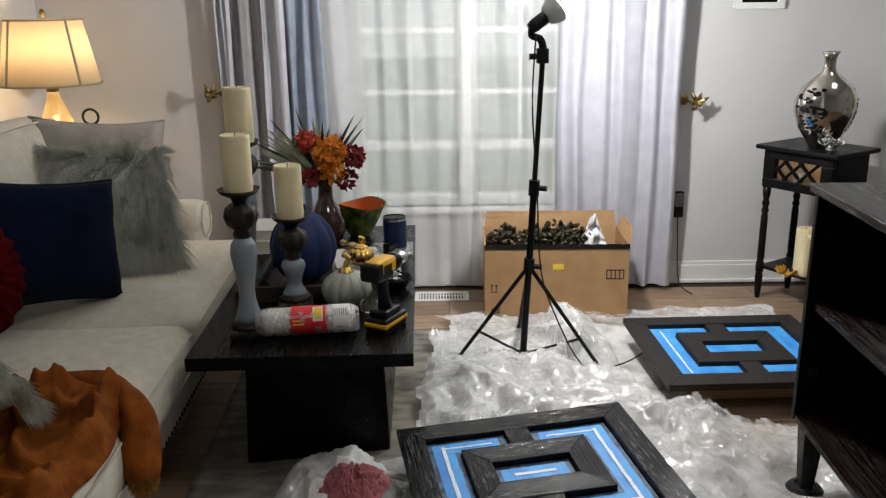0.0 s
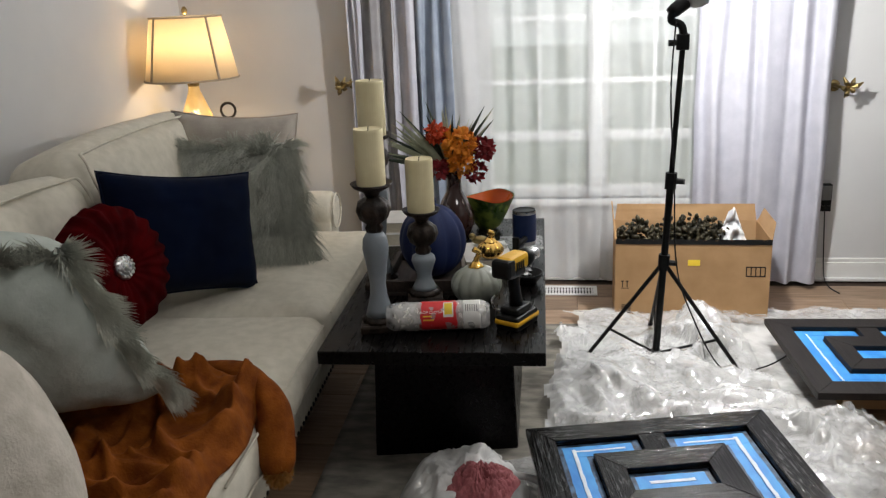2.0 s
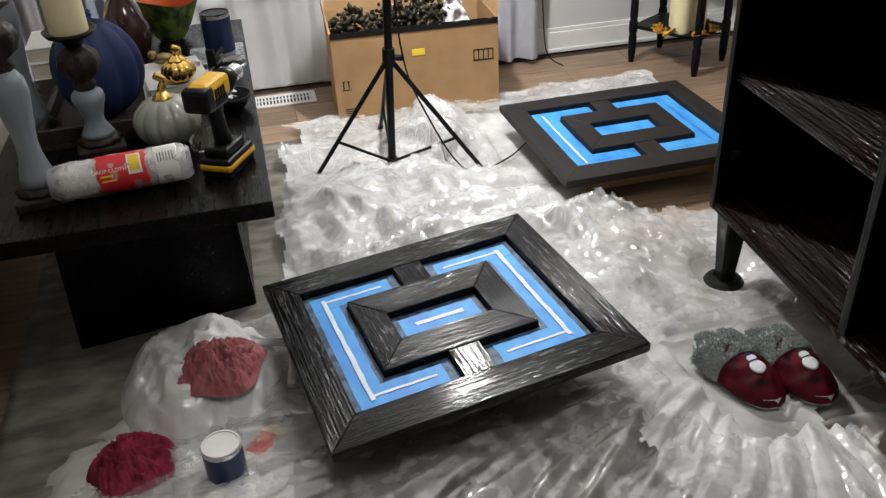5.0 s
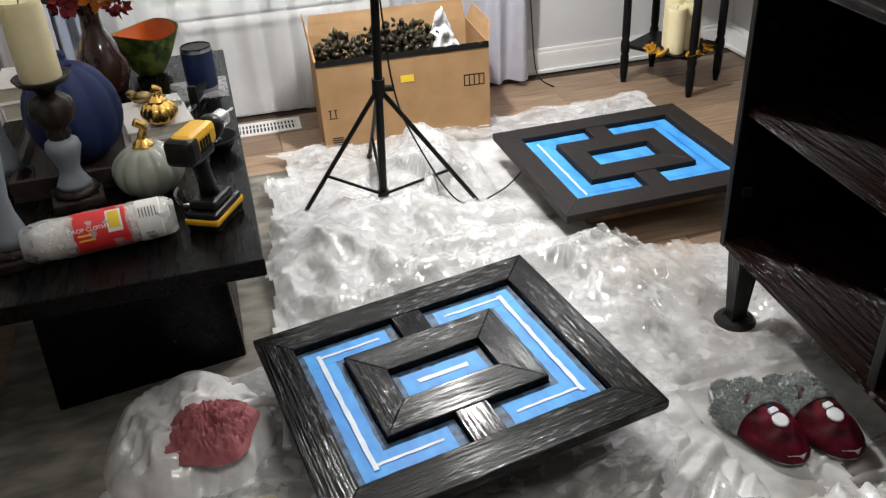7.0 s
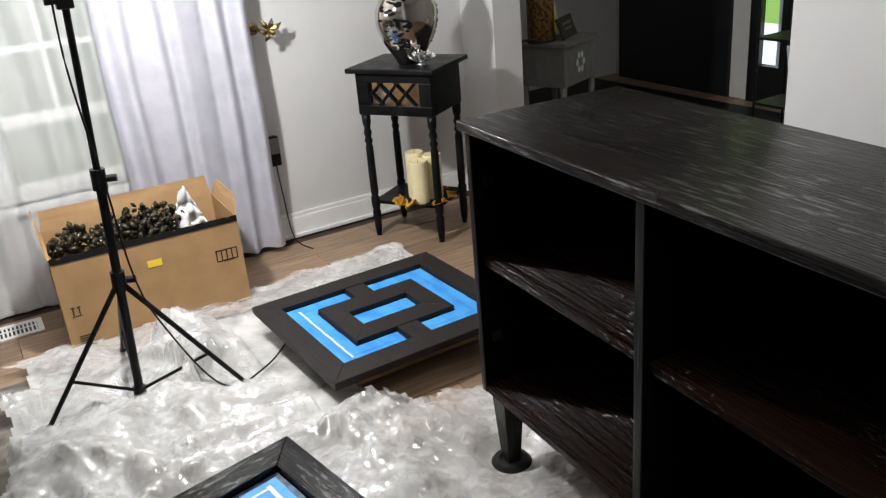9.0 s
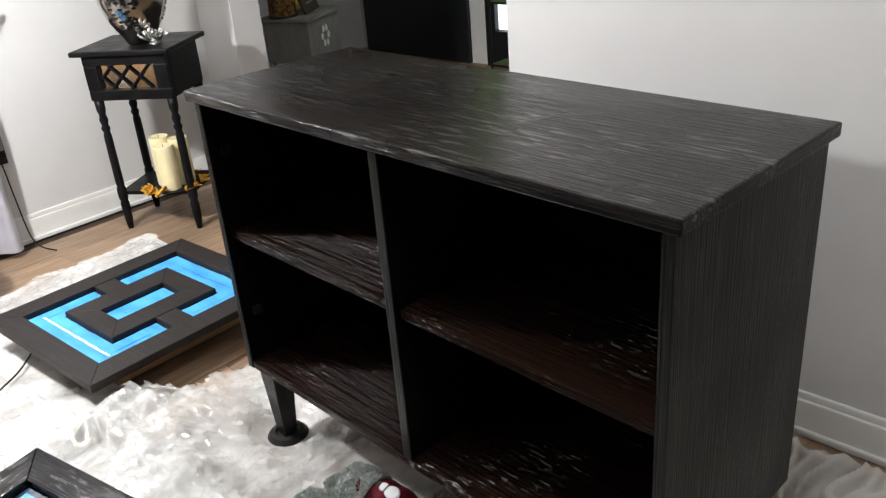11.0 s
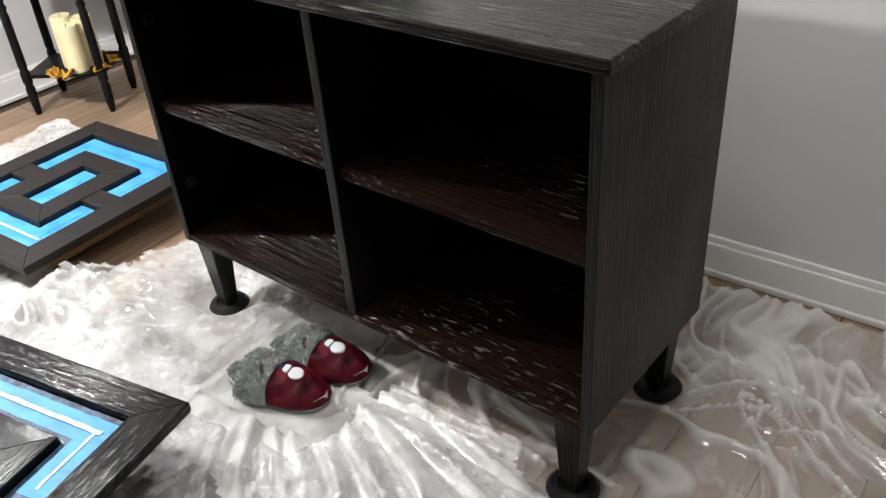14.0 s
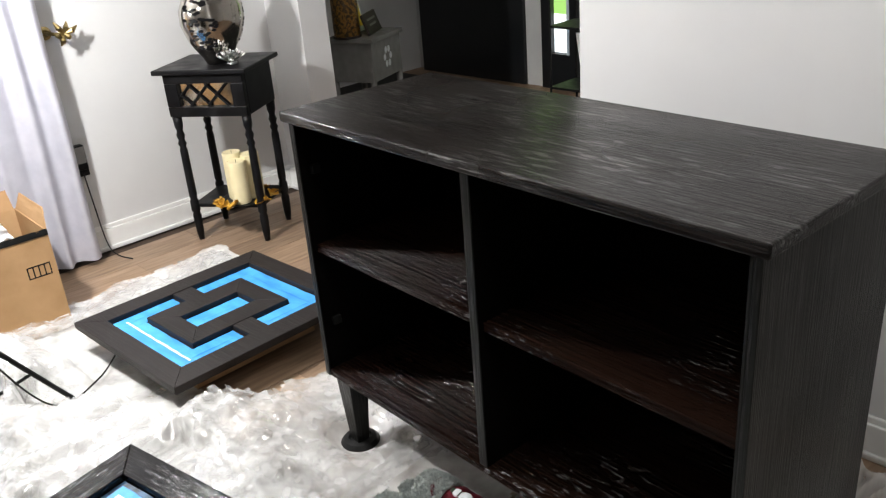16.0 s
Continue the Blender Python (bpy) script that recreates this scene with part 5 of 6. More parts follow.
tagged(part("bird_ornament", bm, "brass", None, smooth=True), "small brown carved bird ornament on the books", "ornament")


def drill():
    t = thing("cordless_drill", pose(0.232, 2.435, TT, 0, 0, 60) @ Matrix.Scale(0.9, 4), "yellow and black cordless drill standing on its battery", "drill")
    bat = part("battery", box(-0.045, 0.085, -0.04, 0.04, 0, 0.048, 0.008), "black_plastic", t)
    part("battery_trim", box(-0.048, 0.088, -0.042, 0.042, 0.018, 0.036, 0.006), "drill_yellow", bat)
    part("foot_block", box(-0.030, 0.060, -0.034, 0.034, 0.048, 0.072, 0.008), "black_plastic", t)
    part("belt_hook", tube(curve_points([(0.0, 0.036, 0.05), (-0.02, 0.055, 0.055), (-0.03, 0.06, 0.085), (-0.02, 0.055, 0.10)], 4), 0.004, 6), "silver", t, smooth=True)
    bm = bmesh.new()
    sec = [((0.015, 0), 0.072, 0.024, 0.022), ((0.010, 0), 0.11, 0.02, 0.018), ((0.0, 0), 0.16, 0.022, 0.019), ((-0.004, 0), 0.185, 0.028, 0.022)]
    rings = []
    for (cx, cy), z, rx, ry in sec:
        rings.append([bm.verts.new((cx + rx * math.cos(6.2832 * i / 16), cy + ry * math.sin(6.2832 * i / 16), z)) for i in range(16)])
    for a, b in zip(rings, rings[1:]):
        for i in range(16):
            bm.faces.new((a[i], a[(i + 1) % 16], b[(i + 1) % 16], b[i]))
    bm.faces.new(rings[0])
    bm.faces.new(rings[-1])
    part("handle", bm, "black_plastic", t, smooth=True)
    part("trigger", box(0.018, 0.034, -0.009, 0.009, 0.145, 0.178, 0.004), "black_plastic", t)
    head = part("motor_housing", box(-0.060, 0.052, -0.030, 0.030, 0.186, 0.240, 0.014), "drill_yellow", t)
    part("housing_sleeve", box(-0.055, 0.030, -0.0315, 0.0315, 0.172, 0.203, 0.010), "black_plastic", head)
    part("rear_grip", box(-0.076, -0.030, -0.0335, 0.0335, 0.176, 0.236, 0.012), "black_plastic", head)
    for i in range(4):
        part("vent_slot", box(-0.030 + i * 0.012, -0.024 + i * 0.012, -0.0335, -0.031, 0.195, 0.222), "black_plastic", head)
    part("gearbox", lathe([(0.03, 0), (0.03, 0.03), (0.026, 0.042), (0.022, 0.045)], 24, m=pose(0.048, 0, 0.208, 0, 90, 0)), "black_metal", t, smooth=True)
    ch = part("chuck", lathe([(0.019, 0.045), (0.020, 0.06), (0.020, 0.085), (0.011, 0.10)], 20, m=pose(0.048, 0, 0.208, 0, 90, 0)), "silver", t, smooth=True)
    part("bit", rod((0.145, 0, 0.208), (0.185, 0, 0.208), 0.003, n=8), "silver", ch)


drill()


def words(text, size, parent, mat, m):
    cu = bpy.data.curves.new("lettering", "FONT")
    cu.body, cu.size, cu.extrude, cu.align_x, cu.align_y = text, size, 0.0003, "CENTER", "CENTER"
    tmp = new("lettering_source", cu)
    me = bpy.data.meshes.new_from_object(tmp.evaluated_get(bpy.context.evaluated_depsgraph_get()))
    bpy.data.objects.remove(tmp)
    me.materials.clear()
    me.materials.append(M[mat])
    ob = new("lettering", me)
    ob.parent = parent
    ob.matrix_basis = m
    return ob


def cloth_pack():
    t = thing("drop_cloth_pack", pose(0.028, 2.415, TT + 0.042, 0, 0, 5), "rolled white drop cloth in clear plastic with red label", "cloth pack")

    def roll(r, x0, x1, bumpy, name, mat, seed, m=None, a0=0, a1=6.2832, n=40):
        def f(u, v):
            a = a0 + (a1 - a0) * v
            x = x0 + (x1 - x0) * u
            taper = 1 - 0.25 * max(0, (abs(u - 0.5) - 0.40) / 0.1) ** 2
            k = r * taper * (1 + bumpy * nz(x * 40 + seed, math.cos(a) * 2, math.sin(a) * 2))
            return Vector((x, k * math.cos(a), k * math.sin(a)))
        return part(name, grid(30, n, f), mat, t, smooth=True)
    roll(0.037, -0.128, 0.128, 0.06, "cloth_roll", "cloth_white", 1)
    roll(0.0405, -0.150, 0.138, 0.07, "wrapper", "clear_wrap", 2)
    a0, a1 = radians(70), radians(222)
    roll(0.0412, -0.062, 0.055, 0.0, "label", "red_label", 3, a0=a0, a1=a1, n=24)
    roll(0.0416, 0.006, 0.040, 0.0, "picture", "white_label", 3, a0=radians(98), a1=radians(165), n=16)
    roll(0.0419, 0.010, 0.036, 0.0, "picture", "yellow_label", 3, a0=radians(105), a1=radians(155), n=16)
    roll(0.0415, 0.060, 0.115, 0.0, "label", "white_label", 3, a0=a0, a1=a1, n=24)
    for i in range(6):
        roll(0.0418, 0.070 + i * 0.006, 0.072 + i * 0.006, 0.0, "print_bar", "black_plastic", 3, a0=radians(115), a1=radians(145), n=6)
    words("DROP CLOTH", 0.011, t, "white_label", pose(-0.028, -0.0350, 0.0235, 56, 0, 0))
    for k, (a, w) in enumerate(((158, 0.030), (172, 0.036))):
        roll(0.0417, -0.050, -0.050 + w, 0.0, "print_bar", "yellow_label", 3, a0=radians(a), a1=radians(a + 5), n=4)


cloth_pack()


def paint_can(x, y, z, r, h, label, lid):
    t = thing("paint_can", pose(x, y, z, 0, 0, 200), label, "paint can")
    part("can_body", lathe([(r * 0.97, 0), (r, 0.004), (r * 0.985, 0.008), (r * 0.985, h - 0.008), (r, h - 0.004), (r, h)], 36), "silver", t, smooth=False)
    part("can_label", lathe([(r * 0.99, 0.010), (r * 0.995, 0.011), (r * 0.995, h - 0.011), (r * 0.99, h - 0.010)], 36), "paint_blue", t)
    part("label_bar", lathe([(r * 0.998, h * 0.55), (r * 1.0, h * 0.56), (r * 1.0, h * 0.63), (r * 0.998, h * 0.64)], 36), "white_gap", t) if lid == "silver" else None
    part("lid", lathe([(r * 0.97, h + 0.0005), (r * 0.95, h + 0.003), (r * 0.86, h + 0.003), (r * 0.84, h - 0.001), (r * 0.2, h - 0.0005)], 36), lid, t)


paint_can(0.253, 3.26, TT + 0.003, 0.044, 0.122, "dark blue paint can on clear plastic", "black_plastic")
ob = tagged(part("plastic_scrap", grid(16, 16, lambda u, v: Vector((0.16 + 0.16 * u, 3.17 + 0.17 * v, TT + 0.002 + 0.004 * abs(nz(u * 6, v * 6)) * (1 if abs(u - .55) > .35 or abs(v - .6) > .35 else 0)))), "clear_wrap", None, smooth=True), "scrap of clear plastic under the paint can", "plastic sheet")


def flowers():
    t = thing("flower_vase", pose(-0.010, 3.34, TT), "dark brown glass vase of orange and crimson autumn flowers", "vase of flowers")
    part("vase", lathe([(0.045, 0), (0.052, 0.004), (0.072, 0.06), (0.072, 0.10), (0.05, 0.15), (0.030, 0.185), (0.027, 0.23), (0.034, 0.262), (0.030, 0.262), (0.02, 0.23)], 36), "dark_vase", t, smooth=True)
    rnd = random.Random(5)

    def cluster(c, R, n, size, mat, name):
        bm = bmesh.new()
        c = Vector(c)
        for _ in range(n):
            d = Vector((rnd.gauss(0, 1), rnd.gauss(0, 1) - 0.3, rnd.gauss(0, 1) + 0.2)).normalized()
            p = c + d * R * rnd.uniform(0.7, 1.05)
            q = d.to_track_quat("Z", "Y").to_matrix()
            k = rnd.uniform(0.7, 1.2) * size
            for j in range(4):
                a = j * 1.571 + rnd.random()
                rim = [bm.verts.new(p + q @ Vector((k * (0.12 * math.cos(a)), k * 0.12 * math.sin(a), 0))),
                       bm.verts.new(p + q @ Vector((k * math.cos(a - 0.5) * 0.7, k * math.sin(a - 0.5) * 0.7, 0.18 * k))),
                       bm.verts.new(p + q @ Vector((k * math.cos(a), k * math.sin(a), 0.40 * k))),
                       bm.verts.new(p + q @ Vector((k * math.cos(a + 0.5) * 0.7, k * math.sin(a + 0.5) * 0.7, 0.18 * k)))]
                bm.faces.new(rim)
        part(name, bm, mat, t)
    cluster((0.025, -0.02, 0.365), 0.058, 75, 0.030, "orange_petal", "orange_bloom")
    cluster((0.035, -0.03, 0.30), 0.045, 40, 0.027, "orange_petal", "orange_bloom")
    cluster((-0.055, -0.02, 0.41), 0.030, 26, 0.028, "flame_petal", "red_bloom")
    cluster((0.115, -0.01, 0.345), 0.030, 22, 0.034, "red_petal", "crimson_bloom")
    cluster((0.085, -0.02, 0.26), 0.028, 20, 0.030, "red_petal", "crimson_bloom")
    cluster((-0.050, -0.03, 0.27), 0.026, 18, 0.030, "red_petal", "crimson_bloom")

    def blade(p, d, L, w, mat, droop):
        bm = bmesh.new()
        p, d = Vector(p), Vector(d).normalized()
        s = d.cross(Vector((0.1, -1, 0.2))).normalized()
        prev = None
        for j in range(9):
            f = j / 8
            o = p + d * L * f + Vector((0, 0, -droop * f * f))
            ww = w * math.sin(math.pi * (0.08 + 0.92 * f) ** 0.8) + 0.0006
            m = Vector((0, -0.002, 0))
            cur = [bm.verts.new(o - s * ww), bm.verts.new(o + m), bm.verts.new(o + s * ww)]
            if prev:
                bm.faces.new((prev[0], prev[1], cur[1], cur[0]))
                bm.faces.new((prev[1], prev[2], cur[2], cur[1]))
            prev = cur
        part("leaf", bm, mat, t, smooth=True)
    for i in range(46):
        a = rnd.uniform(-1.15, 0.6)
        dark = rnd.random() < 0.4
        blade((-0.01, 0, 0.25), (math.sin(a) * 1.1, rnd.uniform(-0.25, 0.35), math.cos(a)), rnd.uniform(0.19, 0.33), 0.008 if dark else 0.0065, "dark_leaf" if dark else "pale_leaf", 0.03)
    for k, (dx, dz) in enumerate(((-1.0, 0.45), (-1.0, 0.62), (-0.9, 0.30), (-0.75, 0.9))):
        blade((-0.01, -0.01, 0.26), (dx, -0.1, dz), 0.25 + 0.02 * k, 0.010, "dark_leaf" if k % 2 == 0 else "pale_leaf", 0.03)


flowers()
t = thing("glass_bowl", pose(0.105, 3.47, TT, 0, 0, 0), "green mosaic glass bowl with an orange inside", "bowl")
part("bowl_shell", grid(40, 14, lambda u, v: Vector(((0.035 + 0.062 * v ** 0.7 + 0.012 * v * math.cos(3 * 6.2832 * u)) * math.cos(6.2832 * u), (0.035 + 0.062 * v ** 0.7) * math.sin(6.2832 * u), 0.002 + 0.13 * v + 0.012 * v * math.sin(2 * 6.2832 * u)))), "bowl_green", t, smooth=True)
part("bowl_lining", grid(40, 12, lambda u, v: Vector(((0.030 + 0.060 * v ** 0.7 + 0.012 * v * math.cos(3 * 6.2832 * u)) * math.cos(6.2832 * u), (0.030 + 0.060 * v ** 0.7) * math.sin(6.2832 * u), 0.006 + 0.126 * v + 0.012 * v * math.sin(2 * 6.2832 * u)))), "bowl_orange", t, smooth=True)
part("bowl_base", lathe([(0.03, 0), (0.036, 0.003), (0.03, 0.008)], 20), "bowl_green", t)

t = thing("hardware_bowl", pose(0.262, 2.80, TT), "small black bowl of silver cabinet hardware", "bowl")
part("bowl_shell", lathe([(0.03, 0), (0.034, 0.003), (0.052, 0.03), (0.056, 0.04), (0.052, 0.04), (0.035, 0.012)], 28), "black_paint", t, smooth=True)
rnd = random.Random(8)
for i in range(7):
    bm = box(-0.02, 0.02, -0.008, 0.008, 0, 0.003, 0.001)
    box(-0.006, 0.006, -0.007, 0.007, 0.003, 0.014, 0.002, bm=bm)
    part("hinge", bm, "silver", t, m=pose(rnd.uniform(-0.02, 0.02), rnd.uniform(-0.02, 0.02), 0.025 + 0.006 * i, rnd.uniform(-60, 60), rnd.uniform(-50, 50), rnd.uniform(0, 180)))
t = thing("caulk_gun", pose(0.215, 3.10, TT, 0, 0, 70), "grey metal clamp lying on the table", "clamp")
part("bar", box(-0.10, 0.10, -0.008, 0.008, 0.005, 0.012, 0.001), "silver", t)
part("jaw", box(-0.10, -0.085, -0.012, 0.012, 0, 0.07, 0.003), "silver", t)
part("jaw", box(0.02, 0.035, -0.012, 0.012, 0, 0.06, 0.003), "black_metal", t)
part("grip", rod((0.035, 0, 0.03), (0.12, 0, 0.03), 0.011, n=12), "black_plastic", t)

# ---- on the side table ----
t = thing("mercury_vase", pose(2.190, 3.93, 0.7605, 0, 0, 10), "mercury silver vase with pierced openwork flowers", "vase")
part("vase_body", lathe([(0.055, 0), (0.062, 0.006), (0.075, 0.03), (0.125, 0.10), (0.150, 0.17), (0.148, 0.22), (0.12, 0.275), (0.07, 0.315), (0.034, 0.34), (0.028, 0.37), (0.030, 0.40), (0.044, 0.428), (0.040, 0.428), (0.024, 0.40)], 48, squash=(1.0, 0.62)), "chrome", t, smooth=True)
rnd = random.Random(3)
for i in range(80):
    a = radians(rnd.uniform(185, 248) if i < 60 else rnd.uniform(318, 345))
    z = rnd.uniform(0.07, 0.27)
    r = float(np.interp(z, (0.03, 0.10, 0.17, 0.22, 0.275), (0.075, 0.125, 0.150, 0.148, 0.12)))
    p = Vector((r * math.cos(a), r * 0.62 * math.sin(a), z))
    d = Vector((math.cos(a) * 0.62, math.sin(a), 0.1)).normalized()
    part("pierced_petal", lathe([(0.004, -0.002), (0.009, 0.0), (0.007, 0.002)], 8, m=Matrix.Translation(p) @ d.to_track_quat("Z", "Y").to_matrix().to_4x4(), squash=(1.2, 0.7)), "black_paint", t)
t = thing("lotus_ornament", pose(2.19, 3.84, 0.7605), "silver lotus flower tealight holder", "ornament")
for ring, (n, r, tilt, L) in enumerate(((8, 0.012, 62, 0.055), (7, 0.010, 38, 0.05), (5, 0.006, 15, 0.042))):
    for i in range(n):
        bm = grid(5, 6, lambda u, v: Vector(((u - 0.5) * 0.034 * math.sin(math.pi * (0.12 + 0.86 * v)), -0.010 * (1 - (2 * u - 1) ** 2) * v, L * v)))
        pt = part("petal", bm, "silver", t, m=pose(0, 0, 0.012, 0, 0, 360 * i / n + ring * 20) @ pose(0, r, 0, -tilt), smooth=True)
part("foot", lathe([(0.02, 0), (0.026, 0.003), (0.016, 0.014)], 18), "silver", t, smooth=True)
for x, y, h in ((2.135, 3.86, 0.185), (2.165, 3.935, 0.205), (2.215, 3.875, 0.195)):
    candle(x, y, 0.175, 0.040, h, "pillar candles on the side table shelf")
t = thing("candle_plate", pose(2.172, 3.89, 0.168), "round black plate under three candles", "plate")
part("plate_dish", lathe([(0.07, 0), (0.095, 0.003), (0.112, 0.008), (0.108, 0.008), (0.09, 0.006), (0.02, 0.006)], 32), "black_paint", t, smooth=True)
rnd = random.Random(21)
for i in range(16):
    a = rnd.uniform(0, 6.28)
    bm = grid(5, 5, lambda u, v: Vector(((u - 0.5) * 0.05 * math.sin(math.pi * (0.1 + 0.85 * v)), (v - 0.5) * 0.06, 0.012 * (2 * u - 1) ** 2 + 0.006 * nz(u * 4, v * 4, i))))
    tagged(part("leaf", bm, "leaf_gold", None, m=pose(2.172 + 0.118 * math.cos(a), 3.89 + 0.118 * math.sin(a), 0.182, rnd.uniform(-30, 30), rnd.uniform(-30, 30), rnd.uniform(0, 360)), smooth=True), "golden artificial autumn leaf on the shelf", "leaf", "golden leaves on the shelf")

# ---- on the north wall and floor ----
t = thing("wall_outlet", WALLS @ pose(1.505, NY, 0.414), "black outlet plate with a plug-in adapter", "outlet")
part("plate", box(-0.042, 0.042, -0.006, 0, -0.066, 0.066, 0.002), "black_plastic", t)
part("adapter", box(-0.020, 0.032, -0.045, -0.006, -0.03, 0.075, 0.008), "black_paint", t)
part("adapter_cap", box(-0.015, 0.027, -0.049, -0.045, 0.0, 0.07, 0.002), "grey_paint", t)
part("cord", tube(curve_points([(0.006, -0.03, -0.03), (0.012, -0.04, -0.18), (0.02, -0.06, -0.36), (0.03, -0.12, -0.405), (0.05, -0.22, -0.404)]), 0.0028, 6), "black_plastic", t, smooth=True)
t = thing("wall_frame", WALLS @ pose(1.84, NY, 1.47), "small white framed dark panel on the wall", "wall frame")
for a in ((-0.12, 0.12, -0.10, -0.07), (-0.12, 0.12, 0.07, 0.10), (-0.12, -0.085, -0.069, 0.069), (0.085, 0.12, -0.069, 0.069)):
    part("frame_side", box(a[0], a[1], -0.022, 0, a[2], a[3], 0.003), "trim", t)
part("panel", box(-0.085, 0.085, -0.010, 0, -0.07, 0.07), "black_paint", t)

t = thing("floor_register", pose(0.455, 4.165, 0.0, 0, 0, -2), "white slotted metal floor register", "vent")
bm = box(-0.135, 0.135, -0.065, -0.045, 0, 0.006, 0.002)
box(-0.135, 0.135, 0.045, 0.065, 0, 0.006, 0.002, bm=bm)
box(-0.135, -0.115, -0.045, 0.045, 0, 0.006, 0.002, bm=bm)
box(0.115, 0.135, -0.045, 0.045, 0, 0.006, 0.002, bm=bm)
part("register_frame", bm, "trim", t)
part("duct", box(-0.115, 0.115, -0.045, 0.045, 0, 0.001), "black_plastic", t)
for i in range(16):
    part("louvre", box(-0.111 + i * 0.0145, -0.104 + i * 0.0145, -0.045, 0.045, 0.001, 0.005), "trim", t)
part("middle_bar", box(-0.115, 0.115, -0.004, 0.004, 0.0052, 0.0065), "trim", t)


# ---- on the drop sheet ----
def slipper(m, scarf):
    t = thing("slipper", m, "maroon velvet slipper with grey fleece and snowman patch", "slipper", "pair of slippers")
    # heel at local y 0, toe at y 0.27
    def sole(u, v):
        y = 0.27 * v
        w = 0.052 * (max(0.0, 1 - abs(2 * v - 1) ** 3.2)) ** 0.5 * (0.82 + 0.25 * v)
        return Vector(((2 * u - 1) * w, y, 0.0))
    bm = grid(12, 20, sole)
    r = bmesh.ops.extrude_face_region(bm, geom=bm.faces[:])
    for q in r["geom"]:
        if isinstance(q, bmesh.types.BMVert):
            q.co.z += 0.026
    part("sole", bm, "slipper_fur", t, smooth=True)

    def vamp(u, v):
        y = 0.110 + 0.162 * v
        a = math.pi * u
        w = 0.060 * (max(0.0, 1 - max(0, 2 * (y / 0.272) - 1) ** 3.2)) ** 0.5 + 0.001
        z = (0.064 - 0.020 * v) * (max(0.0, 1 - v ** 4)) ** 0.5
        z *= 1 + 0.20 * (ridge(u * 3.6 + v, v * 3.0, 2.0) - 0.4) + 0.08 * nz(u * 9, v * 9)
        return Vector((-w * math.cos(a), y, 0.008 + z * math.sin(a) ** 0.8))
    ob = part("vamp", grid(28, 24, vamp), "slipper_red", t, smooth=True)
    ob.modifiers.new("thick", "SOLIDIFY").thickness = 0.004

    def cuff(u, v):
        a = math.pi * u
        y = 0.060 + 0.085 * v
        b = 1 + 0.08 * math.sin(math.pi * v) + 0.035 * nz(u * 7, v * 5)
        return Vector((-0.064 * b * math.cos(a), y, 0.006 + 0.066 * b * math.sin(a) ** 0.8))
    ob = part("fleece_cuff", grid(22, 10, cuff), "slipper_fur", t, smooth=True)
    ob.modifiers.new("thick", "SOLIDIFY").thickness = 0.010
    rnd = random.Random(len(scarf))
    verts, faces = [], []
    for k in range(5200):
        if k % 5 < 3:
            p = cuff(rnd.random(), rnd.random())
            g = Vector((p.x, 0, p.z)).normalized()
        else:
            p = sole(rnd.uniform(0.03, 0.97), rnd.uniform(0.02, 0.45)) + Vector((0, 0, 0.025))
            g = Vector((0, 0, 1))
        g = (g + Vector((rnd.uniform(-.7, .7), rnd.uniform(-.7, .7), rnd.uniform(-.4, .4)))).normalized() * rnd.uniform(0.006, 0.012)
        wd = g.cross(Vector((rnd.uniform(-1, 1), rnd.uniform(-1, 1), 0.3))).normalized() * 0.0012
        q = len(verts)
        verts += [p - wd, p + wd, p + g]
        faces.append((q, q + 1, q + 2))
    me = bpy.data.meshes.new("fleece_pile")
    me.from_pydata(verts, [], faces)
    me.materials.append(M["slipper_fur"])
    ob = new("fleece_pile", me)
    ob.parent = t
    tagged(ob, kind="stuff")

    base = Matrix.Translation((0.0, 0.190, 0.067)) @ pose(0, 0, 0, -12, 0, 0)
    pt = part("patch", lathe([(0.018, -0.004), (0.018, 0.0005), (0.014, 0.0015)], 16, m=base @ pose(0, 0.006, 0)), "tissue", t, smooth=True)
    part("patch", lathe([(0.012, -0.004), (0.012, 0.001), (0.009, 0.002)], 14, m=base @ pose(-0.002, -0.017, 0.0)), "tissue", t, smooth=True)
    part("patch_scarf", box(-0.012, 0.010, -0.0125, -0.0095, 0.0015, 0.003, 0.0008), scarf, pt, m=base)
    part("patch_hat", box(-0.009, 0.007, -0.034, -0.026, 0.0005, 0.0025, 0.001), scarf, pt, m=base)


slipper(pose(1.258, 2.108, 0.034, 0, 0, 190) @ Matrix.Scale(1.0, 4), "paint_blue")
slipper(pose(1.380, 2.085, 0.034, 0, 0, 188) @ Matrix.Scale(1.0, 4), "dark_leaf")


def rumpled(name, c, R, h, mat, label, cat, seed, n=56, lumps=3.0, fold=0.5):
    """A heap of crumpled cloth or film."""
    def f(u, v):
        a, r = 6.2832 * u, v
        d = Vector((math.cos(a), math.sin(a), 0))
        rr = R * r * (1 + 0.22 * nz(math.cos(a) * 1.5 + seed, math.sin(a) * 1.5))
        z = h * (1 - r ** 2.2) * (0.75 + 0.45 * nz(d.x * r * lumps + seed, d.y * r * lumps, 1))
        z += fold * h * 0.35 * ridge(d.x * r * lumps * 2.2 + seed, d.y * r * lumps * 2.2, 3) * (1 - r ** 6)
        return Vector((c[0] + rr * d.x, c[1] + rr * d.y, c[2] + max(0.002, z)))
    bm = grid(n, 26, f)
    bmesh.ops.remove_doubles(bm, verts=bm.verts[:], dist=0.0005)
    return tagged(part(name, bm, mat, None, smooth=True), label, cat)


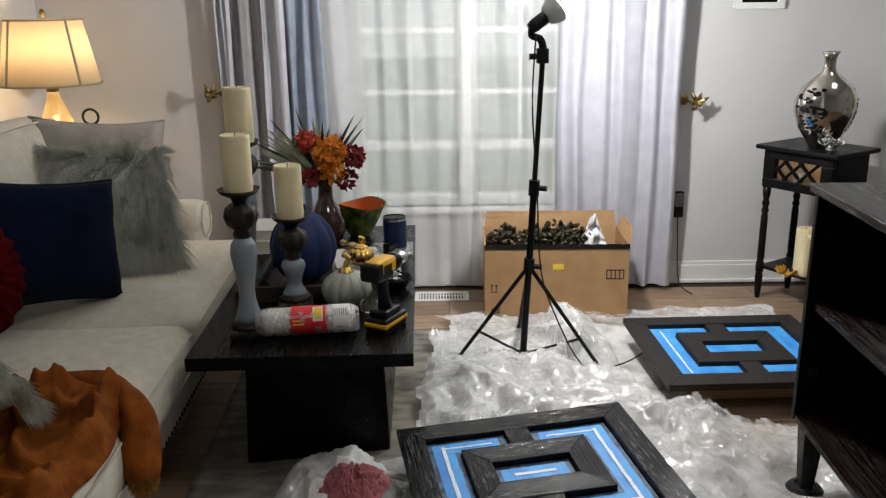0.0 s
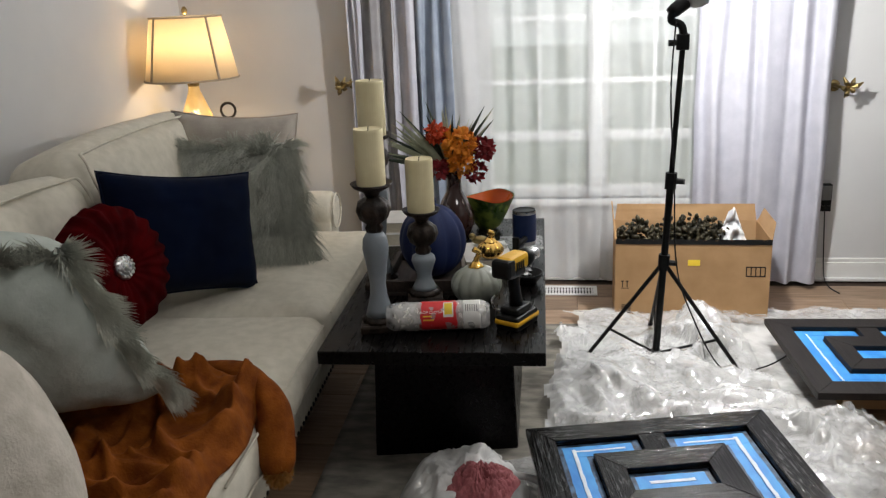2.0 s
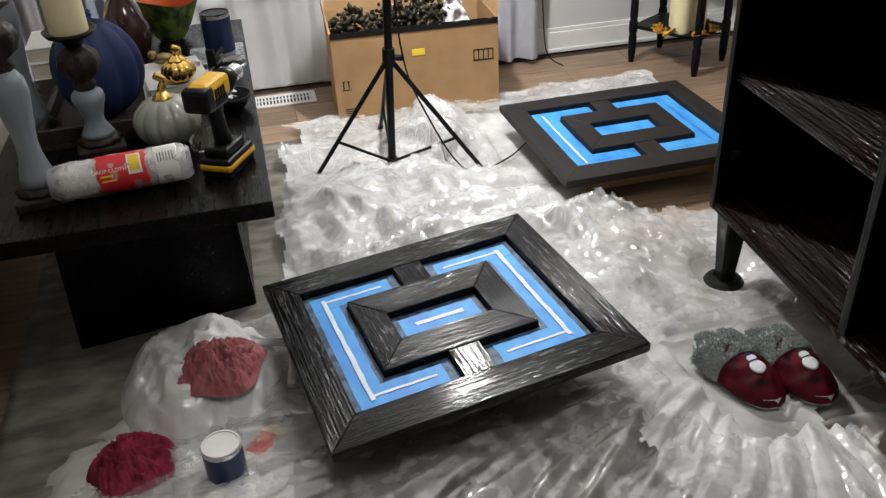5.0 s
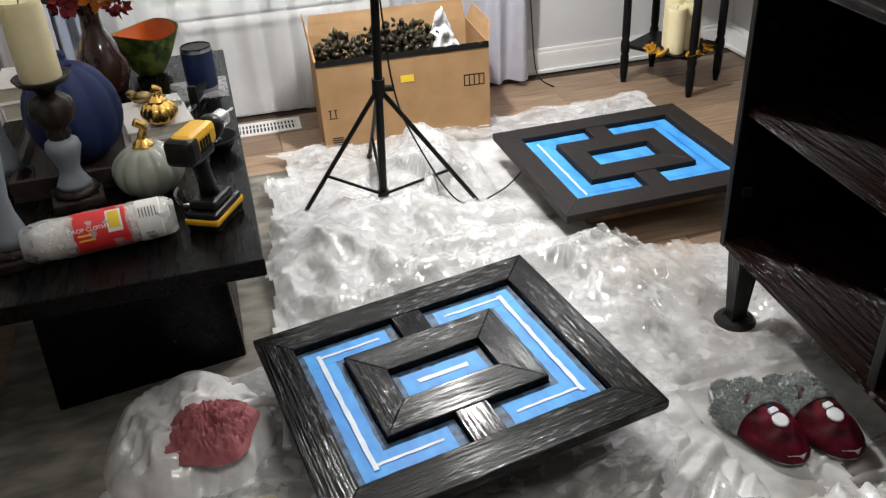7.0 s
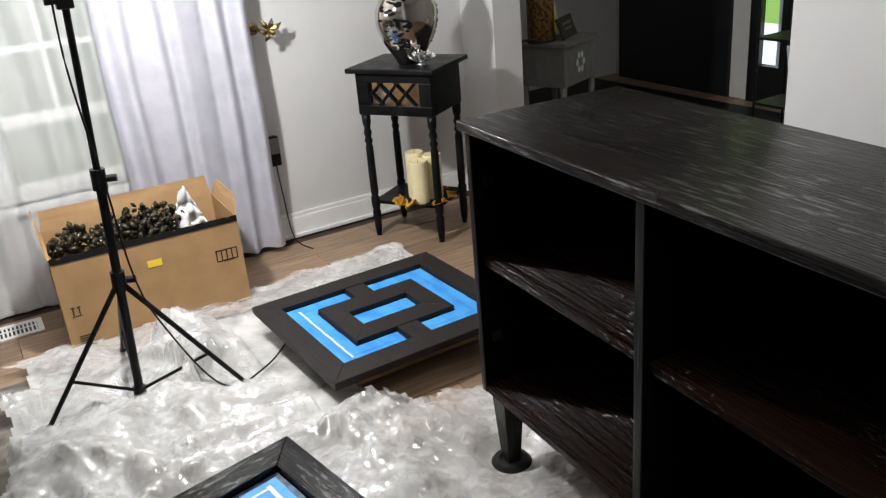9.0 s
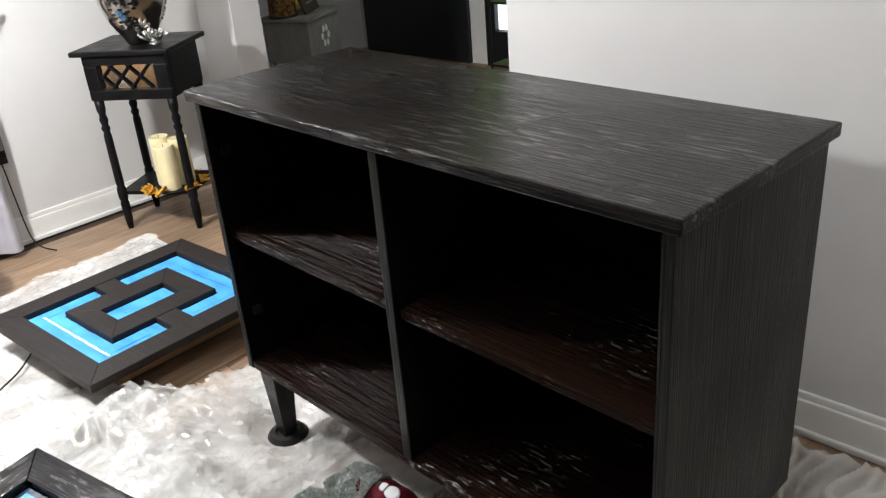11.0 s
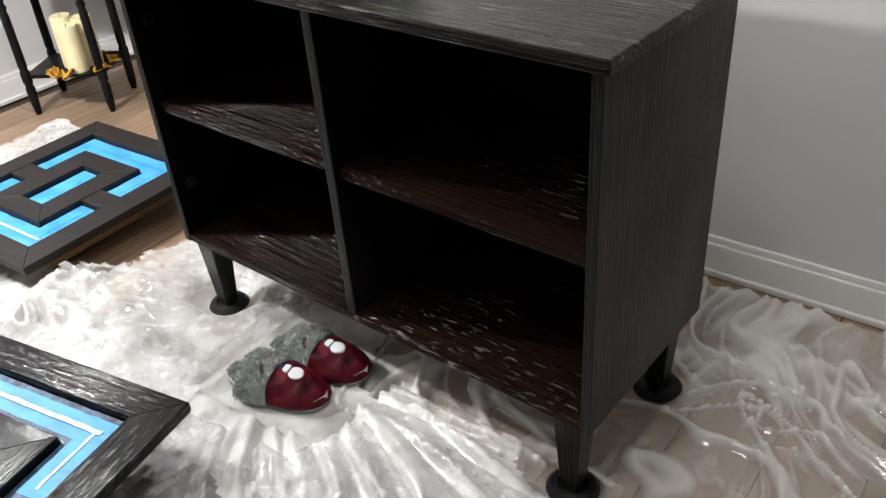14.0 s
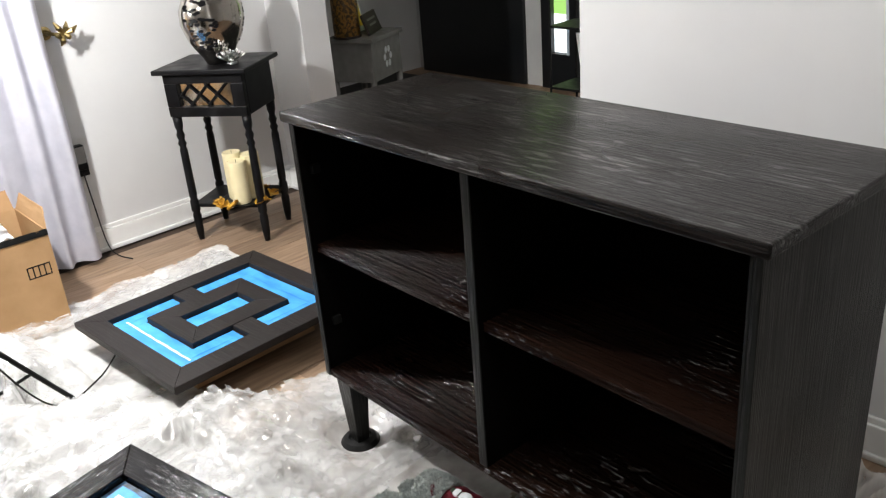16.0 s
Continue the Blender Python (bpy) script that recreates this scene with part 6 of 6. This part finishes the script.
bag = rumpled("carrier_bag", (0.085, 2.335, 0.016), 0.22, 0.145, "bag", "white plastic carrier bag lying crumpled", "plastic bag", 3, n=90, lumps=2.4, fold=0.55)
for p0, p1, p2 in (((0.20, 2.34, 0.11), (0.30, 2.36, 0.07), (0.29, 2.24, 0.045)), ((0.02, 2.47, 0.09), (0.10, 2.55, 0.06), (0.18, 2.47, 0.08))):
    part("handle", tube(curve_points([p0, p1, p2]), 0.011, 8), "bag", bag, smooth=True)
rumpled("cleaning_rag", (0.140, 2.270, 0.105), 0.10, 0.058, "pink_cloth", "crumpled dusty pink rag on the carrier bag", "rag", 5, n=120, lumps=4.2, fold=1.3)
rumpled("cleaning_rag", (-0.060, 2.085, 0.022), 0.10, 0.070, "red_cloth", "crumpled raspberry red rag on the drop sheet", "rag", 9, n=120, lumps=3.6, fold=1.2)
paint_can(0.132, 2.005, 0.02, 0.041, 0.105, "small blue paint can with a white lid", "white_label")
t = thing("glue_bottle", pose(0.212, 2.085, 0.028, 0, 90, 48), "cream bottle with orange label lying down", "bottle")
part("bottle_body", lathe([(0.018, -0.065), (0.024, -0.06), (0.024, 0.035), (0.014, 0.052), (0.010, 0.06)], 20, squash=(0.6, 1.25)), "candle", t, smooth=True)
part("bottle_label", lathe([(0.0242, -0.045), (0.0246, -0.044), (0.0246, 0.02), (0.0242, 0.021)], 20, squash=(0.61, 1.26)), "flame_petal", t)
part("bottle_cap", lathe([(0.011, 0.06), (0.012, 0.062), (0.010, 0.085), (0.006, 0.088)], 16), "dark_vase", t, smooth=True)
rumpled("white_cloth", (0.055, 2.05, 0.02), 0.06, 0.03, "cloth_white", "small crumpled white cloth on the drop sheet", "cloth", 12)


# ---- hall beyond the opening ----
def hall():
    t = thing("hall_console", pose(3.415, 4.40, 0, 0, 0, 20) @ Matrix.Diagonal((0.78, 0.80, 1, 1)), "small grey painted hall cabinet with cut-out flowers", "cabinet")
    part("cabinet_top", box(-0.02, 0.47, -0.02, 0.37, 0.58, 0.605, 0.004), "grey_paint", t)
    part("cabinet_body", box(0, 0.45, 0, 0.35, 0.36, 0.58, 0.003), "grey_paint", t)
    bm = bmesh.new()
    for i in range(6):
        a = 6.2832 * i / 6
        lathe([(0.012, -0.003), (0.02, 0), (0.016, 0.002)], 10, bm, m=pose(0.23 + 0.045 * math.cos(a), -0.002, 0.475 + 0.045 * math.sin(a), 90, 0, 0))
    part("cutout_flower", bm, "tissue", t)
    for x, y in ((0.02, 0.02), (0.43, 0.02), (0.02, 0.33), (0.43, 0.33)):
        part("leg", lathe([(0.014, 0), (0.02, 0.1), (0.024, 0.36)], 12, m=pose(x, y, 0)), "grey_paint", t, smooth=True)
    t = thing("woven_lantern", pose(3.40, 4.575, 0.605), "amber woven glass lantern on the hall cabinet", "lantern")
    part("lantern_body", lathe([(0.07, 0), (0.075, 0.01), (0.075, 0.33), (0.06, 0.35)], 24), "amber", t, smooth=True)
    part("lantern_base", lathe([(0.08, 0), (0.082, 0.006), (0.078, 0.012)], 24), "bronze", t)
    t = thing("wooden_sign", pose(3.57, 4.53, 0.607, -20, 0, 32), "brown wooden sign with pale lettering leaning up", "sign")
    part("board", box(-0.12, 0.12, -0.008, 0.008, 0, 0.12, 0.003), "tray_wood", t)
    for z, w in ((0.075, 0.15), (0.045, 0.12)):
        part("letter_bar", box(-w / 2, w / 2, -0.0095, -0.008, z, z + 0.012), "grey_paint", t)
    t = thing("picture_frame", pose(3.52, 4.64, 0.605, -10, 0, 20), "small white picture frame with gold", "picture frame")
    part("frame", box(-0.10, 0.10, -0.008, 0.008, 0, 0.28, 0.004), "trim", t)
    part("picture", box(-0.03, 0.08, -0.010, -0.008, 0.03, 0.25), "yellow_label", t)
    # black sheet added over the planks so that the hall floor reads dark
    tagged(part("door_mat", box(3.0, 4.80, 2.6, 5.75, 0.001, 0.012, 0.003), "black_plastic", None), "black sheet added over the hall floor to darken it", "mat")
    d = thing("door_1", WALLS @ pose(4.84, 0, 0), "black panelled front door", "door", kind="structure")
    part("door_leaf", box(-0.05, 0, 4.74, 5.80, 0, 2.1, 0.004), "door_black", d)
    part("door_handle", rod((-0.10, 4.80, 1.0), (-0.05, 4.80, 1.0), 0.02, n=12), "black_metal", d)
    part("door_casing", box(-0.03, 0.0, 4.585, 4.738, 0, 2.2, 0.004), "trim", d)
    s = thing("door_2", WALLS @ pose(4.84, 0, 0), "black door with a narrow lit glass pane", "door", kind="structure")
    bm = box(-0.05, 0, 4.50, 4.584, 0, 2.1, 0.003)
    box(-0.05, 0, 4.28, 4.345, 0, 2.1, 0.003, bm=bm)
    box(-0.05, 0, 4.345, 4.50, 0, 0.24, 0.003, bm=bm)
    part("door_stile", bm, "door_black", s)
    part("glass_rim", box(-0.052, -0.02, 4.345, 4.365, 0.24, 2.0), "white_gap", s)
    part("pane", box(-0.012, -0.006, 4.365, 4.50, 0.50, 2.0), "bright_green", s, "narrow window onto a green garden")
    part("pane", box(-0.012, -0.006, 4.365, 4.50, 0.245, 0.50), "lit_white", s)
    t = thing("wire_stand", pose(3.75, 3.16, 0), "thin black metal stand in the hall", "stand")
    for x, y in ((0, 0), (0, 0.26), (0.22, 0), (0.22, 0.26)):
        part("post", rod((x, y, 0), (x, y, 1.3), 0.006, n=8), "black_metal", t)
    for z in (0.36, 0.665, 1.25):
        part("shelf_rail", box(-0.005, 0.225, -0.005, 0.265, z, z + 0.012, 0.002), "black_metal", t)
    t = thing("canvas_print", pose(3.84, 3.24, 0.372, -8, 0, 60), "white canvas with yellow flowers on the stand", "picture")
    part("canvas", box(-0.10, 0.10, -0.012, 0, 0, 0.26, 0.003), "tissue", t)
    rnd2 = random.Random(2)
    for i in range(6):
        part("painted_flower", lathe([(0.022, 0), (0.022, 0.001), (0.01, 0.002)], 10, m=pose(rnd2.uniform(-0.07, 0.07), -0.0125, rnd2.uniform(0.03, 0.23), 90)), "yellow_label", t)
    t = thing("wall_picture", WALLS @ pose(4.83, 4.02, 0.60), "dark framed picture on the hall wall", "picture")
    part("frame", box(-0.02, 0, 0.0, 0.16, 0, 0.5, 0.003), "black_paint", t)
    part("print", box(-0.023, -0.02, 0.02, 0.14, 0.02, 0.48), "slipper_red", t)


hall()


# ---- the plastic drop sheets ----
TRIPOD_SPOTS = [Vector((0.752 + x, 3.312 + y, 0)) for x, y in ((0, 0), (0.306, -0.165), (-0.28, 0), (0.03, 0.37))]
LEG_SPOTS = [CABINET @ Vector((x, y, 0)) for x in (0.045, 0.430) for y in (0.06, 1.208)]
HEAPS = ((0.95, 3.56, 0.16, 0.10), (0.80, 3.02, 0.40, 0.05), (0.55, 2.80, 0.30, 0.05), (1.05, 2.75, 0.26, 0.065), (1.30, 2.66, 0.20, 0.05),
         (0.50, 3.15, 0.22, 0.05), (1.20, 1.45, 0.30, 0.03), (0.95, 3.30, 0.2, 0.05), (0.42, 3.42, 0.1, 0.05), (1.18, 2.42, 0.2, 0.03))


def sheet(name, mat, x0, x1, y0, y1, step, inside, height, label, jitter=0.0, lift=0.0, smooth=True):
    """A film lying over the floor; with jitter it is broken into uneven flat facets."""
    nx, ny = int((x1 - x0) / step), int((y1 - y0) / step)
    rnd = random.Random(nx)
    verts, index, faces = [], {}, []
    for i in range(nx + 1):
        for j in range(ny + 1):
            x = x0 + (x1 - x0) * i / nx + rnd.uniform(-jitter, jitter) * step
            y = y0 + (y1 - y0) * j / ny + rnd.uniform(-jitter, jitter) * step
            if not inside(x, y):
                continue
            h = height(x, y) + lift + rnd.uniform(-1, 1) * jitter * step * 0.28
            for s in LEG_SPOTS:
                g = math.hypot(x - s.x, y - s.y)
                if g < 0.10:
                    h = min(h, (0.008 if mat == "plastic" else 0.005) + 0.9 * max(0, g - 0.056))
            for s in TRIPOD_SPOTS:
                g = math.hypot(x - s.x, y - s.y)
                if g < 0.16:
                    h = min(h, 0.022 + 0.4 * max(0, g - 0.03))
            index[i, j] = len(verts)
            verts.append((x, y, h))
    for (i, j), k in index.items():
        a, b, c = index.get((i + 1, j)), index.get((i + 1, j + 1)), index.get((i, j + 1))
        if a is not None and b is not None and c is not None:
            if not jitter:
                faces.append((k, a, b, c))
            elif rnd.random() < 0.5:
                faces += [(k, a, b), (k, b, c)]
            else:
                faces += [(k, a, c), (a, b, c)]
    me = bpy.data.meshes.new(name)
    me.from_pydata(verts, [], faces)
    me.materials.append(M[mat])
    if smooth:
        me.shade_smooth()
    return tagged(new(name, me), label, "plastic sheet")


def bunched_inside(x, y):
    w = 0.10 * nz(x * 3, y * 3, 7) + 0.05 * nz(x * 9, y * 9, 8)
    if y > 3.84 + w * 0.6 or x > 1.96 + w:
        return False
    if 1.34 + 0.5 * w < x < 1.86 + w and 2.66 + 0.8 * w < y < 3.40:
        return False
    if 0.16 + w < x < 0.98 + w and 1.50 + w < y < 2.02 + w:
        return False
    if y > 2.55:
        return x > 0.28 + 0.12 * (y - 2.55) + w
    if y > 1.95:
        return x > 0.10 + w - (2.55 - y) * 0.45
    return x > -0.22 + w and x < 1.31 + 0.16 * (y - 1.255) + 0.25 * w + 3.0 * max(0, y - 1.82) and y > 0.7


def bunched_height(x, y):
    wv = noise.noise_vector(Vector((x, y, 0)) * 2.4) * 0.22
    qx, qy = x + wv.x, y + wv.y
    big = sum(hh * math.exp(-((x - bx) ** 2 + (y - by) ** 2) / (2 * (br * 0.6) ** 2)) for bx, by, br, hh in HEAPS)
    r1 = ridge(qx * 4.5, qy * 4.5, 1.0)
    s, q = qx * 0.91 + qy * 0.42, qy * 0.91 - qx * 0.42
    f1 = math.exp(-(nz(s * 7, q * 2.2, 2.0) / 0.07) ** 2)
    f2 = math.exp(-(nz(q * 10 + s * 3, s * 3, 4.0) / 0.07) ** 2)
    f3 = math.exp(-(nz(s * 17 - q * 9, q * 8, 6.0) / 0.10) ** 2)
    f4 = math.exp(-(nz(q * 24 + s * 5, s * 11, 8.0) / 0.10) ** 2)
    v1 = noise.voronoi(Vector((qx * 6.5 + wv.y * 4, qy * 6.5, 0.5)))[0]
    v2 = noise.voronoi(Vector((qx * 14 + wv.x * 9, qy * 14 + wv.y * 9, 1.5)))[0]
    h = 0.012 * r1 + 0.026 * (v1[1] - v1[0]) + 0.009 * (v2[1] - v2[0]) + 0.010 * f1 + 0.009 * f2 + 0.005 * f3 + 0.004 * f4
    lively = 0.5 + 0.8 * min(1, big / 0.05)
    if y < 2.15:
        # long drawn folds fanning out from under the cabinet
        ang, rad = math.atan2(y - 2.12, x - 1.44), math.hypot(y - 2.12, x - 1.44)
        ang += wv.x * 0.35
        fan = 0.030 * max(0, ridge(ang * 3.6, rad * 1.0, 2.0)) ** 1.6 + 0.026 * max(0, ridge(ang * 8 + wv.y * 2, rad * 1.4, 5.0)) ** 1.8 + 0.016 * max(0, ridge(ang * 17 + wv.y * 3, rad * 2.2, 6.0)) ** 1.6
        fan += 0.006 * ridge(ang * 38 + wv.y * 5, rad * 5.0, 8.0)
        fan *= min(1, 0.25 + rad * 1.8)
        mix = min(1, (2.15 - y) / 0.3)
        h = h * (1 - mix) + fan * mix
        lively = lively * (1 - mix) + 0.9 * mix
    h = 0.026 + h * lively + big * (0.8 + 0.3 * r1)
    if 0.20 < x < 1.12 and 1.75 < y < 2.65:
        h = min(h, 0.080)
    if 1.12 < x < 1.98 and 2.72 < y < 3.58:
        h = min(h, 0.028 + 0.3 * (h - 0.028))
    if 1.18 < x < 1.62 and 1.74 < y < 2.16:
        h = min(h, 0.026)
    return max(0.014, h)


def thin_inside(x, y):
    w = 0.06 * nz(x * 3, y * 3, 9)
    return y < 1.95 + w and x > 1.22 + 0.16 * (y - 1.255) + 0.3 * w


def strands(x, y):
    """How strongly the thin film is gathered into a fold at a spot."""
    wv = noise.noise_vector(Vector((x, y, 3)) * 2.3) * 0.26 + noise.noise_vector(Vector((x, y, 8)) * 6.0) * 0.05
    qx, qy = x + wv.x, y + wv.y
    s, q = qx * 0.55 - qy * 0.83, qx * 0.83 + qy * 0.55
    f1 = math.exp(-(nz(s * 8.0, q * 3.0, 1.0) / 0.06) ** 2)
    f2 = math.exp(-(nz(q * 10.0 + s * 4, s * 4.0, 4.0) / 0.06) ** 2) * max(0.0, min(1.0, 0.5 + 2.5 * nz(x * 3, y * 3, 5.0)))
    f3 = math.exp(-(nz(s * 19 - q * 8, q * 7, 6.0) / 0.12) ** 2) * max(0.0, min(1.0, 0.7 + 2.0 * nz(x * 4, y * 4, 2.0)))
    wall = math.exp(-((x - 2.02) ** 2 / 0.10 + (y - 1.0) ** 2 / 0.10))
    return f1, f2, f3, wall


def thin_height(x, y):
    f1, f2, f3, wall = strands(x, y)
    return 0.009 + 0.015 * f1 + 0.014 * f2 + 0.012 * f3 + 0.016 * wall * (0.5 + 0.5 * f1)


sheet("drop_sheet", "plastic", -0.30, 2.05, 0.70, 3.92, 0.0095, bunched_inside, bunched_height, "bunched translucent white plastic drop sheet over the rug")
sheet("drop_sheet", "plastic_film", -0.25, 1.92, 0.75, 3.84, 0.017, lambda x, y: bunched_inside(x - 0.03, y + 0.03) and y > 2.12 + 0.06 * nz(x * 5, y * 5) and not (1.1 < x < 2.0 and 2.7 < y < 3.6),
      lambda x, y: bunched_height(x * 0.97 + 0.02, y), "glossy clear plastic film crumpled on top of another sheet", jitter=0.30, lift=0.012, smooth=True)
sheet("drop_sheet", "plastic_film", -0.20, 1.9, 0.74, 2.2, 0.0095, lambda x, y: (bunched_inside(x - 0.04, y) or (0.1 < x < 1.1 and 1.45 < y < 2.1)) and not (1.17 < x < 1.62 and 1.72 < y < 2.16),
      lambda x, y: bunched_height(x + 0.06, y - 0.03), "clear plastic film drawn into long folds", lift=0.008)
sheet("drop_sheet", "plastic_thin", 1.0, 2.165, 0.45, 2.0, 0.0065, thin_inside, thin_height, "thin clear plastic drop sheet over the wooden floor")
ob = rumpled("plastic_film", (0.02, 2.02, 0.014), 0.30, 0.025, "plastic_thin", "thin clear plastic film spread over the rug", "plastic sheet", 22, lumps=4, fold=1.2)
